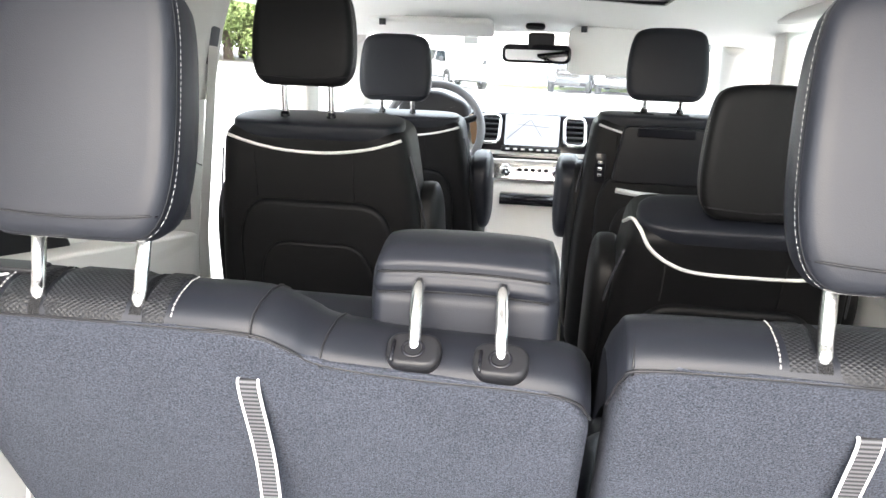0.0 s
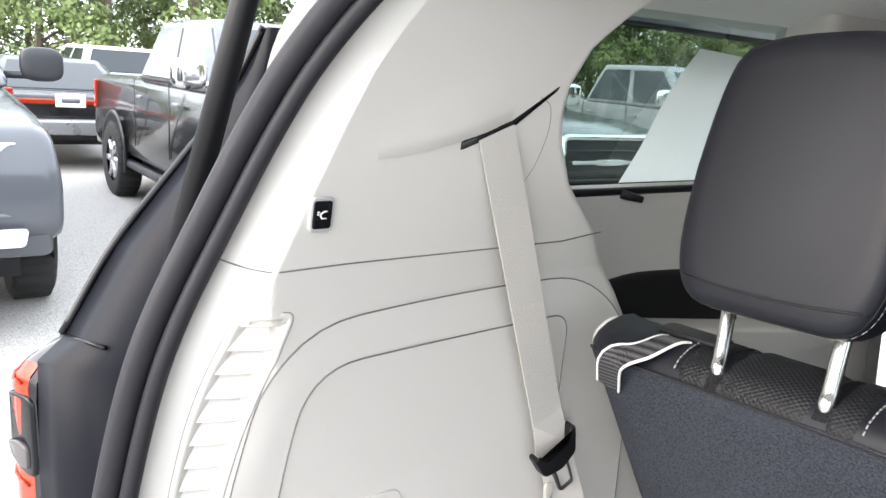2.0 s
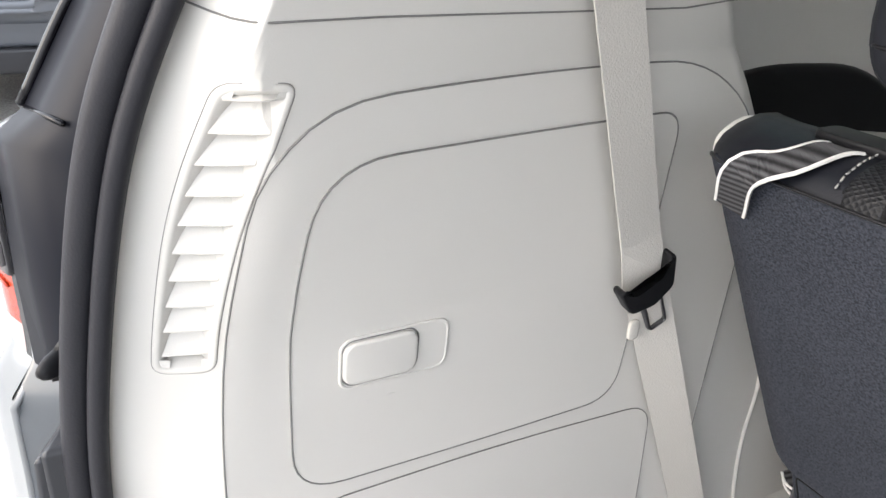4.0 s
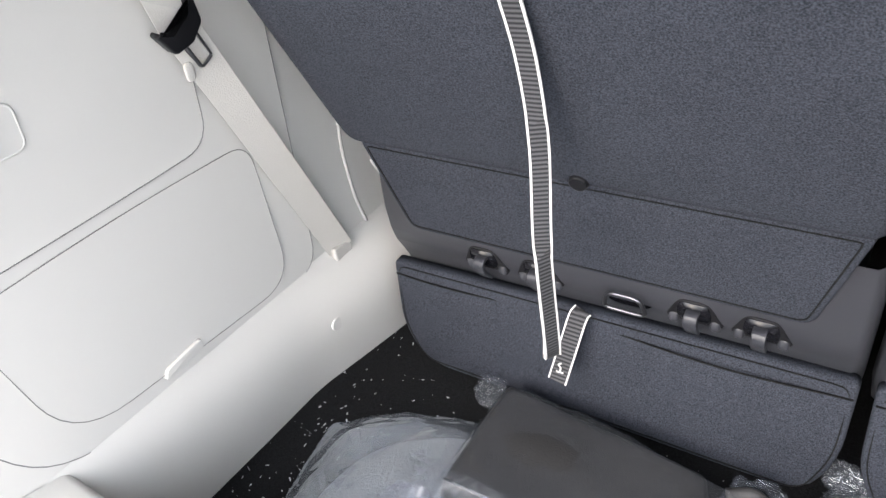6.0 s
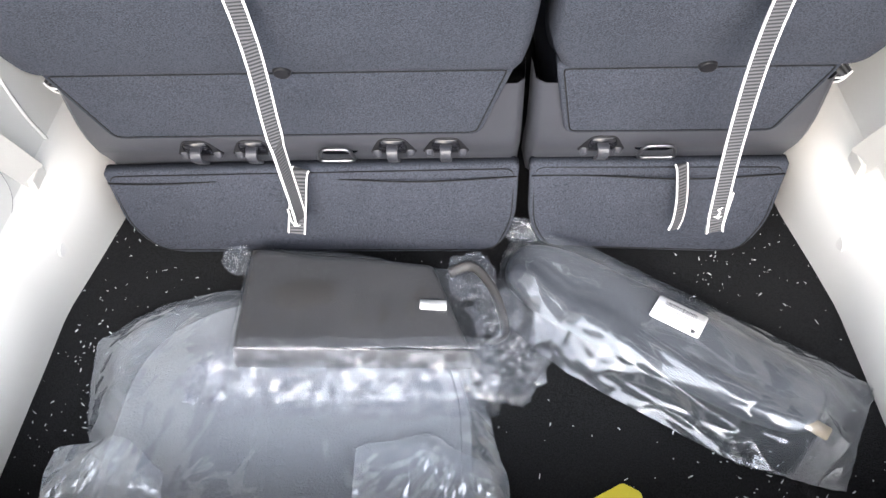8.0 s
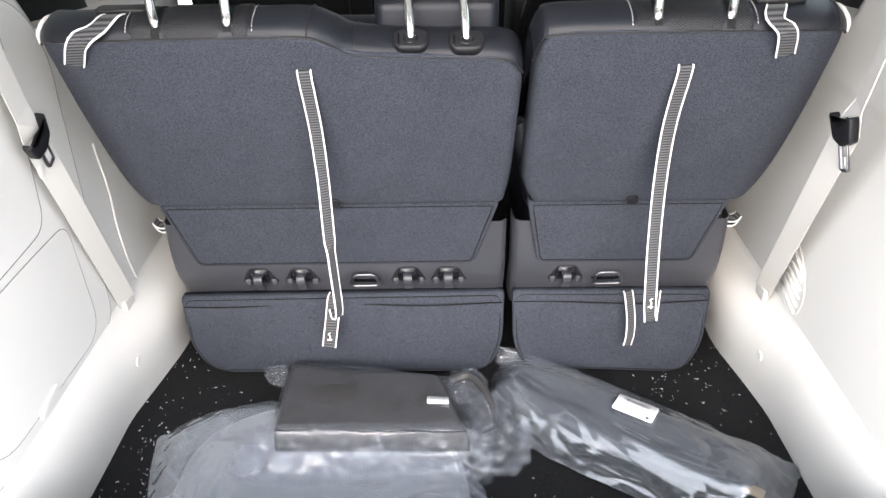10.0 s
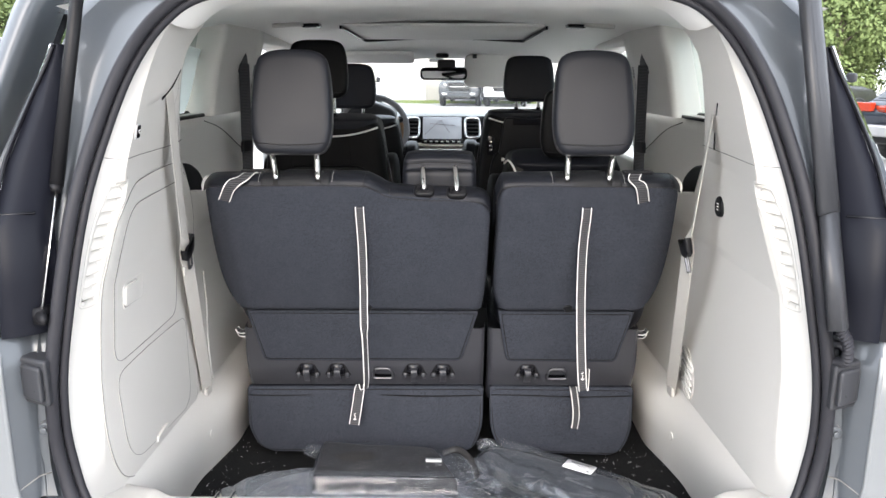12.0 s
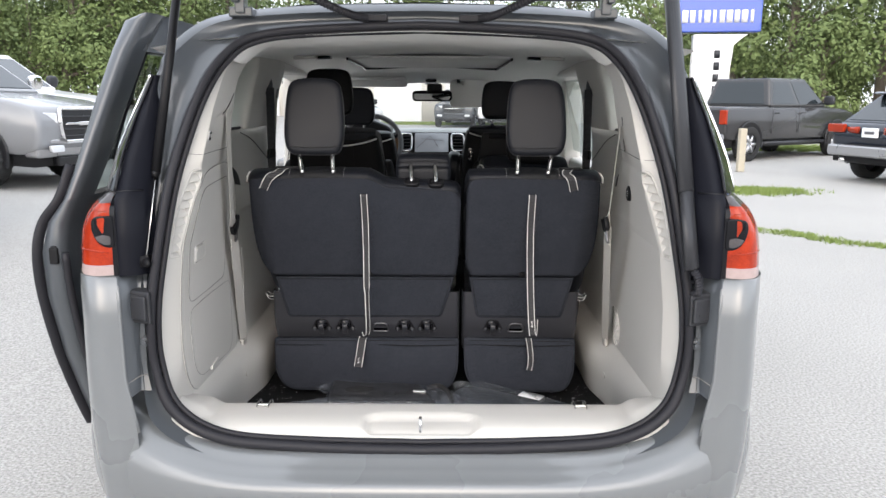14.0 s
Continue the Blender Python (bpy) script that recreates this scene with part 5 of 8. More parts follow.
    # round carpet button
    bm = bmesh.new()
    cyl(bm, (btn_x, back_y(0.885) + 0.004, 0.885), (btn_x, back_y(0.885) - 0.005, 0.882), 0.0135, 0.011, 20)
    part("carpet_button", bm, BLACK_PLASTIC, seat, bevel=0.002)
    return seat


OUT_L = ([(-0.588, 1.236), (-0.565, 1.246), (-0.30, 1.250), (-0.185, 1.252), (-0.125, 1.218), (0.09, 1.212), (0.122, 1.185), (0.118, 0.95), (0.108, 0.872), (-0.560, 0.872), (-0.604, 0.93), (-0.612, 1.05)], [0.02, 0.03, 0.05, 0.05, 0.05, 0.03, 0.03, 0.05, 0.01, 0.015, 0.06, 0.1])
TOP_L = [(-0.590, 0, 1.232), (-0.55, 0, 1.246), (-0.40, 0, 1.25), (-0.27, 0, 1.251), (-0.19, 0, 1.250), (-0.155, 0, 1.236), (-0.125, 0, 1.220), (-0.04, 0, 1.213), (0.06, 0, 1.211), (0.105, 0, 1.203), (0.121, 0, 1.183)]
seat_left = third_seat("rear_bench", "wide charcoal third-row seat back with black leather crown", OUT_L, TOP_L, [(-0.548, 0.866), (0.104, 0.866), (0.058, 0.700), (-0.514, 0.698)], (-0.568, 0.122), [(-0.572, 0.613), (0.124, 0.613), (0.122, 0.49), (0.092, 0.412), (-0.535, 0.410), (-0.573, 0.48)], [-0.392, -0.303, -0.080, 0.004], -0.170, -0.202, -0.204, (-0.188, -0.128))
OUT_R = ([(0.140, 1.238), (0.17, 1.252), (0.56, 1.248), (0.588, 1.235), (0.610, 1.05), (0.600, 0.93), (0.556, 0.872), (0.165, 0.872), (0.142, 0.93)], [0.03, 0.03, 0.04, 0.03, 0.1, 0.06, 0.015, 0.01, 0.03])
TOP_R = [(0.133, 0, 1.205), (0.142, 0, 1.236), (0.165, 0, 1.249), (0.30, 0, 1.251), (0.45, 0, 1.250), (0.555, 0, 1.247), (0.590, 0, 1.232)]
seat_right = third_seat("folding_seat", "narrow charcoal third-row seat back with black leather crown", OUT_R, TOP_R, [(0.157, 0.866), (0.540, 0.866), (0.505, 0.698), (0.186, 0.700)], (0.138, 0.566), [(0.141, 0.613), (0.566, 0.611), (0.563, 0.48), (0.53, 0.405), (0.178, 0.412), (0.145, 0.48)], [0.250], 0.335, 0.356, 0.347, (0.150, 0.555))

# headrests of the third row
headrest(seat_left, -0.360, 0.545, 1.437, 0.199, 0.252, 0.095, -14, post_dx=0.0545, base=(0.488, 1.262, -0.350))
headrest(seat_right, 0.364, 0.545, 1.437, 0.199, 0.252, 0.095, -14, post_dx=0.0545, base=(0.488, 1.262, 0.354))
# low centre headrest: a soft block with a sewn band across its rear face
bm = bmesh.new()
prof = spline([(-0.052, -0.060), (-0.059, -0.045), (-0.060, -0.020), (-0.059, 0.002)], 3) + [(-0.0555, 0.006), (-0.060, 0.010)] + spline([(-0.061, 0.014), (-0.059, 0.022)], 3) + [(-0.0545, 0.0265), (-0.058, 0.031)] + spline([(-0.054, 0.038), (-0.037, 0.048), (-0.005, 0.0525), (0.030, 0.049), (0.054, 0.038), (0.060, 0.0), (0.050, -0.058)], 4)
rows = []
for k in range(25):
    u = -1 + k / 12
    e = (1 - min(1.0, abs(u)) ** 9) ** (1 / 5)
    rows.append([Vector((-0.006 + 0.0935 * u * (1 - 0.03 * max(0.0, p[1] / 0.06)), 0.615 + p[0] * (0.62 + 0.38 * e), 1.265 + p[1] * (0.62 + 0.38 * e) + 0.004 * (1 - u * u) * (p[1] > 0.004))) for p in prof])
loft(bm, rows, False, True)
low_rest = part("headrest", bm, LEATHER, seat_left, "low black leather headrest")
for z in (0.006, 0.0265):
    bm = bmesh.new()
    tube(bm, [Vector((-0.006 + 0.083 * u, 0.5585, 1.265 + z + 0.004 * (1 - u * u))) for u in np.linspace(-1, 1, 17)], 0.0012, 6)
    part("seam", bm, CARPET_FLOOR, low_rest)
for sx, sy in ((-0.043, 1.2325), (0.037, 1.2295)):
    bm = bmesh.new()
    tube(bm, spline([(sx, 0.507, sy - 0.015), (sx, 0.509, sy + 0.002), (sx - 0.002, 0.526, sy + 0.030), (sx - 0.004, 0.546, 1.280), (sx - 0.004, 0.565, 1.284)], 5), 0.0066, 12)
    part("post", bm, STEEL, low_rest, "bright steel post")
    pad = lambda u, v, w: Vector((u, 0.5035 + v * 0.80 + w * 0.60, sy + v * 0.60 - w * 0.80))
    bm = bmesh.new()
    slab(rrect(0.051, 0.036, 0.015, 6, sx, 0.003), lambda u, v, w: pad(u, v, w - 0.004), 0.016, bm, 0.005)
    collar = part("post_collar", bm, BLACK_PLASTIC, seat_left, "black post collar")
    bm = bmesh.new()
    tube(bm, [pad(sx + 0.0095 * math.cos(a), 0.002 + 0.0085 * math.sin(a), -0.0046) for a in np.linspace(0, 2 * math.pi, 20, False)], 0.0016, 6, loop=True)
    part("collar_hole", bm, GLOSS_BLACK, collar)
    bm = bmesh.new()
    slab(rrect(0.003, 0.022, 0.001, 2, sx - 0.018, -0.002), lambda u, v, w: pad(u, v, w - 0.0062), 0.003, bm)
    part("collar_button", bm, GLOSS_BLACK, collar)
# perforated leather with slots for the outer posts on the crowns
OVER = [(-0.0005, -0.004), (0.001, 0.0055), (0.008, 0.0124), (0.022, 0.0164), (0.045, 0.0164), (0.065, 0.0104), (0.085, -0.0045)]
def over_crown(x, k, lift=0.0):
    dy, dz = OVER[k]
    return Vector((x, back_y(1.25) + 0.004 + dy - lift * (0.8 if k < 2 else 0.3), 1.25 + dz + dy * 0.25 + lift * (0.3 if k < 2 else 1.0)))


for seat_, ends, slots in ((seat_left, (-0.438, -0.268), (-0.4005, -0.2995)), (seat_right, (0.272, 0.437), (0.3035, 0.4045))):
    edges = [ends[0], slots[0] - 0.004, slots[0] + 0.005, slots[1] - 0.004, slots[1] + 0.005, ends[1]]
    for x0, x1, lift in ((edges[0], edges[1], 0.0005), (edges[2], edges[3], 0.0022), (edges[4], edges[5], 0.0022)):
        bm = bmesh.new()
        rows = []
        for k in range(len(OVER)):
            row = [over_crown(x, k, lift if 0 < i < 7 else -0.002) for i, x in enumerate(np.linspace(x0, x1, 8))]
            rows.append(row)
        loft(bm, rows)
        part("perforated_panel", bm, LEATHER_PERF, seat_, "perforated leather panel")
    for x in slots:
        bm = bmesh.new()
        loft(bm, [[over_crown(x + d * w, k, 0.0004) for d in (-1, 1)] for k, w in ((0, 0.006), (1, 0.006), (2, 0.006), (3, 0.005), (4, 0.004), (5, 0.0035), (6, 0.003))])
        part("post_slot", bm, CARPET_FLOOR, seat_)
    for x in (ends[0] - 0.004, ends[1] + 0.004):
        stitch_line(seat_, [over_crown(x, k, 0.0006) for k in range(1, 6)], 0.0048, 0.0008)
for seat_, pts in ((seat_left, [(-0.592, 1.226), (-0.594, 1.243), (-0.588, 1.260)]), (seat_right, [(0.592, 1.226), (0.594, 1.243), (0.588, 1.260)])):
    bm = bmesh.new()
    tube(bm, spline([(pts[0][0], back_y(1.236) + 0.050, pts[0][1]), (pts[1][0], back_y(1.24) + 0.056, pts[1][1]), (pts[2][0], back_y(1.25) + 0.080, pts[2][1] - 0.002), (pts[2][0], back_y(1.25) + 0.12, pts[2][1] - 0.006)], 5), 0.0032, 8)
    part("piping", bm, PIPING, seat_, "pale grey piping")
# release straps on top corners
for seat_, x0, x1 in ((seat_left, -0.478, -0.530), (seat_right, 0.462, 0.492)):
    pts = spline([(x0 + 0.018, back_y(1.26) + 0.06, 1.270), (x0 + 0.01, back_y(1.26) + 0.035, 1.274), (x0, back_y(1.25) + 0.002, 1.264), ((x0 + x1) / 2, back_y(1.24) - 0.018, 1.248), (x1, back_y(1.20) - 0.012, 1.208)], 5)
    strap(seat_, pts, (1, 0.1, 0), 0.027)
    bm = bmesh.new()
    slab(rrect(0.075, 0.03, 0.008, 4, x0 + 0.02, 0.07), lambda u, v, w: Vector((u, back_y(1.26) + v - 0.01, 1.280 - w)), 0.006, bm, 0.002)
    part("strap_guide", bm, BLACK_PLASTIC, seat_)
# long release straps down the backs
def hang(x_top, mids):
    return [(x_top, back_y(1.187) + 0.004, 1.19), (x_top, back_y(1.18) - 0.006, 1.18)] + mids


strap(seat_left, spline(hang(-0.202, [(-0.202, 0.545, 1.08), (-0.203, 0.566, 0.98), (-0.203, 0.564, 0.86), (-0.201, 0.572, 0.73), (-0.203, 0.579, 0.690), (-0.210, 0.590, 0.676), (-0.216, 0.604, 0.684)]), 6), [(1, 0.12, 0)] * 5 + [(0.9, 0.5, 0)] * 2 + [(0.55, 0.9, 0)] * 4 + [(0.7, 0.7, 0)] * 3, 0.021)
strap(seat_left, spline([(-0.236, 0.748, 0.618), (-0.240, 0.737, 0.610), (-0.245, 0.712, 0.57), (-0.252, 0.688, 0.523)], 5), (1, -0.05, 0), 0.029, "grey strap end with a white arrow")
strap(seat_right, spline(hang(0.358, [(0.359, 0.544, 1.08), (0.362, 0.560, 0.97), (0.366, 0.556, 0.85), (0.371, 0.545, 0.745), (0.374, 0.540, 0.705), (0.378, 0.547, 0.694), (0.383, 0.558, 0.702), (0.385, 0.566, 0.745)]), 6), [(1, 0.1, 0)] * 8 + [(1, 0.3, 0)] * 2 + [(1, 0.35, 0)] * 3, 0.023)
strap(seat_right, spline([(0.385, 0.750, 0.618), (0.387, 0.742, 0.610), (0.392, 0.722, 0.565), (0.391, 0.708, 0.53), (0.386, 0.702, 0.508)], 5), (1, 0.5, 0), 0.022)
for seat_, x, y, z in ((seat_left, -0.250, 0.6935, 0.538), (seat_right, 0.372, 0.5415, 0.728)):
    bm = bmesh.new()
    slab([(-0.006, 0), (0.006, 0), (0, -0.009)], lambda u, v, w: Vector((x + u, y + w, z + v)), 0.0008, bm)
    tube(bm, [(x, y, z), (x + 0.002, y, z + 0.008), (x - 0.002, y, z + 0.014), (x + 0.003, y, z + 0.018)], 0.0012, 5)
    part("strap_arrow", bm, WEB_EDGE, seat_, "white arrow mark")
# side loops low on the outer edges
for seat_, s in ((seat_left, -1), (seat_right, 1)):
    pts = spline([(s * 0.55, 0.79, 0.772), (s * 0.59, 0.785, 0.772), (s * 0.600, 0.785, 0.780), (s * 0.59, 0.79, 0.760), (s * 0.55, 0.795, 0.762)], 5)
    strap(seat_, pts, (0, 1, 0.2), 0.024)


# ---- seat belts ----
def belt(s, top, mid, foot, label):
    b = thing("seat_belt", label, "seat belt", "third-row belts")
    bm = bmesh.new()
    top, mid, foot = Vector(top), Vector(mid), Vector(foot)
    pts = [top.lerp(mid, k / 8) for k in range(8)] + [mid.lerp(foot, k / 8) for k in range(9)]
    w1 = (0, 1, 0.35) if s < 0 else (0.25, 1, 0)
    ribbon(bm, pts, 0.047, [Vector(w1)] * 8 + [Vector((s * -0.35, 0.9, 0.5))] * 9, 0.0016)
    part("webbing", bm, WEB_CREAM, b, smooth=False)
    tg = bmesh.new()
    m = Matrix.Translation(mid + Vector((-s * 0.010, -0.004, 0.0))) @ pose(0, 0, 0, 0, -s * 8, 0) @ pose(0, 0, 0, 28 if s < 0 else -20, 0, 0)
    slab(rounded([(-0.034, 0.018), (-0.028, -0.018), (0.0, -0.026), (0.026, -0.016), (0.036, 0.022), (0.030, 0.026), (0.018, 0.002), (-0.02, -0.001), (-0.028, 0.02)], 0.006), lambda u, v, w: m @ Vector((-s * (0.006 - w), u, v)), 0.014, tg, 0.003)
    t = part("tongue_grip", tg, BLACK_PLASTIC, b, "black belt tongue")
    bm = bmesh.new()
    tube(bm, [m @ Vector((0, p[0], p[1])) for p in rounded([(-0.011, -0.02), (0.012, -0.02), (0.011, -0.062), (-0.010, -0.062)], 0.004, 3)], 0.0035, 8, loop=True, flat=0.5)
    part("tongue_plate", bm, DARK_STEEL, t)
    bm = bmesh.new()
    q = mid.lerp(foot, 0.10) + Vector((-s * -0.002, -0.02, -0.012))
    pillow(bm, 0.006, 0.024, 0.014, Matrix.Translation(q))
    part("belt_stop", bm, WEB_CREAM, b)
    bm = bmesh.new()
    box(bm, foot.x, foot.y, foot.z, 0.012, 0.045, 0.03)
    part("belt_foot", bm, WEB_CREAM, b, bevel=0.004)
    return b


belt(-1, (-wall_x(0.380, 1.468) + 0.003, 0.380, 1.470), (-0.648, 0.530, 1.078), (-0.690, 0.755, 0.597), "cream seat belt hanging along the cargo trim")
belt(1, (wall_x(0.42, 1.42) - 0.004, 0.42, 1.42), (0.605, 0.475, 1.10), (0.678, 0.765, 0.602), "cream seat belt hanging beside the power socket")


# ---- cabin: second and first row, dash, roof lining ----
def cabin_seat(name, label, x, y, z_top, w, h, lean, rest, group, pipe=None):
    """A bucket seat seen from behind: back panel, side bolsters, leather crown with piping, headrest, cushion."""
    seat = thing(name, label, "car seat", group)
    m = pose(x, y, z_top, lean, 0, 0)
    out = rounded([(-w * 0.41, -0.008), (-w * 0.15, 0.0), (w * 0.15, 0.0), (w * 0.41, -0.008), (w * 0.455, -0.16), (w * 0.50, -0.36), (w * 0.5, -h), (-w * 0.5, -h), (-w * 0.50, -0.36), (-w * 0.455, -0.16)], [0.035, 0.2, 0.2, 0.035, 0.1, 0.1, 0.05, 0.05, 0.1, 0.1], 5)
    bm = slab(out, lambda u, v, q: m @ Vector((u, q, v)), 0.13, None, 0.03)
    part("backrest", bm, VINYL_SHADED, seat)
    bm = bmesh.new()
    slab(rounded([(-w * 0.30, -0.16), (w * 0.30, -0.16), (w * 0.37, -0.24), (w * 0.37, -h + 0.06), (-w * 0.37, -h + 0.06), (-w * 0.37, -0.24)], 0.05, 5), lambda u, v, q: m @ Vector((u, q - 0.016, v)), 0.03, bm, 0.012)
    part("back_panel", bm, VINYL_SHADED, seat, "black padded back panel")
    bm = bmesh.new()
    slab(rounded([(-w * 0.20, -0.25), (w * 0.20, -0.25), (w * 0.27, -0.31), (w * 0.27, -h + 0.10), (-w * 0.27, -h + 0.10), (-w * 0.27, -0.31)], 0.04, 5), lambda u, v, q: m @ Vector((u, q - 0.024, v)), 0.02, bm, 0.008)
    part("back_pocket", bm, VINYL_SHADED, seat)
    for sx in (-0.27, 0.18):
        bm = bmesh.new()
        tube(bm, [m @ Vector((sx * w, -0.0012, z)) for z in np.linspace(-0.055, -0.155, 6)], 0.0014, 6)
        part("back_seam", bm, CARPET_FLOOR, seat)
    bm = bmesh.new()
    arc = [(u * w, -0.002, -0.020 - 0.034 * (1 - abs(u / 0.40) ** 2.2)) for u in np.linspace(-0.385, 0.40, 19)]
    tube(bm, [m @ Vector(p) for p in (spline(pipe, 5) if pipe else arc)], 0.0034, 8)
    part("piping", bm, PIPING, seat, "pale grey piping")
    for sx in (-1, 1):
        bm = bmesh.new()
        pillow(bm, 0.07, h * 0.74, 0.19, m @ Matrix.Translation((sx * w * 0.475, 0.125, -h * 0.58)))
        part("bolster", bm, VINYL_SHADED, seat)
        bm = bmesh.new()
        tube(bm, spline([m @ Vector((sx * w * a, b, -c)) for a, b, c in ((0.43, 0.02, 0.06), (0.475, 0.035, 0.17), (0.512, 0.05, 0.32), (0.520, 0.06, 0.46))], 6), 0.0022, 6)
        part("bolster_seam", bm, FOOT, seat)
    bm = bmesh.new()
    pillow(bm, w, 0.5, 0.16, pose(x, y + 0.33, z_top - h + 0.05, 90), power=6)
    part("cushion", bm, LEATHER, seat)
    bm = bmesh.new()
    box(bm, x, y + 0.25, (z_top - h + 0.42) / 2, w * 0.8, 0.4, z_top - h - 0.42)
    part("seat_base", bm, BLACK_PLASTIC, seat)
    hx, hy, hz, hw, hh, tilt = rest
    # second-row headrests take the darkened black too, for the shade they stand in
    headrest(seat, hx, hy, hz, hw, hh, 0.10, tilt, VINYL_SHADED if group == "second-row seats" else LEATHER, post_dx=0.05, base=(y + 0.05, z_top - 0.01))
    bm = bmesh.new()
    pillow(bm, w * 0.78, 0.045, 0.125, m @ Matrix.Translation((0, 0.062, -0.014)), power=6)
    part("crown", bm, LEATHER, seat, "soft leather top edge")
    for sx in (-0.05, 0.05):
        bm = bmesh.new()
        slab(rrect(0.058, 0.036, 0.012, 5, hx + sx, 0.0), lambda u, v, q: Vector((u, y + 0.045 + v, z_top + 0.014 - q + 0.10 * v)), 0.014, bm, 0.004)
        collar = part("post_collar", bm, BLACK_PLASTIC, seat)
        bm = bmesh.new()
        cyl(bm, (hx + sx, y + 0.045, z_top + 0.010), (hx + sx, y + 0.045, z_top + 0.026), 0.011, 0.0085, 14)
        part("collar_stalk", bm, GLOSS_BLACK, collar)
    return seat


cabin_seat("second_row_seat", "black leather captain's chair with grey piping behind the driver", -0.420, 1.38, 1.347, 0.47, 0.72, 10, (-0.440, 1.43, 1.525, 0.215, 0.20, -4), "second-row seats")
cabin_seat("second_row_seat", "black leather captain's chair tipped forward and low", 0.41, 1.20, 1.215, 0.46, 0.56, 22, (0.430, 1.25, 1.354, 0.215, 0.232, 0), "second-row seats", [(-0.200, 0.07, -0.03), (-0.190, 0.035, 0.0), (-0.177, 0.008, -0.004), (-0.155, -0.001, -0.04), (-0.113, -0.001, -0.072), (-0.063, -0.001, -0.086), (0.03, -0.001, -0.088), (0.12, -0.001, -0.084), (0.17, 0.0, -0.06)])
drv = cabin_seat("front_seat", "black leather driver's seat with its headrest up", -0.425, 2.28, 1.30, 0.50, 0.70, 8, (-0.432, 2.31, 1.455, 0.235, 0.205, -3), "front seats")
pas = cabin_seat("front_seat", "black leather passenger seat with a seat-back pocket", 0.378, 2.12, 1.345, 0.46, 0.74, 4, (0.376, 2.16, 1.492, 0.23, 0.20, -3), "front seats")
bm = bmesh.new()
slab(rounded([(0.245, 1.16), (0.55, 1.16), (0.55, 1.32), (0.27, 1.325)], 0.02), lambda u, v, w: Vector((u, 2.085 + (1.34 - v) * 0.05 + w, v)), 0.03, bm, 0.006)
part("back_tablet_panel", bm, BLACK_PLASTIC, pas)
bm = bmesh.new()
box(bm, 0.385, 2.078, 1.308, 0.16, 0.012, 0.026)
part("slot_bar", bm, GLOSS_BLACK, pas, bevel=0.004)
bm = bmesh.new()
tube(bm, spline([(0.258, 2.075, 1.142), (0.33, 2.070, 1.134), (0.45, 2.070, 1.130), (0.53, 2.075, 1.133)], 5), 0.008, 8)
part("pocket_edge", bm, PIPING, pas, "pale pocket edge")
bm = bmesh.new()
slab(rrect(0.032, 0.085, 0.008, 4, 0.208, 1.205), lambda u, v, w: Vector((u, 2.062 + w, v)), 0.02, bm, 0.003)
sw = part("switch_plate", bm, GLOSS_BLACK, pas)
bm = bmesh.new()
for k in range(3):
    box(bm, 0.208, 2.058, 1.185 + k * 0.018, 0.012, 0.006, 0.010)
part("switch", bm, STEEL, sw, bevel=0.002)
# folded armrests at the inner sides
for seat_, x, y, z in ((drv, -0.16, 2.45, 1.06), (pas, 0.125, 2.3, 1.08)):
    bm = bmesh.new()
    pillow(bm, 0.08, 0.26, 0.2, pose(x, y, z, 10))
    part("armrest", bm, LEATHER, seat_)

# dashboard
dash = thing("dashboard", "cream and black dashboard with a wide touch screen", "dashboard")
dash.location = (-0.020, 0, 0.036)
bm = bmesh.new()
rows = []
for y, z in ((2.96, 0.90), (2.93, 1.0), (2.95, 1.10), (3.0, 1.18), (3.06, 1.235), (3.2, 1.25), (3.5, 1.22), (3.75, 1.17)):
    rows.append([(x, y + 0.10 * (x / 0.8) ** 2 * 0.6, z + 0.02 * math.cos(x * 2.5)) for x in np.linspace(-0.80, 0.80, 25)])
loft(bm, rows)
part("dash_top", bm, material("pale_grey_dash_top", (0.34, 0.345, 0.34), 0.55, grain=0.3, scale=500, vary=0.06, patch=5, distance=0.0008), dash)
bm = bmesh.new()
for x0, x1 in ((-0.80, 0.80),):
    slab(rounded([(-0.8, 0.98), (0.8, 0.98), (0.8, 1.10), (0.3, 1.105), (-0.2, 1.105), (-0.8, 1.10)], 0.03), lambda u, v, w: Vector((u, 2.915 + 0.06 * (u / 0.8) ** 2 + w, v)), 0.04, bm, 0.015)
part("dash_face", bm, CREAM, dash)
bm = bmesh.new()
slab(rounded([(-0.20, 1.07), (0.22, 1.07), (0.27, 1.25), (-0.25, 1.25)], 0.03), lambda u, v, w: Vector((u, 2.905 + (v - 1.0) * 0.25 + w, v)), 0.05, bm, 0.012)
part("centre_console", bm, GLOSS_BLACK, dash)
scr_m = lambda u, v, w: Vector((u, 2.893 + (v - 1.0) * 0.25 + w, v))
SCREEN = glowing("lit_screen", (0.62, 0.66, 0.72), 0.11)
bm = bmesh.new()
slab(rrect(0.215, 0.118, 0.006, 3, 0.008, 1.186), scr_m, 0.006, bm)
screen = part("touch_screen", bm, SCREEN, dash, "lit touch screen showing a pale map")
bm = bmesh.new()
slab(rrect(0.235, 0.02, 0.004, 3, 0.008, 1.112), lambda u, v, w: scr_m(u, v, w - 0.002), 0.006, bm)
part("screen_keys", bm, BLACK_PLASTIC, screen)
bm = bmesh.new()
for k in range(7):
    box(bm, -0.085 + k * 0.031, 2.893 + 0.112 * 0.25 - 0.004, 1.113, 0.016, 0.004, 0.007)
part("key_mark", bm, PAPER, screen)
bm = bmesh.new()
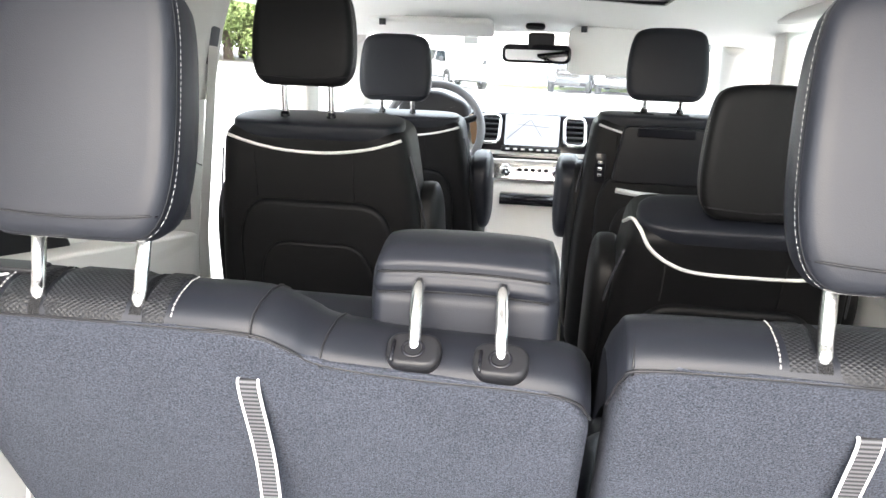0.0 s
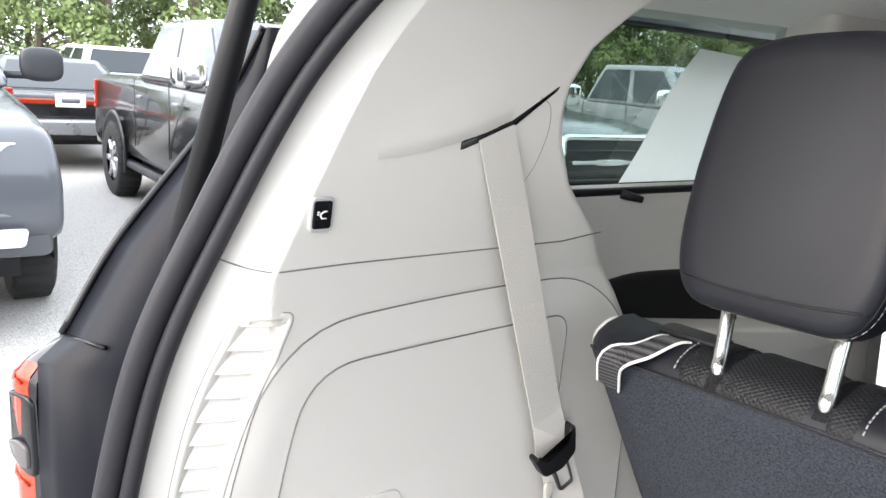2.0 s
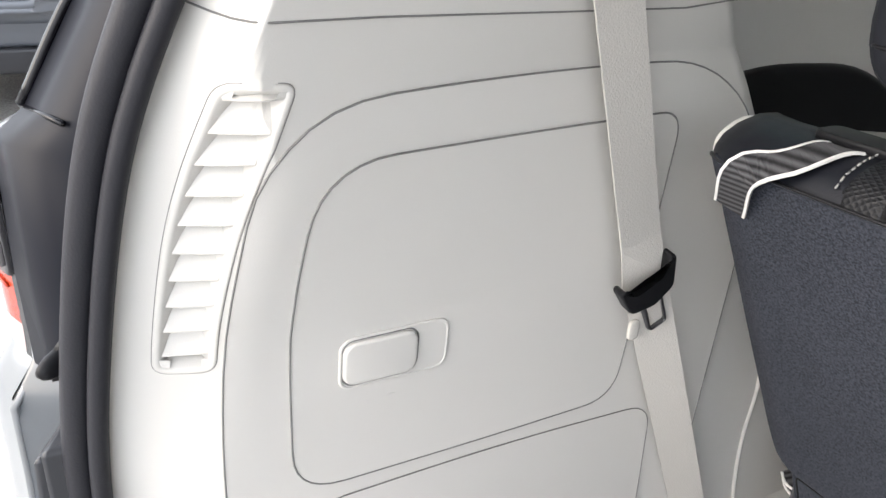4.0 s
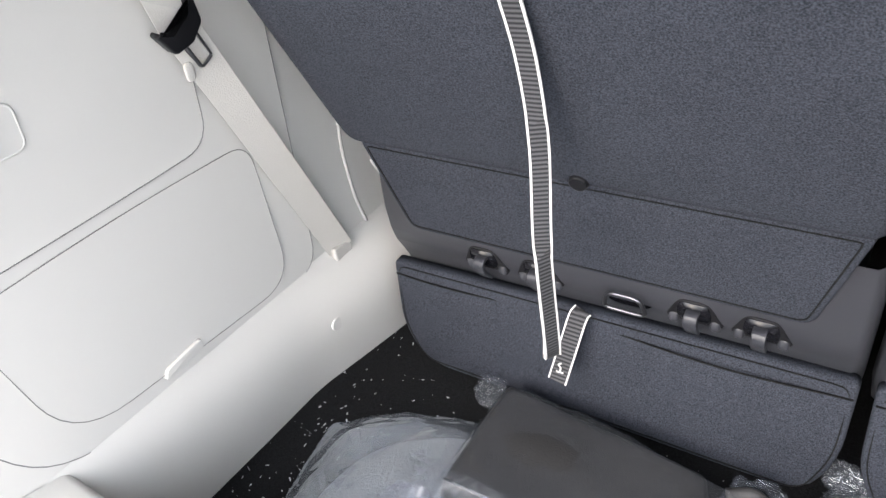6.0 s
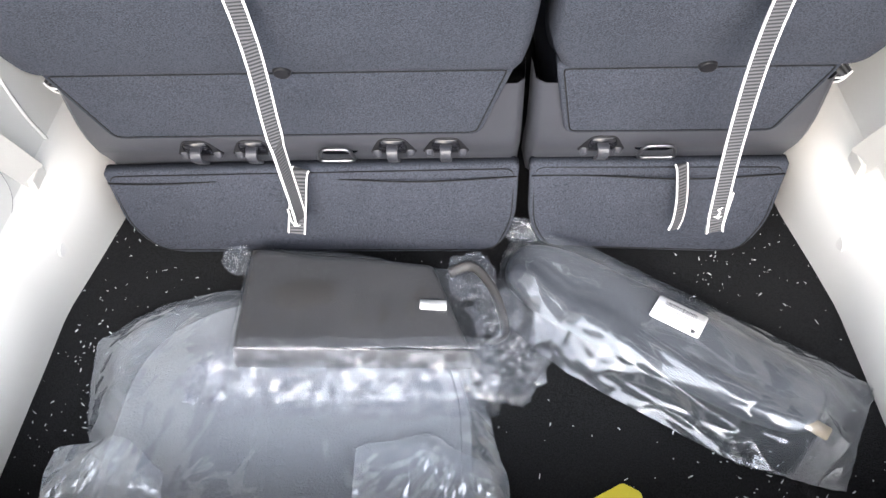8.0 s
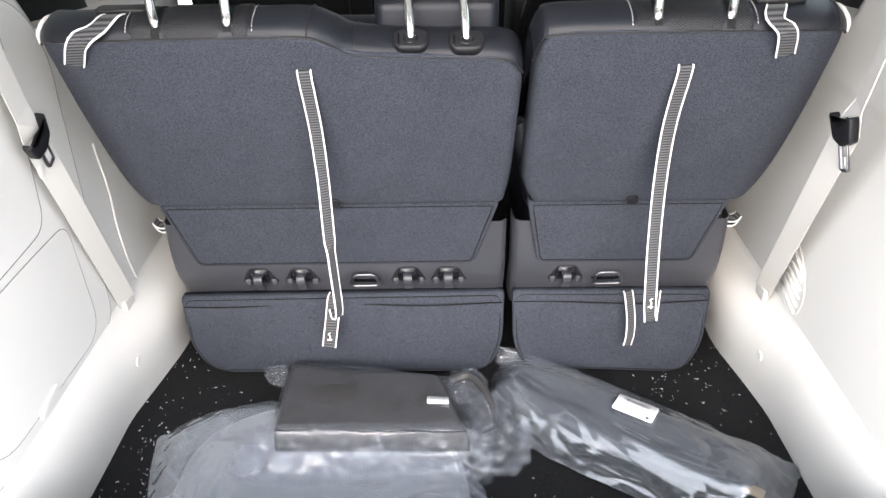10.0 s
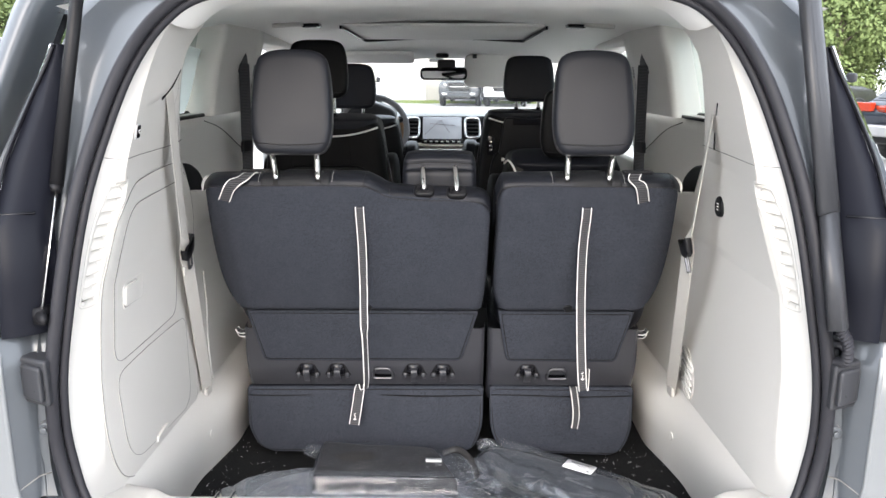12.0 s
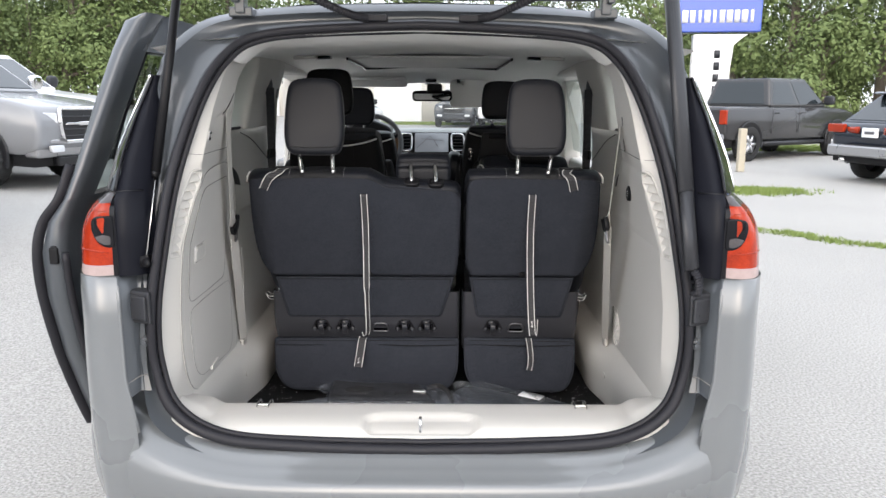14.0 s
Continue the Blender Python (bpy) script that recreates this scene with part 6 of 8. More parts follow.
for a, b in (((-0.09, 1.15), (0.0, 1.23)), ((0.0, 1.23), (0.05, 1.16)), ((-0.06, 1.21), (0.08, 1.2))):
    pa, pb = scr_m(*a, -0.0005), scr_m(*b, -0.0005)
    cyl(bm, pa, pb, 0.0015, seg=5)
part("map_line", bm, INK, screen)
for s in (-1, 1):
    bm = bmesh.new()
    tube(bm, [scr_m(0.008 + s * 0.165 + p[0], 1.185 + p[1], -0.004) for p in rounded([(-0.04, 0.055), (0.04, 0.055), (0.045 if s > 0 else 0.035, -0.05), (-0.035 if s > 0 else -0.045, -0.05)], 0.025, 5)], 0.007, 8, loop=True)
    v = part("dash_vent", bm, CHROME, dash, "silver-ringed dash vent")
    for k in range(5):
        bm = bmesh.new()
        box(bm, 0.008 + s * 0.165, 2.895 + (1.145 + k * 0.02 - 1.0) * 0.25, 1.145 + k * 0.02, 0.07, 0.02, 0.006)
        part("vent_blade", bm, GREY_PLASTIC, v)
bm = bmesh.new()
slab(rounded([(-0.14, 0.99), (0.17, 0.99), (0.19, 1.075), (-0.16, 1.075)], 0.03), lambda u, v, w: Vector((u, 2.895 + (v - 1.0) * 0.25 + w, v)), 0.03, bm, 0.01)
cl = part("climate_panel", bm, STEEL, dash, "satin climate panel")
for kx, r in ((-0.085, 0.024), (0.115, 0.022)):
    bm = bmesh.new()
    cyl(bm, (kx, 2.91, 1.035), (kx, 2.865, 1.035), r, r * 0.9, 22)
    part("dial", bm, CHROME, cl)
bm = bmesh.new()
for k in range(5):
    box(bm, -0.03 + k * 0.026, 2.895, 1.035, 0.018, 0.012, 0.012)
part("climate_key", bm, BLACK_PLASTIC, cl, bevel=0.002)
bm = bmesh.new()
slab(rrect(0.34, 0.36, 0.03, 4, 0.015, 0.80), lambda u, v, w: Vector((u, 2.90 - (1.0 - v) * 0.25 + w, v)), 0.1, bm, 0.02)
part("lower_console", bm, CREAM, dash)
bm = bmesh.new()
box(bm, 0.015, 2.86, 0.925, 0.23, 0.06, 0.04)
part("cubby", bm, GLOSS_BLACK, dash)
bm = bmesh.new()
slab(rounded([(-0.23, 1.12), (-0.19, 1.13), (-0.2, 1.235), (-0.25, 1.24)], 0.012), lambda u, v, w: Vector((u, 2.90 + (v - 1.0) * 0.25 + w, v)), 0.04, bm, 0.006)
part("wood_trim", bm, material("dark_wood", (0.16, 0.09, 0.045), 0.3, grain=0.1, scale=90, vary=0.4, coat=0.6), dash)
bm = bmesh.new()
slab(rounded([(-0.58, 1.12), (-0.25, 1.12), (-0.25, 1.28), (-0.38, 1.33), (-0.52, 1.31)], 0.04), lambda u, v, w: Vector((u, 2.95 + w, v)), 0.2, bm, 0.02)
part("gauge_hood", bm, BLACK_PLASTIC, dash)
console = thing("centre_console", "cream floor console with a pale open tray", "console")
bm = bmesh.new()
box(bm, 0.02, 2.55, 0.58, 0.24, 0.55, 0.34)
part("console_body", bm, CREAM, console, bevel=0.03)
bm = bmesh.new()
slab(rrect(0.2, 0.3, 0.02, 4, 0.02, 2.53), lambda u, v, w: Vector((u, v, 0.757 - w)), 0.02, bm, 0.004)
part("console_tray", bm, material("pale_tray", (0.45, 0.5, 0.55), 0.3), console)
wheel = thing("steering_wheel", "grey leather steering wheel with three spokes", "steering wheel")
wm = pose(-0.385, 2.78, 1.22, 68, 0, 0)
bm = bmesh.new()
tube(bm, [wm @ Vector((0.185 * math.cos(a), 0.185 * math.sin(a), 0)) for a in np.linspace(0, 2 * math.pi, 41)[:-1]], 0.016, 10, loop=True)
part("rim", bm, material("grey_wheel_leather", (0.12, 0.12, 0.125), 0.45, grain=0.2, scale=300), wheel)
bm = bmesh.new()
pillow(bm, 0.16, 0.06, 0.13, wm)
for a in (20, 160, 270):
    cyl(bm, wm @ Vector((0, 0, 0)), wm @ Vector((0.18 * math.cos(radians(a)), 0.18 * math.sin(radians(a)), 0)), 0.018, 0.012, 10)
part("hub", bm, BLACK_PLASTIC, wheel)

# roof lining
bm = bmesh.new()
rows = []
def lining_z(x, y):
    crown = float(np.interp(y, [0.28, 0.45, 0.9, 1.5, 2.1, 2.5, 2.75], [1.688, 1.672, 1.678, 1.685, 1.66, 1.62, 1.575]))
    return crown - 0.03 * (abs(x) / 0.74) ** 4 + 0.012 * math.cos(min(1, abs(x) / 0.3) * math.pi / 2)
for y in np.linspace(0.30, 2.72, 40):
    rows.append([(x, y, lining_z(x, y)) for x in np.linspace(-0.80, 0.80, 45)])
loft(bm, rows)
lining = part("roof_lining", bm, CREAM_DULL, van, "cream roof lining")
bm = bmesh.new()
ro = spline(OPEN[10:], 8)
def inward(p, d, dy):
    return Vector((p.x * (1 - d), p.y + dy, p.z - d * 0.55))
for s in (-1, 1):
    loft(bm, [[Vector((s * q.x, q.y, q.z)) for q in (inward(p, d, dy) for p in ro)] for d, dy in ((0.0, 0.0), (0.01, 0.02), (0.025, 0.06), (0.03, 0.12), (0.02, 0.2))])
# same plastic as the side trim; its extra brightness is in the colour
part("header_trim", bm, CREAM_LIT, van, "cream tailgate header trim")
# sunroof shade with its dark edge, roof vents, lamp
bm = bmesh.new()
slab(rounded([(-0.36, 1.42), (0.36, 1.42), (0.335, 2.02), (-0.335, 2.02)], 0.03), lambda u, v, w: Vector((u, v, lining_z(u, v) - 0.008 + w)), 0.01, bm)
shade = part("sunroof_shade", bm, CREAM_DULL, van, "pale sunroof shade")
bm = bmesh.new()
for a, b in (((-0.335, 2.02), (0.335, 2.02)), ((-0.36, 1.42), (-0.335, 2.02)), ((0.36, 1.42), (0.335, 2.02))):
    n = 12
    ribbon(bm, [(a[0] + (b[0] - a[0]) * k / n, a[1] + (b[1] - a[1]) * k / n, lining_z(a[0] + (b[0] - a[0]) * k / n, a[1] + (b[1] - a[1]) * k / n) - 0.012) for k in range(n + 1)], 0.035 if a[1] == b[1] else 0.008, (0, 1, 0) if a[1] == b[1] else (1, 0, 0), 0.012)
part("sunroof_edge", bm, GLOSS_BLACK, shade, "black sunroof edge", smooth=False)
for s in (-1, 1):
    bm = bmesh.new()
    slab(rrect(0.10, 0.055, 0.02, 5, s * 0.52, 1.30), lambda u, v, w: Vector((u, v, lining_z(u, v) - 0.012 + w)), 0.012, bm, 0.004)
    rv = part("roof_vent", bm, CREAM, van, "roof vent beside a black lamp")
    bm = bmesh.new()
    slab(rrect(0.06, 0.07, 0.008, 5, s * 0.45, 1.36), lambda u, v, w: Vector((u, v, lining_z(u, v) - 0.014 + w)), 0.012, bm, 0.003)
    part("roof_lamp", bm, GLOSS_BLACK, rv)

# mirror, visors, overhead console
mir = thing("rear_view_mirror", "black framed interior mirror under the overhead console", "mirror")
bm = bmesh.new()
slab(rrect(0.235, 0.062, 0.022, 6, -0.005, 1.515), lambda u, v, w: Vector((u, 2.55 - 0.28 * u + w, v)), 0.03, bm, 0.006)
part("mirror_case", bm, GLOSS_BLACK, mir)
bm = bmesh.new()
slab(rrect(0.212, 0.044, 0.016, 6, -0.005, 1.515), lambda u, v, w: Vector((u, 2.5485 - 0.28 * u + w + (v - 1.515) * 0.12, v)), 0.002, bm)
part("mirror_glass", bm, material("mirror_silver", (0.9, 0.9, 0.9), 0.02, metal=1.0, vary=0.0, rough_vary=0.0), mir, smooth=False)
bm = bmesh.new()
box(bm, 0.01, 2.60, 1.555, 0.09, 0.09, 0.06)
box(bm, -0.01, 2.50, 1.602, 0.065, 0.06, 0.02)
part("overhead_console", bm, BLACK_PLASTIC, mir, bevel=0.01)
for x, m_ in ((-0.36, None), (0.30, pose(0, 0, 0))):
    vz = thing("sun_visor", "cream sun visor " + ("folded up" if x < 0 else "swung down by the windscreen"), "sun visor")
    bm = bmesh.new()
    if x < 0:
        slab(rrect(0.42, 0.15, 0.03, 5, x, 2.52), lambda u, v, w: Vector((u, v, 1.60 - (v - 2.45) * 0.25 + w)), 0.02, bm, 0.006)
    else:
        slab(rrect(0.40, 0.16, 0.03, 5, x, 1.53), lambda u, v, w: Vector((u, 2.58 - (v - 1.6) * 0.2 + w, v)), 0.02, bm, 0.006)
    part("visor_board", bm, CREAM_DULL, vz)
    bm = bmesh.new()
    box(bm, x - 0.15, 2.56 if x > 0 else 2.43, 1.60, 0.02, 0.015, 0.02)
    part("visor_clip", bm, GREY_PLASTIC, vz)

# cabin side walls: quarter panel with window opening, armrest, C pillar, door side
def wx(z):
    return float(np.interp(z, [0.4, 0.9, 1.15, 1.3, 1.4, 1.55, 1.66], [0.74, 0.76, 0.765, 0.765, 0.755, 0.725, 0.69]))


for s in (-1, 1):
    for z0, z1, y0, y1, nm in ((1.225, 1.385, 0.50, 1.62, "window_sill_trim"), (1.38, 1.70, 1.09, 1.60, "pillar_trim"), (0.40, 1.02, 1.0, 1.62, "lower_trim"), (1.02, 1.225, 0.95, 1.62, "lower_trim")):
        bm = bmesh.new()
        rows = []
        for z in np.linspace(z0, z1, 5):
            if nm == "pillar_trim":
                lead = [Vector((s * (wx(z) + 0.09), y0 + 0.045, z)), Vector((s * (wx(z) + 0.02), y0 + 0.02, z)), Vector((s * (wx(z) - 0.012), y0 + 0.006, z)), Vector((s * (wx(z) - 0.026), y0 + 0.012, z))]
                rows.append(lead + [Vector((s * (wx(z) - 0.03), y, z)) for y in np.linspace(y0 + 0.03, y1, 6)] + [Vector((s * (wx(z) + 0.10), y1 + 0.012, z))])
            else:
                rows.append([Vector((s * wx(z), y, z)) for y in np.linspace(y0, y1, 6)] + [Vector((s * (wx(z) + 0.10), y1 + 0.012, z))])
        if nm == "window_sill_trim":
            rows.append([Vector((s * (wx(z1) + 0.09), y, z1 + 0.004)) for y in np.linspace(y0, y1, 6)] + [Vector((s * (wx(z1) + 0.10), y1 + 0.012, z1))])
        loft(bm, rows)
        part(nm, bm, CREAM, van)
    bm = bmesh.new()
    loft(bm, [[Vector((s * wx(z), y, z)) for y in np.linspace(0.4, 1.62, 6)] for z in (1.678, 1.70, 1.73)])
    part("window_header", bm, CREAM_DULL, van)
    # window frame and tinted pane
    bm = bmesh.new()
    fr = rounded([(0.54, 1.384), (1.18, 1.384), (1.24, 1.672), (0.60, 1.684)], [0.03, 0.05, 0.06, 0.06], 5)
    tube(bm, [Vector((s * (wx(p[1]) + 0.062), p[0], p[1])) for p in fr], 0.011, 8, loop=True)
    wf = part("quarter_window", bm, BLACK_PLASTIC, van, "tinted quarter window in a black frame")
    bm = bmesh.new()
    bm.faces.new([bm.verts.new((s * (wx(p[1]) + 0.07), p[0], p[1])) for p in fr])
    pane = part("window_pane", bm, TINTED, wf, smooth=False)
    pane.visible_shadow = False
    bm = bmesh.new()
    tube(bm, [Vector((s * (wx(1.38) + 0.002), y, 1.383)) for y in np.linspace(0.55, 1.1, 6)], 0.006, 6)
    cyl(bm, (s * wx(1.38), 0.74, 1.38), (s * (wx(1.38) - 0.02), 0.765, 1.372), 0.007, 0.005, 10)
    part("window_latch", bm, BLACK_PLASTIC, wf)
    # dark padded armrest with a cup recess
    bm = bmesh.new()
    slab(rounded([(0.60, 0.96), (1.08, 1.0), (1.06, 1.19), (0.95, 1.25), (0.75, 1.26), (0.62, 1.215)], [0.04, 0.04, 0.06, 0.06, 0.08, 0.08], 5), lambda u, v, w: Vector((s * (wx(v) - 0.012 + w), u, v)), 0.03, bm, 0.01)
    part("armrest_panel", bm, BLACK_PLASTIC, van, "black armrest panel")
    # joint across the C pillar, second-row belt with its guide
    bm = bmesh.new()
    tube(bm, spline([(s * (wx(1.36) - 0.001), 1.10, 1.365), (s * (wx(1.33) - 0.001), 1.3, 1.325), (s * (wx(1.25) - 0.001), 1.6, 1.22)], 6), 0.0018, 6)
    part("trim_joint", bm, GAP, van)
    sb = thing("seat_belt", "grey second-row seat belt on its pillar guide", "seat belt", "second-row belts")
    bm = bmesh.new()
    ribbon(bm, [(s * (wx(1.5) - 0.03), 1.56, 1.50), (s * (wx(1.1) - 0.03), 1.53, 1.05), (s * (wx(0.6) - 0.02), 1.5, 0.6)], 0.046, (0, 1, 0))
    part("webbing", bm, WEB_CREAM, sb, smooth=False)
    bm = bmesh.new()
    slab(rrect(0.06, 0.12, 0.025, 5, 1.56, 1.50), lambda u, v, w: Vector((s * (wx(v) - 0.03 + w), u, v)), 0.03, bm, 0.006)
    part("belt_guide", bm, GREY_PLASTIC, sb)
    # front pillars and sills round the door openings
    bm = bmesh.new()
    box(bm, s * 0.79, 2.42, 1.05, 0.10, 0.14, 1.3)
    box(bm, s * 0.80, 2.1, 0.45, 0.16, 1.3, 0.1)
    box(bm, s * 0.74, 2.1, 1.66, 0.14, 1.3, 0.08)
    cyl(bm, (s * 0.68, 2.72, 1.58), (s * 0.82, 3.55, 1.18), 0.05, 0.06, 12)
    part("body_pillar", bm, CREAM, van, bevel=0.02)
bm = bmesh.new()
box(bm, 0.83, 2.0, 0.80, 0.1, 0.75, 0.75)
part("door_trim", bm, CREAM, van, bevel=0.02)
for s in (-1, 1):
    bm = bmesh.new()
    box(bm, s * 0.83, 2.95, 0.80, 0.1, 0.9, 0.75)
    part("door_trim", bm, CREAM, van, bevel=0.02)
bm = bmesh.new()
bm.faces.new([bm.verts.new(p) for p in ((0.80, 1.64, 1.22), (0.80, 2.35, 1.22), (0.74, 2.35, 1.6), (0.74, 1.64, 1.6))])
gp = part("door_glass", bm, TINTED, van, smooth=False)
gp.visible_shadow = False
bm = bmesh.new()
bm.faces.new([bm.verts.new(p) for p in ((-0.70, 2.74, 1.59), (0.70, 2.74, 1.59), (0.82, 3.6, 1.19), (-0.82, 3.6, 1.19))])
ws = part("windscreen", bm, CLEAR, van, smooth=False)
ws.visible_shadow = False
# paper sheet inside the left quarter window
sheet = thing("paper_sheet", "white paper sheet taped inside the quarter window", "paper")
bm = bmesh.new()
rows = []
for k in range(12):
    t = k / 11
    z = 1.390 + 0.205 * t
    rows.append([Vector((-(wx(z) + 0.048 - 0.003 * math.sin(7 * t)), 0.785 + 0.105 * t + 0.27 * u, z - 0.012 * u * t)) for u in np.linspace(0, 1, 8)])
loft(bm, rows)
part("sheet", bm, SHEET, sheet)


# ---- wrapped things on the cargo floor ----
def crumple(p, amount, scale):
    """Folds of creased film: flat facets that meet in sharp straight creases, at two sizes."""
    q = Vector(p) * scale
    q += Vector((noise.noise(q * 0.7), noise.noise(q * 0.7 + Vector((5, 1, 2))), 0)) * 0.5
    d = noise.voronoi(q)[0]
    e = noise.voronoi(q * 2.6 + Vector((3.1, 7.7, 1.3)))[0]
    return amount * (min(0.7, d[1] - d[0]) + 0.36 * min(0.7, e[1] - e[0]) + 0.35 * noise.noise(q * 0.5))


def spread(outline, step):
    """The outline with a point every step."""
    out = []
    for a, b in zip(outline, outline[1:] + outline[:1]):
        a, b = Vector(a), Vector(b)
        n = max(1, round((b - a).length / step))
        out += [a.lerp(b, k / n) for k in range(n)]
    return out


def draped(outline, height, seed, amount=0.010, scale=9.0, rings=120, base=0.386, along=(1.0, 0.0), stretch=1.0, hem=0.25):
    """A film drawn over things on the floor: outline in plan, height(x, y) above base, creased, with a ragged hem that lies down."""
    bm = bmesh.new()
    c = sum((Vector(p) for p in outline), Vector((0, 0))) / len(outline)
    rows = []
    for k in range(rings + 1):
        t = max(0.008, k / rings)
        row = []
        for i, p in enumerate(outline):
            rag = 1 + (0.014 * noise.noise(Vector((i * 0.11, seed, 0))) + 0.010 * noise.noise(Vector((i * 0.45, seed, 5)))) * t ** 4
            q = c + (Vector(p) - c) * t * rag
            f = ((q.x * along[0] + q.y * along[1]) / stretch + seed, q.y * along[0] - q.x * along[1], seed)
            fold = crumple(f, amount, scale)
            z = height(q.x, q.y) + fold * (0.55 + 0.7 * t * t)
            lie = max(0.0, (t - 1 + hem) / hem)
            row.append(Vector((q.x, q.y, base + max(0.003, z * (1 - 0.75 * lie * lie)))))
        rows.append(row)
    return loft(bm, rows, True, True)


# grey floor mats in a large clear bag
mats = thing("bagged_floor_mats", "grey carpet floor mats in a clear plastic bag", "floor mats")
for k, (dx, dy, dz) in enumerate(((0.0, 0.0, 0.0), (0.010, -0.008, 0.010), (-0.006, 0.006, 0.020))):
    bm = slab(rounded([(-0.52 + dx, 0.215 + dy), (0.035 + dx, 0.215 + dy), (0.030 + dx, 0.44 + dy), (-0.03 + dx, 0.60 + dy), (-0.36 + dx, 0.615 + dy), (-0.50 + dx, 0.525 + dy)], [0.04, 0.04, 0.06, 0.06, 0.06, 0.09]), lambda u, v, w: Vector((u, v, 0.398 + dz + 0.004 * math.sin(u * 9) - w)), 0.009, None, 0.003)
    m_ = part("floor_mat", bm, FABRIC_GREY, mats)
bm = bmesh.new()
tube(bm, [(-0.205, y, 0.4195 + 0.004 * math.sin(-0.205 * 9)) for y in np.linspace(0.22, 0.44, 6)], 0.0014, 5)
part("mat_seam", bm, CARPET, m_)
A = spread(rounded([(-0.555, 0.215), (0.10, 0.215), (0.095, 0.31), (0.074, 0.40), (0.045, 0.475), (-0.02, 0.62), (-0.30, 0.655), (-0.395, 0.668), (-0.505, 0.632), (-0.560, 0.592), (-0.608, 0.556), (-0.588, 0.45), (-0.563, 0.35)], 0.012, 2), 0.0065)
def mats_h(x, y):
    inside = soft_step(x, -0.60, -0.53) * soft_step(y, 0.68, 0.60) * soft_step(x, 0.09, 0.04)
    return 0.012 + 0.026 * inside + 0.012 * soft_step(x, -0.46, -0.60) * soft_step(y, 0.30, 0.45)
part("bag_film", draped(A, mats_h, 2.0, 0.013, 11.0, 140, along=(0.80, 0.6), stretch=1.5), BAG_A, mats, "milky creased plastic bag")
# the torn mouth of the bag stands up in two milky flaps
for x0, x1, y0, lift in ((-0.575, -0.385, 0.292, 0.050), (-0.13, 0.085, 0.300, 0.036)):
    bm = bmesh.new()
    rows = []
    for k in range(15):
        t = k / 14
        row = []
        for u in np.linspace(0, 1, 34):
            x = x0 + (x1 - x0) * u + 0.02 * t * math.sin(u * 5)
            hem = 0.075 * (0.30 + 0.70 * (1 - abs(2 * u - 0.7) ** 1.5 * 0.6) + 0.30 * noise.noise(Vector((x * 18, 4, 0))))
            row.append(Vector((x, y0 - 0.09 + (0.07 + hem) * t, 0.418 + lift * math.sin(t * 2.3) + crumple((x, y0 + hem * t, 3.0), 0.020, 16.0))))
        rows.append(row)
    loft(bm, rows)
    part("bag_mouth", bm, BAG_M, mats, "milky bunched bag mouth", smooth=False)

# black pouch in its own thin bag
pouch = thing("bagged_pouch", "black nylon pouch in a crinkled clear bag", "pouch")
P0, P1, P2, P3 = (-0.352, 0.703), (-0.352, 0.500), (0.050, 0.494), (-0.014, 0.660)
def pouch_at(u, v):
    return Vector(P1).lerp(Vector(P2), u).lerp(Vector(P0).lerp(Vector(P3), u), v)
bm = bmesh.new()
rows = []
SECTION = [(-0.055, 0.000), (-0.075, 0.012), (-0.070, 0.028), (-0.040, 0.040), (0.0, 0.0455)] + [(k / 20, 0.046 + 0.004 * math.sin(math.pi * k / 20)) for k in range(1, 20)] + [(1.0, 0.043), (1.03, 0.034), (1.03, 0.012), (1.0, 0.0)]
for u in np.linspace(0, 1, 41):
    e = min(1.0, math.sqrt(max(0.0, 1 - max(0.0, 1 - min(u, 1 - u) / 0.045) ** 2)))
    row = []
    for v, h in SECTION:
        q = pouch_at(0.03 + 0.94 * u + (0.03 * (2 * u - 1) * e), v)
        dent = 0.0045 * noise.noise(Vector((q.x * 9, q.y * 14, 1))) + 0.002 * noise.noise(Vector((q.x * 30, q.y * 22, 4)))
        row.append(Vector((q.x, q.y, 0.420 + (h + dent * (h > 0.02)) * (0.35 + 0.65 * e))))
    rows.append(row)
loft(bm, rows, False, True)
part("pouch_body", bm, POUCH, pouch, "black padded pouch")
bm = bmesh.new()
tube(bm, [Vector((pouch_at(u, -0.002).x, pouch_at(u, -0.002).y, 0.4655 + 0.001 * math.sin(u * 20))) for u in np.linspace(0.03, 0.97, 24)], 0.0022, 6)
part("pouch_welt", bm, GLOSS_BLACK, pouch)
bm = bmesh.new()
tube(bm, spline([(0.005, 0.655, 0.452), (0.045, 0.662, 0.460), (0.080, 0.615, 0.457), (0.098, 0.545, 0.44), (0.07, 0.52, 0.438)], 8), 0.009, 10, flat=0.45)
part("pouch_handle", bm, POUCH, pouch)
bm = bmesh.new()
slab(rrect(0.044, 0.019, 0.002, 2, 0.0, 0.0), lambda u, v, w: Vector((-0.020 + u, 0.574 + v - u * 0.1, 0.4745 + u * 0.03 - w)), 0.0015, bm)
part("pouch_tag", bm, LABEL, pouch, "small white tag")
B = spread(rounded([(-0.335, 0.425), (-0.18, 0.412), (0.06, 0.425), (0.095, 0.47), (0.085, 0.55), (0.05, 0.66), (-0.02, 0.675), (-0.17, 0.708), (-0.345, 0.722), (-0.372, 0.70), (-0.374, 0.56), (-0.372, 0.47)], 0.015, 2), 0.005)
def pouch_h(x, y):
    v = (y - 0.497) / 0.20
    top = soft_step(v, -0.16, 0.02) * soft_step(x, 0.085, 0.045) * soft_step(x, -0.378, -0.350)
    return 0.036 + 0.048 * top
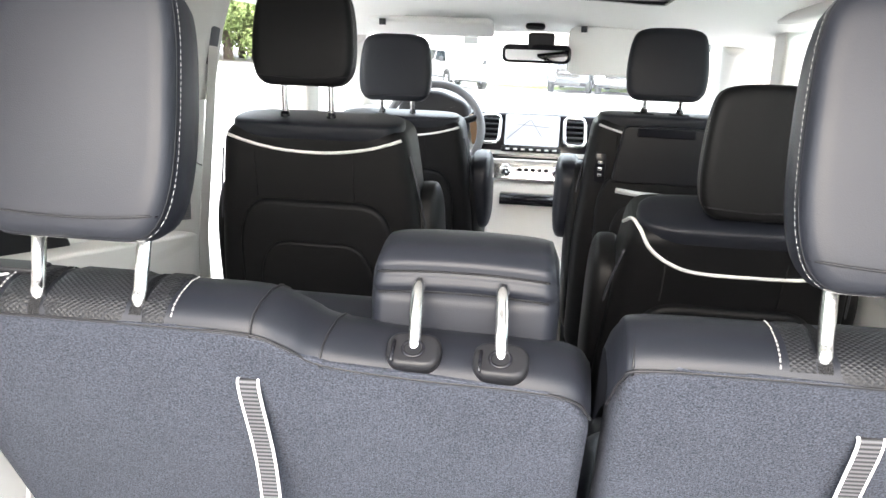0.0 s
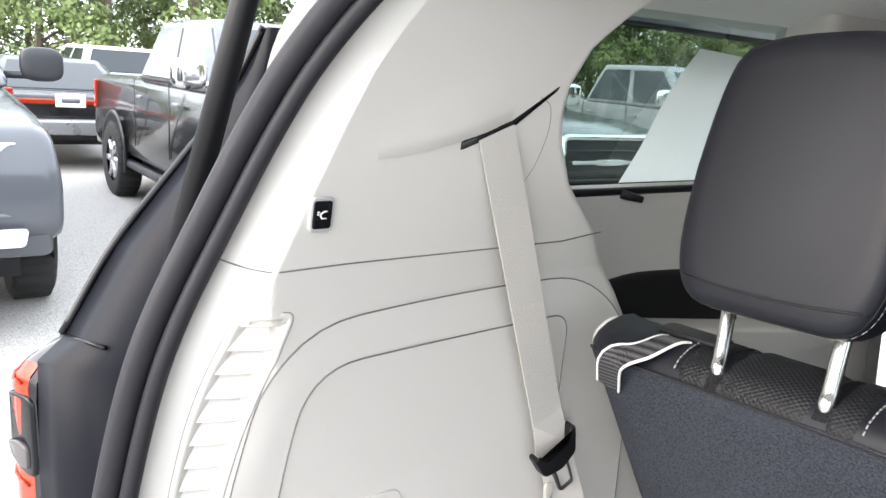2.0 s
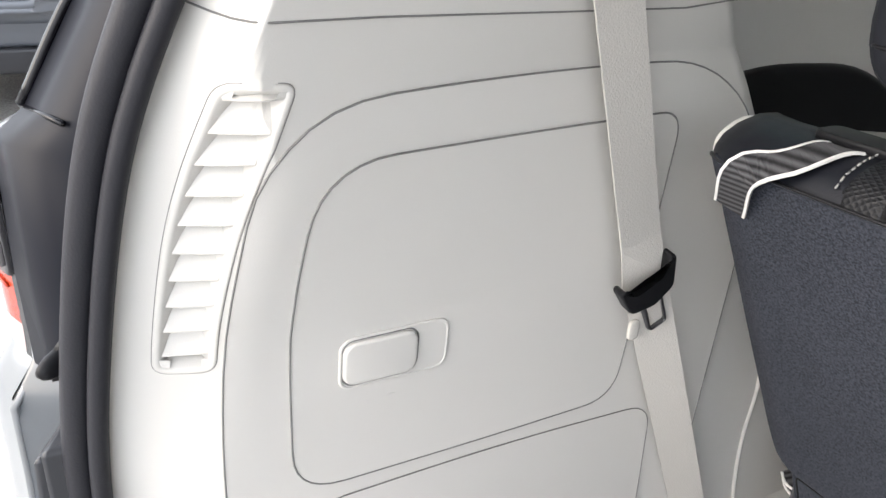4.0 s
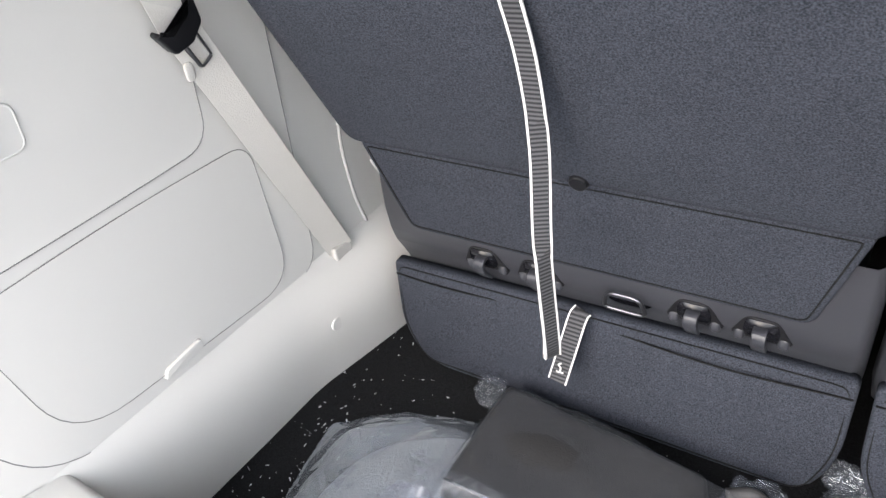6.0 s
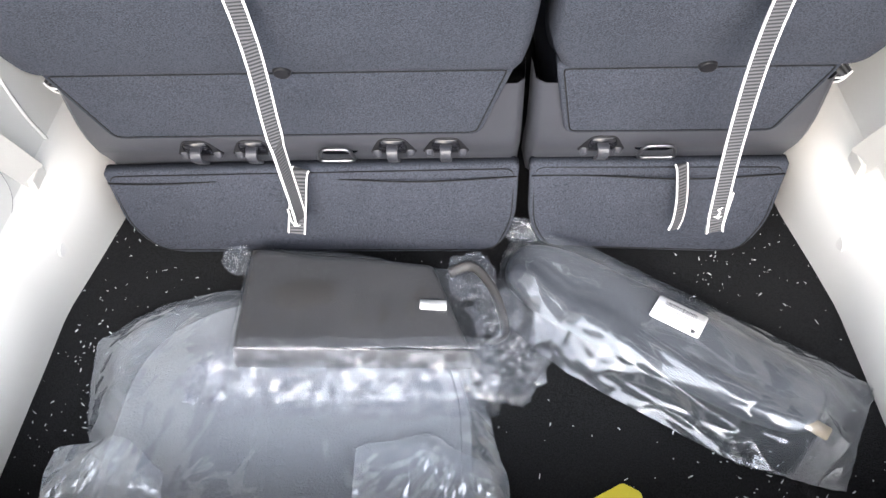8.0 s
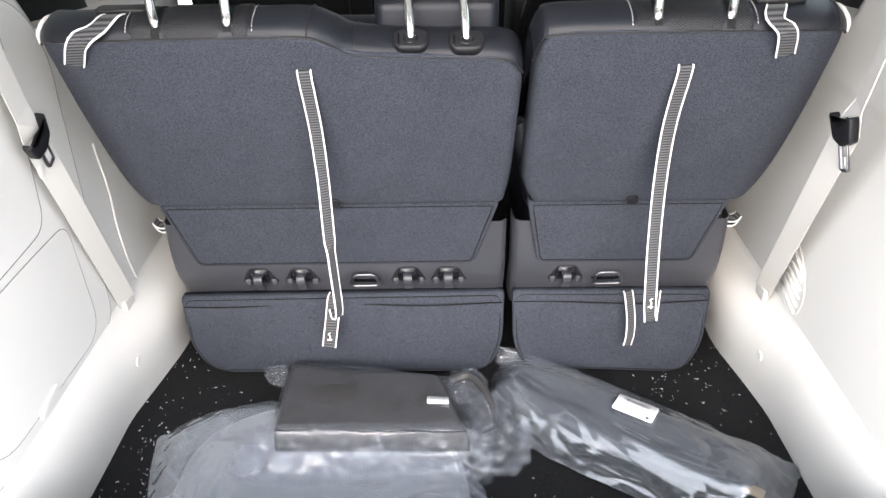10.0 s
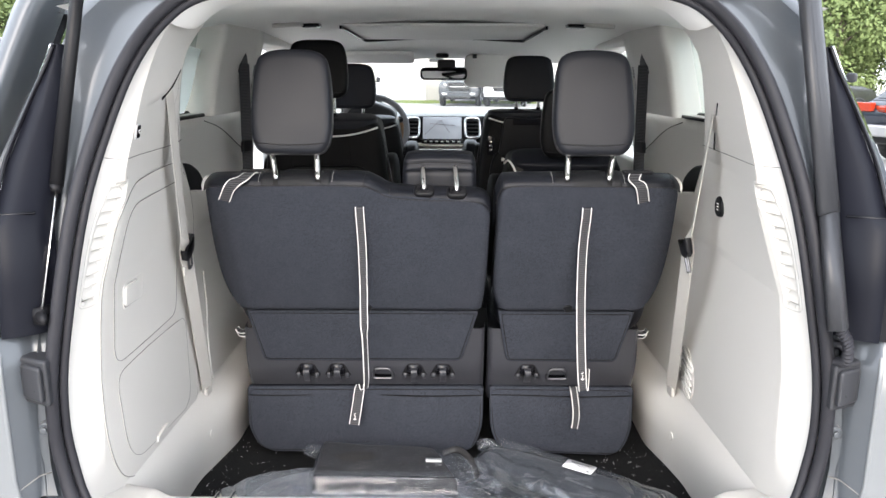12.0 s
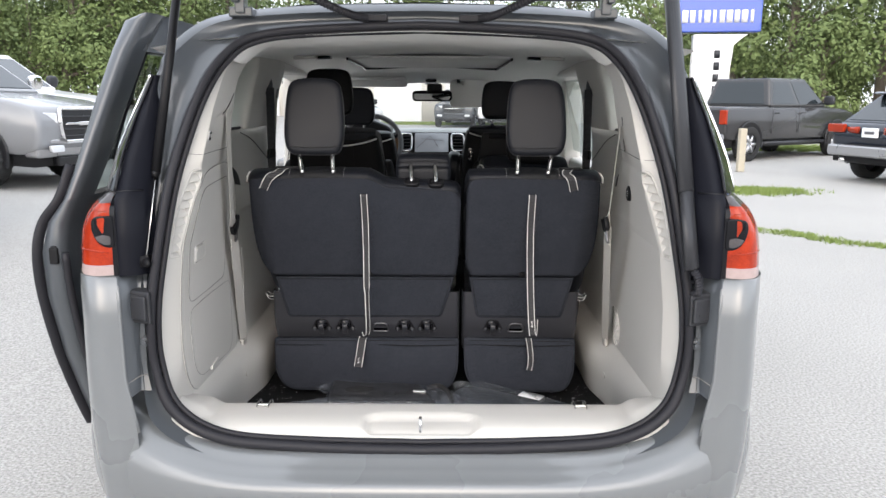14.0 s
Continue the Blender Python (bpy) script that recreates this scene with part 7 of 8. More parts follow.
part("bag_film", draped(B, pouch_h, 5.0, 0.0050, 26.0, 110, hem=0.18), BAG_B, pouch, "thin crinkled clear bag")
# crinkled skirt of film over the pouch's front edge
bm = bmesh.new()
rows = []
SHAKE = random.Random(8)
for k in range(10):
    t = k / 9
    row = []
    for x in np.linspace(-0.375, 0.085, 44):
        x += SHAKE.uniform(-0.003, 0.003)
        y = 0.512 + SHAKE.uniform(-0.003, 0.003) - 0.115 * t + 0.006 * noise.noise(Vector((x * 25, t * 3, 2)))
        z = float(np.interp(t, [0, 0.25, 0.55, 0.8, 1.0], [0.471, 0.466, 0.444, 0.428, 0.424]))
        row.append(Vector((x, y, z + crumple((x, y, 8.0), 0.013 * math.sin(math.pi * min(1, 0.15 + t)), 15.0) + SHAKE.uniform(0, 0.0022))))
    rows.append(row)
loft(bm, rows)
bmesh.ops.triangulate(bm, faces=bm.faces[:])
part("bag_skirt", bm, SHARD, pouch, "bright crinkled film edge", smooth=False)
for cx, cy, r, flat in ((0.108, 0.478, 0.046, 0.7), (-0.385, 0.455, 0.030, 0.5), (0.085, 0.585, 0.036, 0.6), (0.045, 0.662, 0.036, 0.5), (-0.378, 0.702, 0.022, 0.6)):
    bm = bmesh.new()
    bmesh.ops.create_icosphere(bm, subdivisions=4, radius=r)
    for v in bm.verts:
        d = v.co.normalized()
        k = 1 + 0.55 * crumple(d * r * 1.6 + Vector((cx, cy, 0)), 1.0, 30.0) + 0.3 * noise.noise(d * 2.2 + Vector((cx * 50, cy * 50, 0)))
        v.co = Vector((d.x * r, d.y * r * 1.1, d.z * r * flat)) * k + Vector((cx, cy, 0.434))
        v.co.z = max(0.402, v.co.z)
    part("bag_knot", bm, SHARD, pouch, "bunched clear film", smooth=False)

# long dark part in a clear bag with a white label
pack = thing("bagged_long_part", "long dark part in a clear bag with a white label", "package")
ax = Vector((0.53, -0.345)).normalized()
pm = Matrix(((ax.x, -ax.y, 0, 0.350), (ax.y, ax.x, 0, 0.560), (0, 0, 1, 0.412), (0, 0, 0, 1)))
bm = bmesh.new()
pillow(bm, 0.56, 0.05, 0.14, pm, nu=24, power=5)
part("long_part", bm, material("dark_blue_grey_part", (0.024, 0.027, 0.034), 0.45, grain=0.2, scale=120, vary=0.3, patch=6), pack)
C = spread(rounded([(0.140, 0.800), (0.175, 0.785), (0.240, 0.772), (0.375, 0.678), (0.48, 0.612), (0.61, 0.528), (0.645, 0.505), (0.692, 0.462), (0.640, 0.375), (0.595, 0.290), (0.45, 0.333), (0.325, 0.412), (0.195, 0.495), (0.105, 0.585), (0.086, 0.665), (0.10, 0.735)], 0.012, 2), 0.006)
def pack_h(x, y):
    u, v = (x - 0.350) * ax.x + (y - 0.560) * ax.y, -(x - 0.350) * ax.y + (y - 0.560) * ax.x
    ends = soft_step(u, -0.36, -0.27) * soft_step(u, 0.36, 0.25)
    ridge = soft_step(v, -0.13, -0.04) * soft_step(v, 0.125, 0.05)
    return 0.010 + 0.052 * ends * ridge + 0.006 * math.sin(u * 9 + v * 30) * ends
part("bag_film", draped(C, pack_h, 11.0, 0.023, 11.0, 130, along=(ax.x, ax.y), stretch=2.2), BAG_C, pack, "clear creased plastic bag")
bm = bmesh.new()
bmesh.ops.create_icosphere(bm, subdivisions=5, radius=0.030)
for v in bm.verts:
    d = v.co.normalized()
    k = 1 + 0.6 * crumple(d * 0.05 + Vector((3, 1, 0)), 1.0, 30.0)
    v.co = Vector((d.x * 0.034, d.y * 0.020, d.z * 0.016)) * k + Vector((0.146, 0.782, 0.412))
part("bag_knot", bm, BAG_C, pack)
bm = bmesh.new()
lm = Matrix.Translation((0.378, 0.553, 0.468)) @ pose(0, 0, 0, 0, 0, -33)
slab(rrect(0.084, 0.046, 0.004, 3), lambda u, v, w: lm @ Vector((u, v, -w)), 0.002, bm)
lb = part("label", bm, LABEL, pack, "white label with unreadable print")
rng = random.Random(2)
bm = bmesh.new()
u = -0.028
while u < 0.026:
    w = rng.choice((0.0006, 0.001, 0.0016))
    box(bm, u, 0.013, 0.0004, w, 0.008, 0.0004, lm)
    u += w + rng.choice((0.0008, 0.0014))
for k in range(4):
    box(bm, 0.004 + 0.004 * k, 0.003 - k * 0.005, 0.0004, 0.030 - 0.003 * k, 0.0011, 0.0004, lm)
box(bm, 0.030, -0.016, 0.0004, 0.007, 0.007, 0.0004, lm)
part("label_bars", bm, INK, lb)
bm = bmesh.new()
tm = Matrix.Translation((0.566, 0.378, 0.425)) @ pose(0, 0, 0, 0, 0, -38)
slab(rrect(0.034, 0.024, 0.003, 3), lambda u, v, w: tm @ Vector((u, v, -w)), 0.002, bm)
part("tan_tape", bm, material("tan_tape", (0.36, 0.29, 0.19), 0.6), pack)
tag = thing("yellow_card", "small yellow card lying on the cargo carpet", "card")
bm = bmesh.new()
slab(rounded([(-0.055, -0.03), (0.05, -0.03), (0.045, 0.02), (0.02, 0.035), (-0.05, 0.0)], 0.005), lambda u, v, w: Vector((0.245 + u, 0.268 + v, 0.40 + 0.05 * u - w)), 0.006, bm, 0.001)
part("card", bm, material("yellow_card_stock", (0.75, 0.62, 0.05), 0.6), tag)


# ---- outside ----
ground = tagged(new("ground"), "pale worn asphalt car park", "car park", kind="structure")
ASPHALT = material("pale_asphalt", (0.345, 0.335, 0.316), 0.9, spec=0.2, grain=0.7, scale=75, vary=0.45, patch=0.6, detail=6, distance=0.012, speckle=True)
bm = bmesh.new()
def ground_z(x):
    """The car park climbs gently on the driver's side of the minivan."""
    d = max(0.0, -x - 1.6)
    return 0.055 * (d * d / 3.0 if d < 1.5 else d - 0.75) if d < 22 else 0.055 * 21.25


loft(bm, [[(x, y, ground_z(x)) for x in (-400, -60, -23.6, -23.0, -16, -10, -6, -4, -3.1, -2.6, -2.1, -1.6, 0, 20, 60, 400)] for y in (-400, -40, -10, 10, 40, 100, 500)])
part("asphalt", bm, ASPHALT, ground, smooth=False)

GREEN_A = material("leaf_green", (0.075, 0.105, 0.038), 0.6, spec=0.15, vary=0.5, patch=0.35, scale=3, tint=(0.17, 0.22, 0.085))
GREEN_B = material("dark_leaf_green", (0.055, 0.08, 0.035), 0.6, spec=0.2, vary=0.5, patch=0.35, scale=3, tint=(0.12, 0.16, 0.065))
BARK = material("bark", (0.12, 0.10, 0.08), 0.9, grain=0.8, scale=20, vary=0.3)
GRASS = material("grass", (0.12, 0.18, 0.04), 0.8, vary=0.4, patch=2, tint=(0.22, 0.28, 0.08))
TYRE = material("tyre_rubber", (0.02, 0.02, 0.02), 0.8, grain=0.5, scale=40)
ALLOY = material("alloy_rim", (0.6, 0.6, 0.62), 0.3, metal=0.9)
CAR_GLASS = material("dark_car_glass", (0.02, 0.026, 0.03), 0.06, vary=0.2, patch=1.5, coat=0.2)
GRILLE = material("dark_grille", (0.015, 0.015, 0.017), 0.4)
LIGHT_GREY_TRIM = material("satin_bumper", (0.35, 0.35, 0.36), 0.3, metal=0.6)


def paint(name, colour):
    return material(name, colour, 0.25, spec=0.3, vary=0.06, patch=1.2, coat=0.5, rough_vary=0.05)


def wheel_part(parent, x, y, r, side):
    bm = bmesh.new()
    prof = [(0.60, -0.11), (0.92, -0.125), (1.0, -0.10), (1.0, 0.10), (0.92, 0.125), (0.60, 0.11)]
    rows = []
    for k in range(113):
        a = 2 * math.pi * k / 112
        lug = 1.025 if k % 4 < 2 else 0.995
        rows.append([Vector((x + r * q * (lug if q == 1.0 else 1.0) * math.cos(a), y + w, r + r * q * (lug if q == 1.0 else 1.0) * math.sin(a))) for q, w in prof])
    loft(bm, rows)
    w = part("wheel", bm, TYRE, parent, "black tyre on an alloy rim")
    bm = bmesh.new()
    cyl(bm, (x, y + side * 0.03, r), (x, y + side * 0.085, r), r * 0.62, r * 0.60, 24)
    for k in range(6):
        a = 2 * math.pi * k / 6
        box(bm, 0, 0, 0, r * 0.5, 0.05, r * 0.14, Matrix.Translation((x, y + side * 0.09, r)) @ pose(0, 0, 0, 0, math.degrees(a), 0) @ Matrix.Translation((r * 0.3, 0, 0)))
    part("rim", bm, ALLOY, w)


def vehicle(name, label, category, x, y, heading, coat, body, cab, width, wheels, r, front="truck", trim=None):
    """A parked vehicle. body: side outline (along, up); cab: base and roof spans; it stands at x, y and looks along heading (degrees from +x)."""
    v = thing(name, label, category, "parked vehicles")
    tilt = math.degrees(math.atan(0.055)) if -22 < x < -3 else 0.0
    v.matrix_world = pose(x, y, ground_z(x), 0, tilt, 0) @ pose(0, 0, 0, 0, 0, heading)
    half = width / 2
    bm = bmesh.new()
    out = rounded(body, 0.10, 4)
    rows = []
    for t, k in ((-1, 0.90), (-0.965, 0.965), (-0.9, 1.0), (0.9, 1.0), (0.965, 0.965), (1, 0.90)):
        cx = sum(p.x for p in out) / len(out)
        rows.append([Vector((cx + (p.x - cx) * (0.985 if abs(t) == 1 else 1), t * half * (1 - 0.055 * ((p.y - 0.80) / 0.5) ** 2), 0.7 + (p.y - 0.7) * k)) for p in out])
    loft(bm, rows, True, True)
    part("body", bm, coat, v)
    (b0, b1, zb), (r0, r1, zr), rw = cab
    bm = bmesh.new()
    q = [[(b0, -half * 0.95, zb), (b1, -half * 0.95, zb), (b1, half * 0.95, zb), (b0, half * 0.95, zb)], [(r0, -half * rw, zr), (r1, -half * rw, zr), (r1, half * rw, zr), (r0, half * rw, zr)]]
    loft(bm, q, True, True)
    part("cab", bm, coat, v, bevel=0.07, segs=3)
    def quad(pts, nm, off):
        bm = bmesh.new()
        c = sum((Vector(p) for p in pts), Vector()) / 4
        n = (Vector(pts[1]) - Vector(pts[0])).cross(Vector(pts[3]) - Vector(pts[0])).normalized()
        if n.dot(c - Vector(((b0 + b1) / 2, 0, (zb + zr) / 2 - 0.2))) < 0:
            n = -n
        inner = [Vector(p) + n * off for p in pts]
        loft(bm, [[p - n * 0.03 for p in inner], inner], True, True)
        part(nm, bm, CAR_GLASS, v, smooth=False, bevel=0.02)
    def lerp(a, b, t):
        return a + (b - a) * t
    z0, z1 = lerp(zb, zr, 0.10), lerp(zb, zr, 0.88)
    def yy(z):
        return lerp(half * 0.95, half * rw, (z - zb) / (zr - zb))
    def xf(z):
        return lerp(b1, r1, (z - zb) / (zr - zb))
    def xr(z):
        return lerp(b0, r0, (z - zb) / (zr - zb))
    quad([(xf(z0), -yy(z0) * 0.88, z0), (xf(z0), yy(z0) * 0.88, z0), (xf(z1), yy(z1) * 0.86, z1), (xf(z1), -yy(z1) * 0.86, z1)], "windscreen", 0.012)
    quad([(xr(z0), -yy(z0) * 0.85, z0), (xr(z0), yy(z0) * 0.85, z0), (xr(z1), yy(z1) * 0.82, z1), (xr(z1), -yy(z1) * 0.82, z1)], "rear_window", 0.012)
    for s in (-1, 1):
        a0, a1, c0, c1 = xr(z0) + 0.12, xf(z0) - 0.16, xr(z1) + 0.12, xf(z1) - 0.10
        for f0, f1 in ((0.0, 0.46), (0.52, 1.0)):
            quad([(lerp(a0, a1, f0), s * yy(z0), z0), (lerp(a0, a1, f1), s * yy(z0), z0), (lerp(c0, c1, f1), s * yy(z1), z1), (lerp(c0, c1, f0), s * yy(z1), z1)], "side_window", 0.010)
            bm = bmesh.new()
            box(bm, lerp(a0, a1, f0) + 0.14, s * half * 1.0, zb - 0.14, 0.16, 0.03, 0.035)
            part("door_handle", bm, LIGHT_GREY_TRIM if trim else coat, v, bevel=0.01)
            bm = bmesh.new()
            box(bm, lerp(a0, a1, f0) - 0.05, s * half * 0.998, (zb + 0.5) / 2 + 0.1, 0.012, 0.008, zb - 0.62)
            part("door_gap", bm, GRILLE, v)
        bm = bmesh.new()
        pillow(bm, 0.12, 0.24, 0.28 if front == "truck" else 0.2, Matrix.Translation((xf(z0) - 0.22, s * (half + 0.16), z0 + 0.10)))
        box(bm, xf(z0) - 0.22, s * (half + 0.02), z0 + 0.02, 0.05, 0.2, 0.05)
        mir_ = part("wing_mirror", bm, CHROME if trim == "chrome" else GREY_PLASTIC, v, "wing mirror")
        for wx_ in wheels:
            bm = bmesh.new()
            arc = np.linspace(-0.25, math.pi + 0.25, 25)
            loft(bm, [[Vector((wx_ + r * q * math.cos(a), s * (half + o), r + 0.03 + r * q * math.sin(a))) for a in arc] for q, o in ((0.2, 0.004), (1.14, 0.004), (1.16, 0.016), (1.24, 0.016), (1.26, 0.0))])
            part("wheel_arch", bm, GRILLE, v)
            wheel_part(v, wx_, s * (half - 0.085), r, s)
    x1 = max(p[0] for p in body)
    x0 = min(p[0] for p in body)
    if front == "truck":
        bm = bmesh.new()
        slab(rounded([(-0.48, 0.72), (0.48, 0.72), (0.56, 0.95), (0.52, 1.14), (-0.52, 1.14), (-0.56, 0.95)], 0.06), lambda u, vv, w: Vector((x1 + 0.012 - w - max(0, vv - 1.0) * 0.25, u, vv)), 0.05, bm, 0.01)
        g = part("grille", bm, GRILLE, v, "dark grille in a bright frame")
        bm = bmesh.new()
        tube(bm, [Vector((x1 + 0.015 - max(0, p[1] - 1.0) * 0.25, p[0], p[1])) for p in rounded([(-0.5, 0.70), (0.5, 0.70), (0.58, 0.95), (0.54, 1.16), (-0.54, 1.16), (-0.58, 0.95)], 0.06, 4)], 0.03, 8, loop=True)
        part("grille_frame", bm, coat if trim != "chrome" else CHROME, g)
        for k in range(4):
            bm = bmesh.new()
            box(bm, x1 + 0.012 - max(0, 0.78 + k * 0.09 - 1.0) * 0.25, 0, 0.78 + k * 0.09, 0.02, 1.0, 0.018)
            part("grille_bar", bm, GREY_PLASTIC, g)
        bm = bmesh.new()
        box(bm, x1 + 0.02, 0, 0.95, 0.02, 0.34, 0.055)
        box(bm, x1 + 0.02, 0, 0.95, 0.015, 0.9, 0.03)
        part("grille_badge", bm, CHROME, g, "bright bar badge", bevel=0.01)
        for s in (-1, 1):
            bm = bmesh.new()
            slab(rounded([(0.58, 0.90), (0.92, 0.93), (0.94, 1.10), (0.60, 1.10)], 0.03), lambda u, vv, w: Vector((x1 - 0.01 - w - max(0, u - 0.8) * 0.8, s * u, vv)), 0.10, bm, 0.01)
            part("headlight", bm, CLEAR_LENS, v, "clear headlight")
            bm = bmesh.new()
            slab(rounded([(0.56, 0.56), (0.82, 0.56), (0.84, 0.66), (0.58, 0.66)], 0.03), lambda u, vv, w: Vector((x1 + 0.075 - w, s * u, vv)), 0.05, bm, 0.01)
            part("fog_light", bm, CLEAR_LENS, v)
        bm = bmesh.new()
        slab(rounded([(-0.97, 0.48), (0.97, 0.48), (0.97, 0.74), (0.6, 0.74), (0.5, 0.70), (-0.5, 0.70), (-0.6, 0.74), (-0.97, 0.74)], 0.05), lambda u, vv, w: Vector((x1 + 0.06 - 0.12 * abs(u) ** 3 - w, u, vv)), 0.2, bm, 0.03)
        part("front_bumper", bm, LIGHT_GREY_TRIM if trim == "chrome" else coat, v)
        bm = bmesh.new()
        slab(rrect(1.2, 0.13, 0.04, 4, 0, 0.42), lambda u, vv, w: Vector((x1 + 0.0 - w, u, vv)), 0.1, bm, 0.02)
        part("lower_valance", bm, GRILLE, v)
    for s in (-1, 1):
        bm = bmesh.new()
        h = 0.34 if front == "truck" else 0.16
        box(bm, x0 + 0.03, s * (half - 0.10), 1.08 if front == "truck" else 0.98, 0.09, 0.18 if front == "truck" else 0.40, h)
        part("tail_light", bm, RED_LENS, v, "red tail light", bevel=0.02)
    bm = bmesh.new()
    box(bm, x0 - 0.03, 0, 0.58, 0.18, width * 0.95, 0.2)
    rb = part("rear_bumper", bm, LIGHT_GREY_TRIM, v, bevel=0.04)
    bm = bmesh.new()
    box(bm, x0 - 0.012, 0, 0.92, 0.03, 0.36, 0.17)
    part("plate_panel", bm, LABEL, v, bevel=0.005)
    bm = bmesh.new()
    box(bm, x0 - 0.03, 0, 0.92, 0.012, 0.22, 0.05)
    part("plate_bar", bm, INK, v)
    for s in (-1, 1):
        bm = bmesh.new()
        cyl(bm, (wheels[0] + 0.4, s * (half - 0.05), 0.42), (wheels[1] - 0.5, s * (half - 0.05), 0.42), 0.05, seg=10)
        part("side_step", bm, GREY_PLASTIC, v)
    bm = bmesh.new()
    box(bm, (x0 + x1) / 2, 0, 0.48, (x1 - x0) * 0.92, width * 0.8, 0.3)
    part("underbody", bm, GRILLE, v)
    return v


TRUCK = [(-2.9, 0.62), (-2.92, 1.32), (-1.1, 1.34), (1.2, 1.33), (2.3, 1.26), (2.78, 1.17), (2.88, 0.95), (2.88, 0.60), (2.6, 0.50), (-2.7, 0.52)]
TRUCK_CAB = ((-1.15, 1.45, 1.31), (-0.95, 0.55, 1.93), 0.74)
SUV = [(-2.25, 0.50), (-2.32, 0.85), (-2.2, 1.10), (0.9, 1.10), (1.9, 0.98), (2.25, 0.80), (2.28, 0.50), (2.0, 0.34), (-2.0, 0.34)]
SUV_CAB = ((-2.18, 1.25, 1.07), (-1.75, 0.35, 1.66), 0.72)
SEDAN = [(-2.4, 0.55), (-2.45, 0.98), (-1.7, 1.02), (1.0, 0.98), (2.1, 0.84), (2.4, 0.66), (2.4, 0.45), (2.1, 0.30), (-2.2, 0.32)]
SEDAN_CAB = ((-1.85, 1.2, 0.98), (-1.05, 0.25, 1.43), 0.70)
GREY_P, DARK_P, SILVER_P, WHITE_P, BLUE_P, BLACK_P, GREEN_P = paint("slate_grey_paint", (0.07, 0.075, 0.085)), paint("black_metallic_paint", (0.015, 0.016, 0.018)), paint("silver_grey_paint", (0.22, 0.225, 0.235)), paint("white_paint", (0.75, 0.75, 0.75)), paint("dark_blue_paint", (0.012, 0.016, 0.026)), paint("gloss_black_paint", (0.012, 0.012, 0.013)), paint("dark_green_grey_paint", (0.022, 0.032, 0.036))
vehicle("pickup_truck", "slate grey pickup truck with big mirrors and chunky tyres", "truck", -7.5, -0.42, 0, GREY_P, TRUCK, TRUCK_CAB, 2.05, (-1.95, 1.9), 0.43, trim=None)
vehicle("pickup_truck", "black pickup truck with chrome mirrors", "truck", -7.35, 2.9, 1, DARK_P, TRUCK, TRUCK_CAB, 2.0, (-1.95, 1.9), 0.41, trim="chrome")
vehicle("pickup_truck", "dark green-grey pickup truck nosed towards the minivan", "truck", -7.6, 4.95, 0, GREEN_P, TRUCK, TRUCK_CAB, 2.0, (-1.95, 1.9), 0.41, trim="chrome")
vehicle("pickup_truck", "silver grey pickup truck with a chrome grille", "truck", -8.1, 10.0, -11, SILVER_P, TRUCK, TRUCK_CAB, 2.0, (-1.95, 1.9), 0.41, trim="chrome")
vehicle("pickup_truck", "tall white pickup truck parked behind a grey one", "truck", -9.3, 13.0, -8, WHITE_P, TRUCK, TRUCK_CAB, 2.0, (-1.95, 1.9), 0.41)
vehicle("suv", "white crossover parked far back in the row", "car", -13.5, 20.0, -15, WHITE_P, SUV, SUV_CAB, 1.95, (-1.45, 1.4), 0.36, front="car")
vehicle("suv", "white crossover behind a black sedan", "car", -19.5, 3.9, 180, WHITE_P, SUV, SUV_CAB, 1.95, (-1.45, 1.4), 0.36, front="car")
sedan = vehicle("sedan", "black sedan with a red light bar at its tail", "car", -13.6, 1.75, 180, BLACK_P, SEDAN, SEDAN_CAB, 1.9, (-1.5, 1.5), 0.35, front="car")
bm = bmesh.new()
box(bm, -2.44, 0, 0.90, 0.05, 1.66, 0.07)
part("light_bar", bm, RED_LENS, sedan, "red light bar", bevel=0.02)
vehicle("pickup_truck", "dark grey crew-cab pickup truck", "truck", 8.6, 18.8, 34, paint("dark_grey_paint", (0.033, 0.033, 0.035)), TRUCK, ((-1.15, 1.45, 1.31), (-0.98, 0.62, 2.03), 0.76), 2.05, (-1.95, 1.9), 0.42)
cross = vehicle("suv", "dark blue crossover with a roof spoiler, its tail to the minivan", "car", 10.0, 12.5, 15, BLUE_P, SUV, ((-2.20, 1.25, 1.07), (-1.45, 0.35, 1.66), 0.72), 1.9, (-1.45, 1.4), 0.36, front="car")
bm = bmesh.new()
loft(bm, [[(-1.40, y, 1.665), (-1.72, y * 0.96, 1.655), (-1.78, y * 0.94, 1.62), (-1.72, y * 0.95, 1.605), (-1.45, y, 1.60)] for y in np.linspace(-0.64, 0.64, 7)], True, True)
part("roof_spoiler", bm, BLUE_P, cross, bevel=0.012)
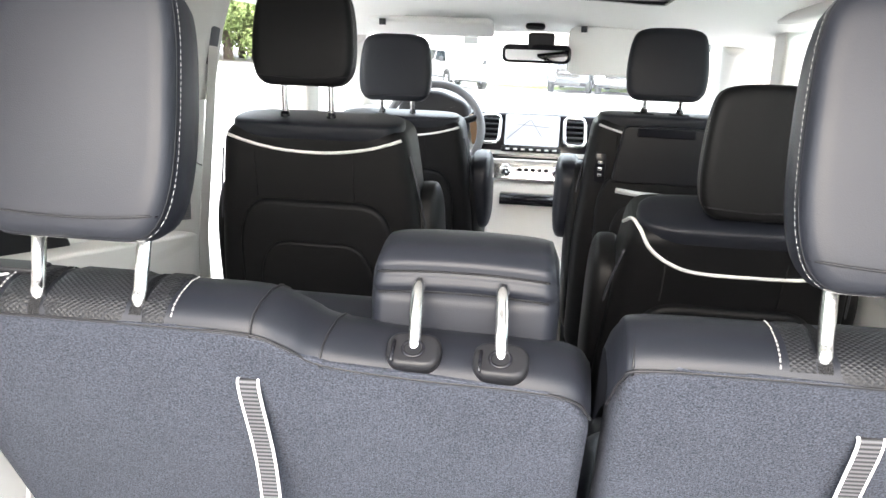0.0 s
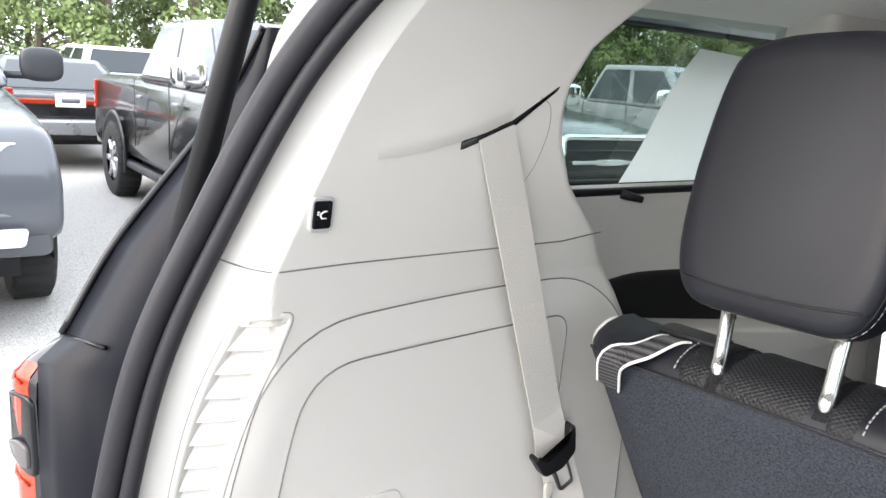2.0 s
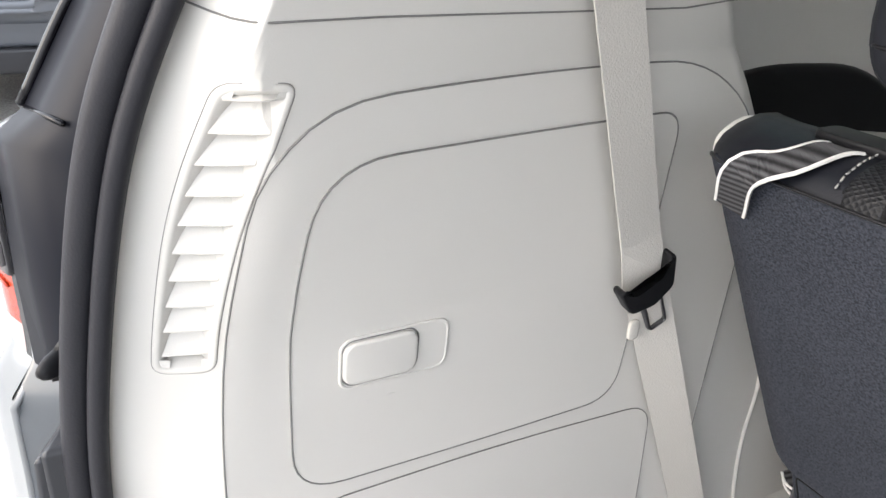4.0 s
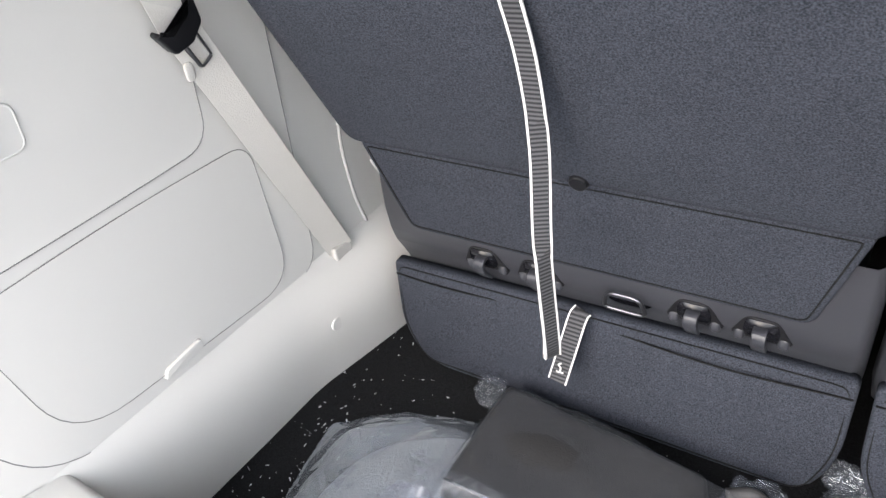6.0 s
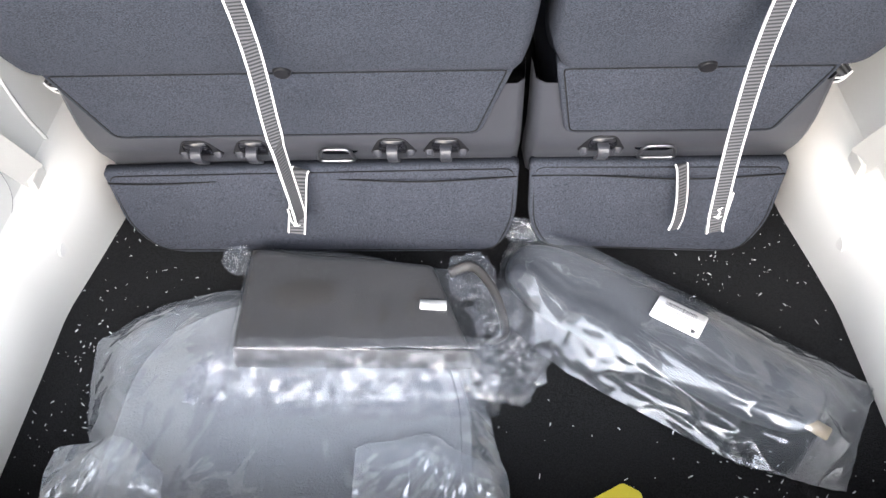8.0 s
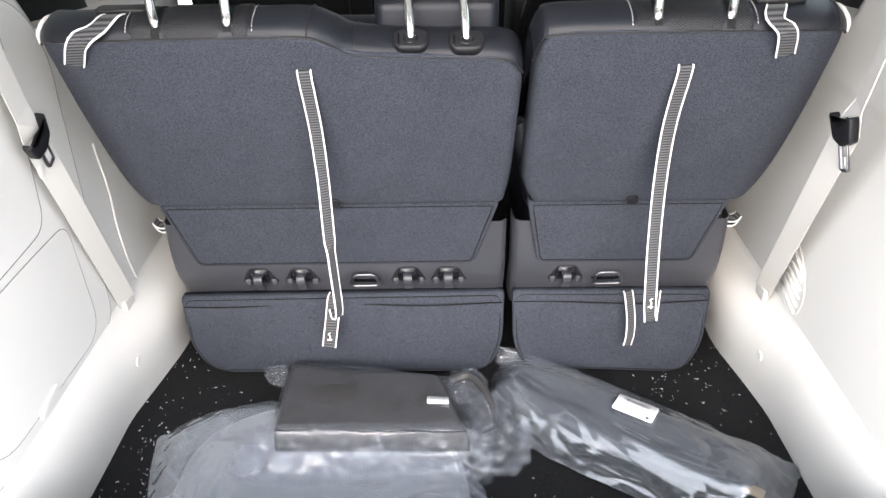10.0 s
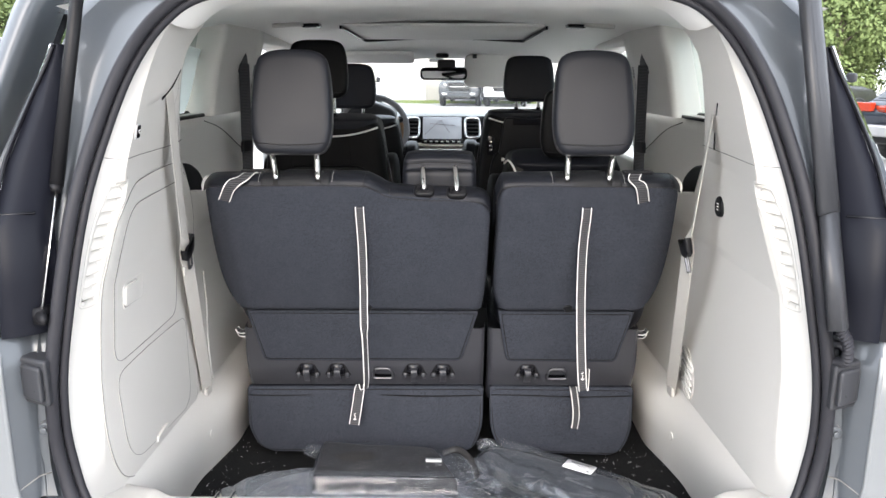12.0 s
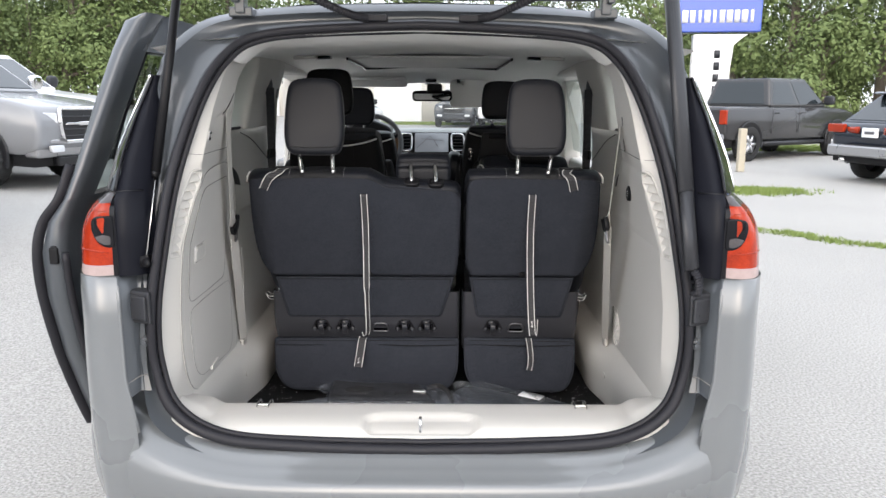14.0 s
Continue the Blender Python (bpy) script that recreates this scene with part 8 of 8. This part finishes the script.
for sy in (-1, 1):
    bm = bmesh.new()
    loft(bm, [[(-2.335 + 0.30 * k * k, sy * (0.30 + 0.66 * k), 1.02 - 0.03 * k), (-2.335 + 0.30 * k * k, sy * (0.30 + 0.66 * k), 0.90 + 0.03 * k), (-2.28 + 0.30 * k * k, sy * (0.30 + 0.64 * k), 0.90 + 0.03 * k), (-2.28 + 0.30 * k * k, sy * (0.30 + 0.64 * k), 1.02 - 0.03 * k)] for k in np.linspace(0, 1, 9)], True, True)
    part("tail_light_band", bm, RED_LENS, cross, "slim red tail light")
    bm = bmesh.new()
    cyl(bm, (-2.36, sy * 0.62, 0.40), (-2.20, sy * 0.62, 0.40), 0.05, seg=14)
    part("exhaust_tip", bm, CHROME, cross)
    bm = bmesh.new()
    tube(bm, [(-1.2, sy * 0.60, 1.67), (-1.15, sy * 0.60, 1.70), (0.1, sy * 0.60, 1.70), (0.15, sy * 0.60, 1.67)], 0.018, 8)
    part("roof_rail", bm, LIGHT_GREY_TRIM, cross)
bm = bmesh.new()
slab(rounded([(-0.90, 0.36), (0.90, 0.36), (0.93, 0.62), (0.5, 0.70), (-0.5, 0.70), (-0.93, 0.62)], 0.05), lambda u, v, w: Vector((-2.42 + 0.18 * abs(u) ** 3 + w, u, v)), 0.25, bm, 0.04)
part("bumper_cladding", bm, BLACK_PLASTIC, cross)
vehicle("pickup_truck", "slate grey pickup truck nosed at the building", "truck", 1.0, 40.2, -98, GREY_P, TRUCK, TRUCK_CAB, 2.0, (-1.95, 1.9), 0.41)
vehicle("pickup_truck", "white pickup truck parked by the building", "truck", 3.3, 39.6, -100, WHITE_P, TRUCK, TRUCK_CAB, 2.0, (-1.95, 1.9), 0.41)
vehicle("suv", "silver crossover by the building", "car", -4.8, 37.0, -60, paint("pale_silver_paint", (0.4, 0.4, 0.41)), SUV, SUV_CAB, 1.9, (-1.45, 1.4), 0.36, front="car")

# blue roadside sign on a white pylon
sign = thing("roadside_sign", "blue sign box on a white pylon", "sign")
sign.matrix_world = pose(7.75, 20.6, 0, 0, 0, -10)
bm = bmesh.new()
loft(bm, [[(-0.55, -0.2, z), (0.5 + k, -0.2, z), (0.5 + k, 0.2, z), (-0.55, 0.2, z)] for z, k in ((0, 0.0), (2.3, 0.0), (3.0, 0.06), (3.25, 0.35), (3.3, 0.45))], True, True)
part("pylon", bm, paint("white_sign_paint", (0.78, 0.78, 0.78)), sign, bevel=0.02)
bm = bmesh.new()
box(bm, 0.1, 0, 4.4, 2.3, 0.5, 2.1)
part("sign_box", bm, paint("blue_sign_paint", (0.05, 0.10, 0.42)), sign, "blue sign box", bevel=0.04)
bm = bmesh.new()
for k, w in enumerate((0.16, 0.14, 0.08, 0.16, 0.08, 0.14, 0.16, 0.14, 0.16, 0.08)):
    box(bm, -0.82 + k * 0.2, -0.256, 3.78, w, 0.012, 0.34)
for zz in (4.5, 4.95):
    box(bm, 0.1, -0.256, zz, 1.7, 0.012, 0.25)
part("sign_bars", bm, paint("sign_white", (0.8, 0.8, 0.8)), sign)
for k in range(4):
    bm = bmesh.new()
    box(bm, 0.12, -0.206, 2.75 - 0.33 * k, 0.16, 0.012, 0.22)
    part("pylon_bar", bm, GREY_PLASTIC, sign)
post = thing("wooden_post", "short weathered wooden post in the car park", "post")
bm = bmesh.new()
box(bm, 6.35, 14.2, 0.45, 0.14, 0.14, 0.9)
part("post_shaft", bm, material("weathered_wood", (0.42, 0.38, 0.30), 0.85, grain=0.5, scale=30, vary=0.2), post, bevel=0.01)

# pale building ahead, beyond the windscreen
house = thing("building", "pale single-storey building with garage doors", "building")
WALL = material("pale_wall", (0.62, 0.60, 0.56), 0.85, grain=0.3, scale=12, vary=0.06, patch=0.8)
bm = bmesh.new()
box(bm, -1.0, 48.0, 2.2, 30, 8, 4.4)
part("wall", bm, WALL, house)
bm = bmesh.new()
box(bm, -1.0, 47.8, 4.6, 31, 9, 0.4)
part("roof", bm, GREY_PLASTIC, house, bevel=0.05)
for k in range(6):
    bm = bmesh.new()
    box(bm, -11 + k * 4.2, 43.97, 1.5, 2.8, 0.1, 2.8)
    part("garage_door", bm, paint("white_door_paint", (0.7, 0.7, 0.7)), house, bevel=0.02)
    bm = bmesh.new()
    box(bm, -9.0 + k * 4.2, 43.97, 2.6, 0.8, 0.1, 0.7)
    part("window", bm, CAR_GLASS, house, bevel=0.02)


# trees: trunk, limbs and a crown of small leaves in clumps
def tree_meshes(seed, h, r, mat_):
    rng = random.Random(seed)
    bm = bmesh.new()
    tube(bm, spline([(0, 0, 0), (0.1, 0.05, h * 0.3), (-0.05, 0.1, h * 0.6), (0.05, 0, h * 0.9)], 4), lambda t: 0.22 * (1 - t) + 0.03, 8)
    clumps = []
    for k in range(26):
        a, z = rng.uniform(0, 6.28), h * (0.22 + 0.74 * rng.random())
        rad = r * (1 - abs(z / h - 0.45) * 1.25) * rng.uniform(0.35, 1.0)
        c = Vector((rad * math.cos(a), rad * math.sin(a), z))
        clumps.append((c, rng.uniform(0.7, 1.5) * r * 0.36))
        if k % 3 == 0:
            tube(bm, [Vector((0, 0, z * 0.75)), Vector((c.x * 0.5, c.y * 0.5, z * 0.9)), c], lambda t: 0.07 * (1 - t) + 0.012, 5)
    trunk = bpy.data.meshes.new("trunk")
    bm.to_mesh(trunk)
    bm.free()
    trunk.materials.append(BARK)
    vs, fs = [], []
    for c, cr in clumps:
        for j in range(235):
            d = Vector((rng.gauss(0, 1), rng.gauss(0, 1), rng.gauss(0, 0.7))).normalized()
            p = c + d * cr * rng.uniform(0.45, 1.05)
            n = (d * 1.5 + Vector((rng.uniform(-0.7, 0.7), rng.uniform(-0.7, 0.7), rng.uniform(-0.1, 0.9)))).normalized()
            u = n.orthogonal().normalized()
            u.rotate(Matrix.Rotation(rng.uniform(0, 6.28), 3, n))
            w = n.cross(u)
            s_ = rng.uniform(0.05, 0.135)
            i = len(vs)
            vs += [p - u * s_, p + w * s_ * 0.55, p + u * s_, p - w * s_ * 0.55]
            fs.append((i, i + 1, i + 2, i + 3))
    crown = bpy.data.meshes.new("crown")
    crown.from_pydata(vs, [], fs)
    crown.materials.append(mat_)
    return trunk, crown


kinds = [tree_meshes(11, 11.0, 3.6, GREEN_A), tree_meshes(23, 13.0, 3.8, GREEN_B), tree_meshes(37, 9.0, 3.4, GREEN_A), tree_meshes(41, 12.0, 4.2, GREEN_B), tree_meshes(53, 5.0, 2.6, GREEN_A)]


def tree(x, y, k, size, turn):
    t = thing("tree", "broad green tree in full leaf" if k != 4 else "low bushy tree in full leaf", "tree", "tree line")
    t.matrix_world = pose(x, y, ground_z(x) - 0.05, 0, 0, turn) @ Matrix.Scale(size, 4)
    for nm, me in zip(("trunk", "crown"), kinds[k]):
        ob = new(nm, me)
        ob.parent = t


rng = random.Random(77)
def row_of(x0, y0, x1, y1, n, jitter):
    for i in range(n):
        t = i / (n - 1)
        tree(x0 + (x1 - x0) * t + rng.uniform(-jitter, jitter), y0 + (y1 - y0) * t + rng.uniform(-jitter, jitter), rng.randrange(4), rng.uniform(0.6, 1.35), rng.uniform(0, 360))
        if i % 2:
            tree(x0 + (x1 - x0) * t + rng.uniform(-2, 2), y0 + (y1 - y0) * t - 2.5 + rng.uniform(-1, 1), 4, rng.uniform(0.8, 1.2), rng.uniform(0, 360))


row_of(-36, -8, -26, 34, 15, 1.5)
row_of(-42, -8, -32, 40, 13, 1.5)
row_of(-26, 36, -14, 56, 9, 1.5)
row_of(-32, 40, -16, 62, 9, 1.5)
row_of(-23, 33, -12, 50, 9, 1.0)
row_of(11, 40, 36, 24, 12, 1.5)
row_of(13, 47, 42, 30, 14, 1.5)
row_of(16, 52, 46, 36, 12, 1.5)
row_of(-16, 60, 16, 60, 12, 2.0)
# utility poles along the tree line
for x, y in ((-29, 2.5), (-31, 6.5), (-30, 9.5)):
    pl = thing("utility_pole", "tall grey-brown utility pole before the trees", "pole", "utility poles")
    bm = bmesh.new()
    cyl(bm, (x, y, ground_z(x)), (x, y, 9.5), 0.15, 0.11, 12)
    part("pole_shaft", bm, BARK, pl)
    bm = bmesh.new()
    box(bm, x, y, 8.8, 0.12, 2.0, 0.12)
    part("cross_arm", bm, BARK, pl)
# weeds in the cracks and a verge
bm = bmesh.new()
rng = random.Random(5)
def tuft(x, y, h):
    for j in range(6):
        a = rng.uniform(0, 6.28)
        p = Vector((x + rng.uniform(-0.05, 0.05), y + rng.uniform(-0.05, 0.05), 0))
        d = Vector((math.cos(a), math.sin(a), 0))
        bm.faces.new([bm.verts.new(q) for q in (p - d * 0.008, p + d * 0.008, p + Vector((rng.uniform(-0.04, 0.04), rng.uniform(-0.04, 0.04), h * rng.uniform(0.6, 1.2))))])
for k in range(420):
    t = rng.random() ** 1.5
    if noise.noise(Vector((t * 14, 3, 0))) > -0.1:
        tuft(3.6 + 1.6 * t + rng.gauss(0, 0.06) + 0.1 * math.sin(t * 9), 6.9 - 1.6 * t + rng.gauss(0, 0.09), 0.04)
for k in range(700):
    tuft(5.3 + rng.gauss(0, 0.35), 10.6 + rng.gauss(0, 0.22), 0.07)
for k in range(2500):
    tuft(rng.uniform(8, 18), rng.uniform(20.5, 23), 0.12)
for k in range(2500):
    tuft(rng.uniform(-6, 5), rng.uniform(41, 43.5), 0.15)
part("weeds", bm, GRASS, ground, "weeds in the asphalt cracks", smooth=False, kind="stuff")
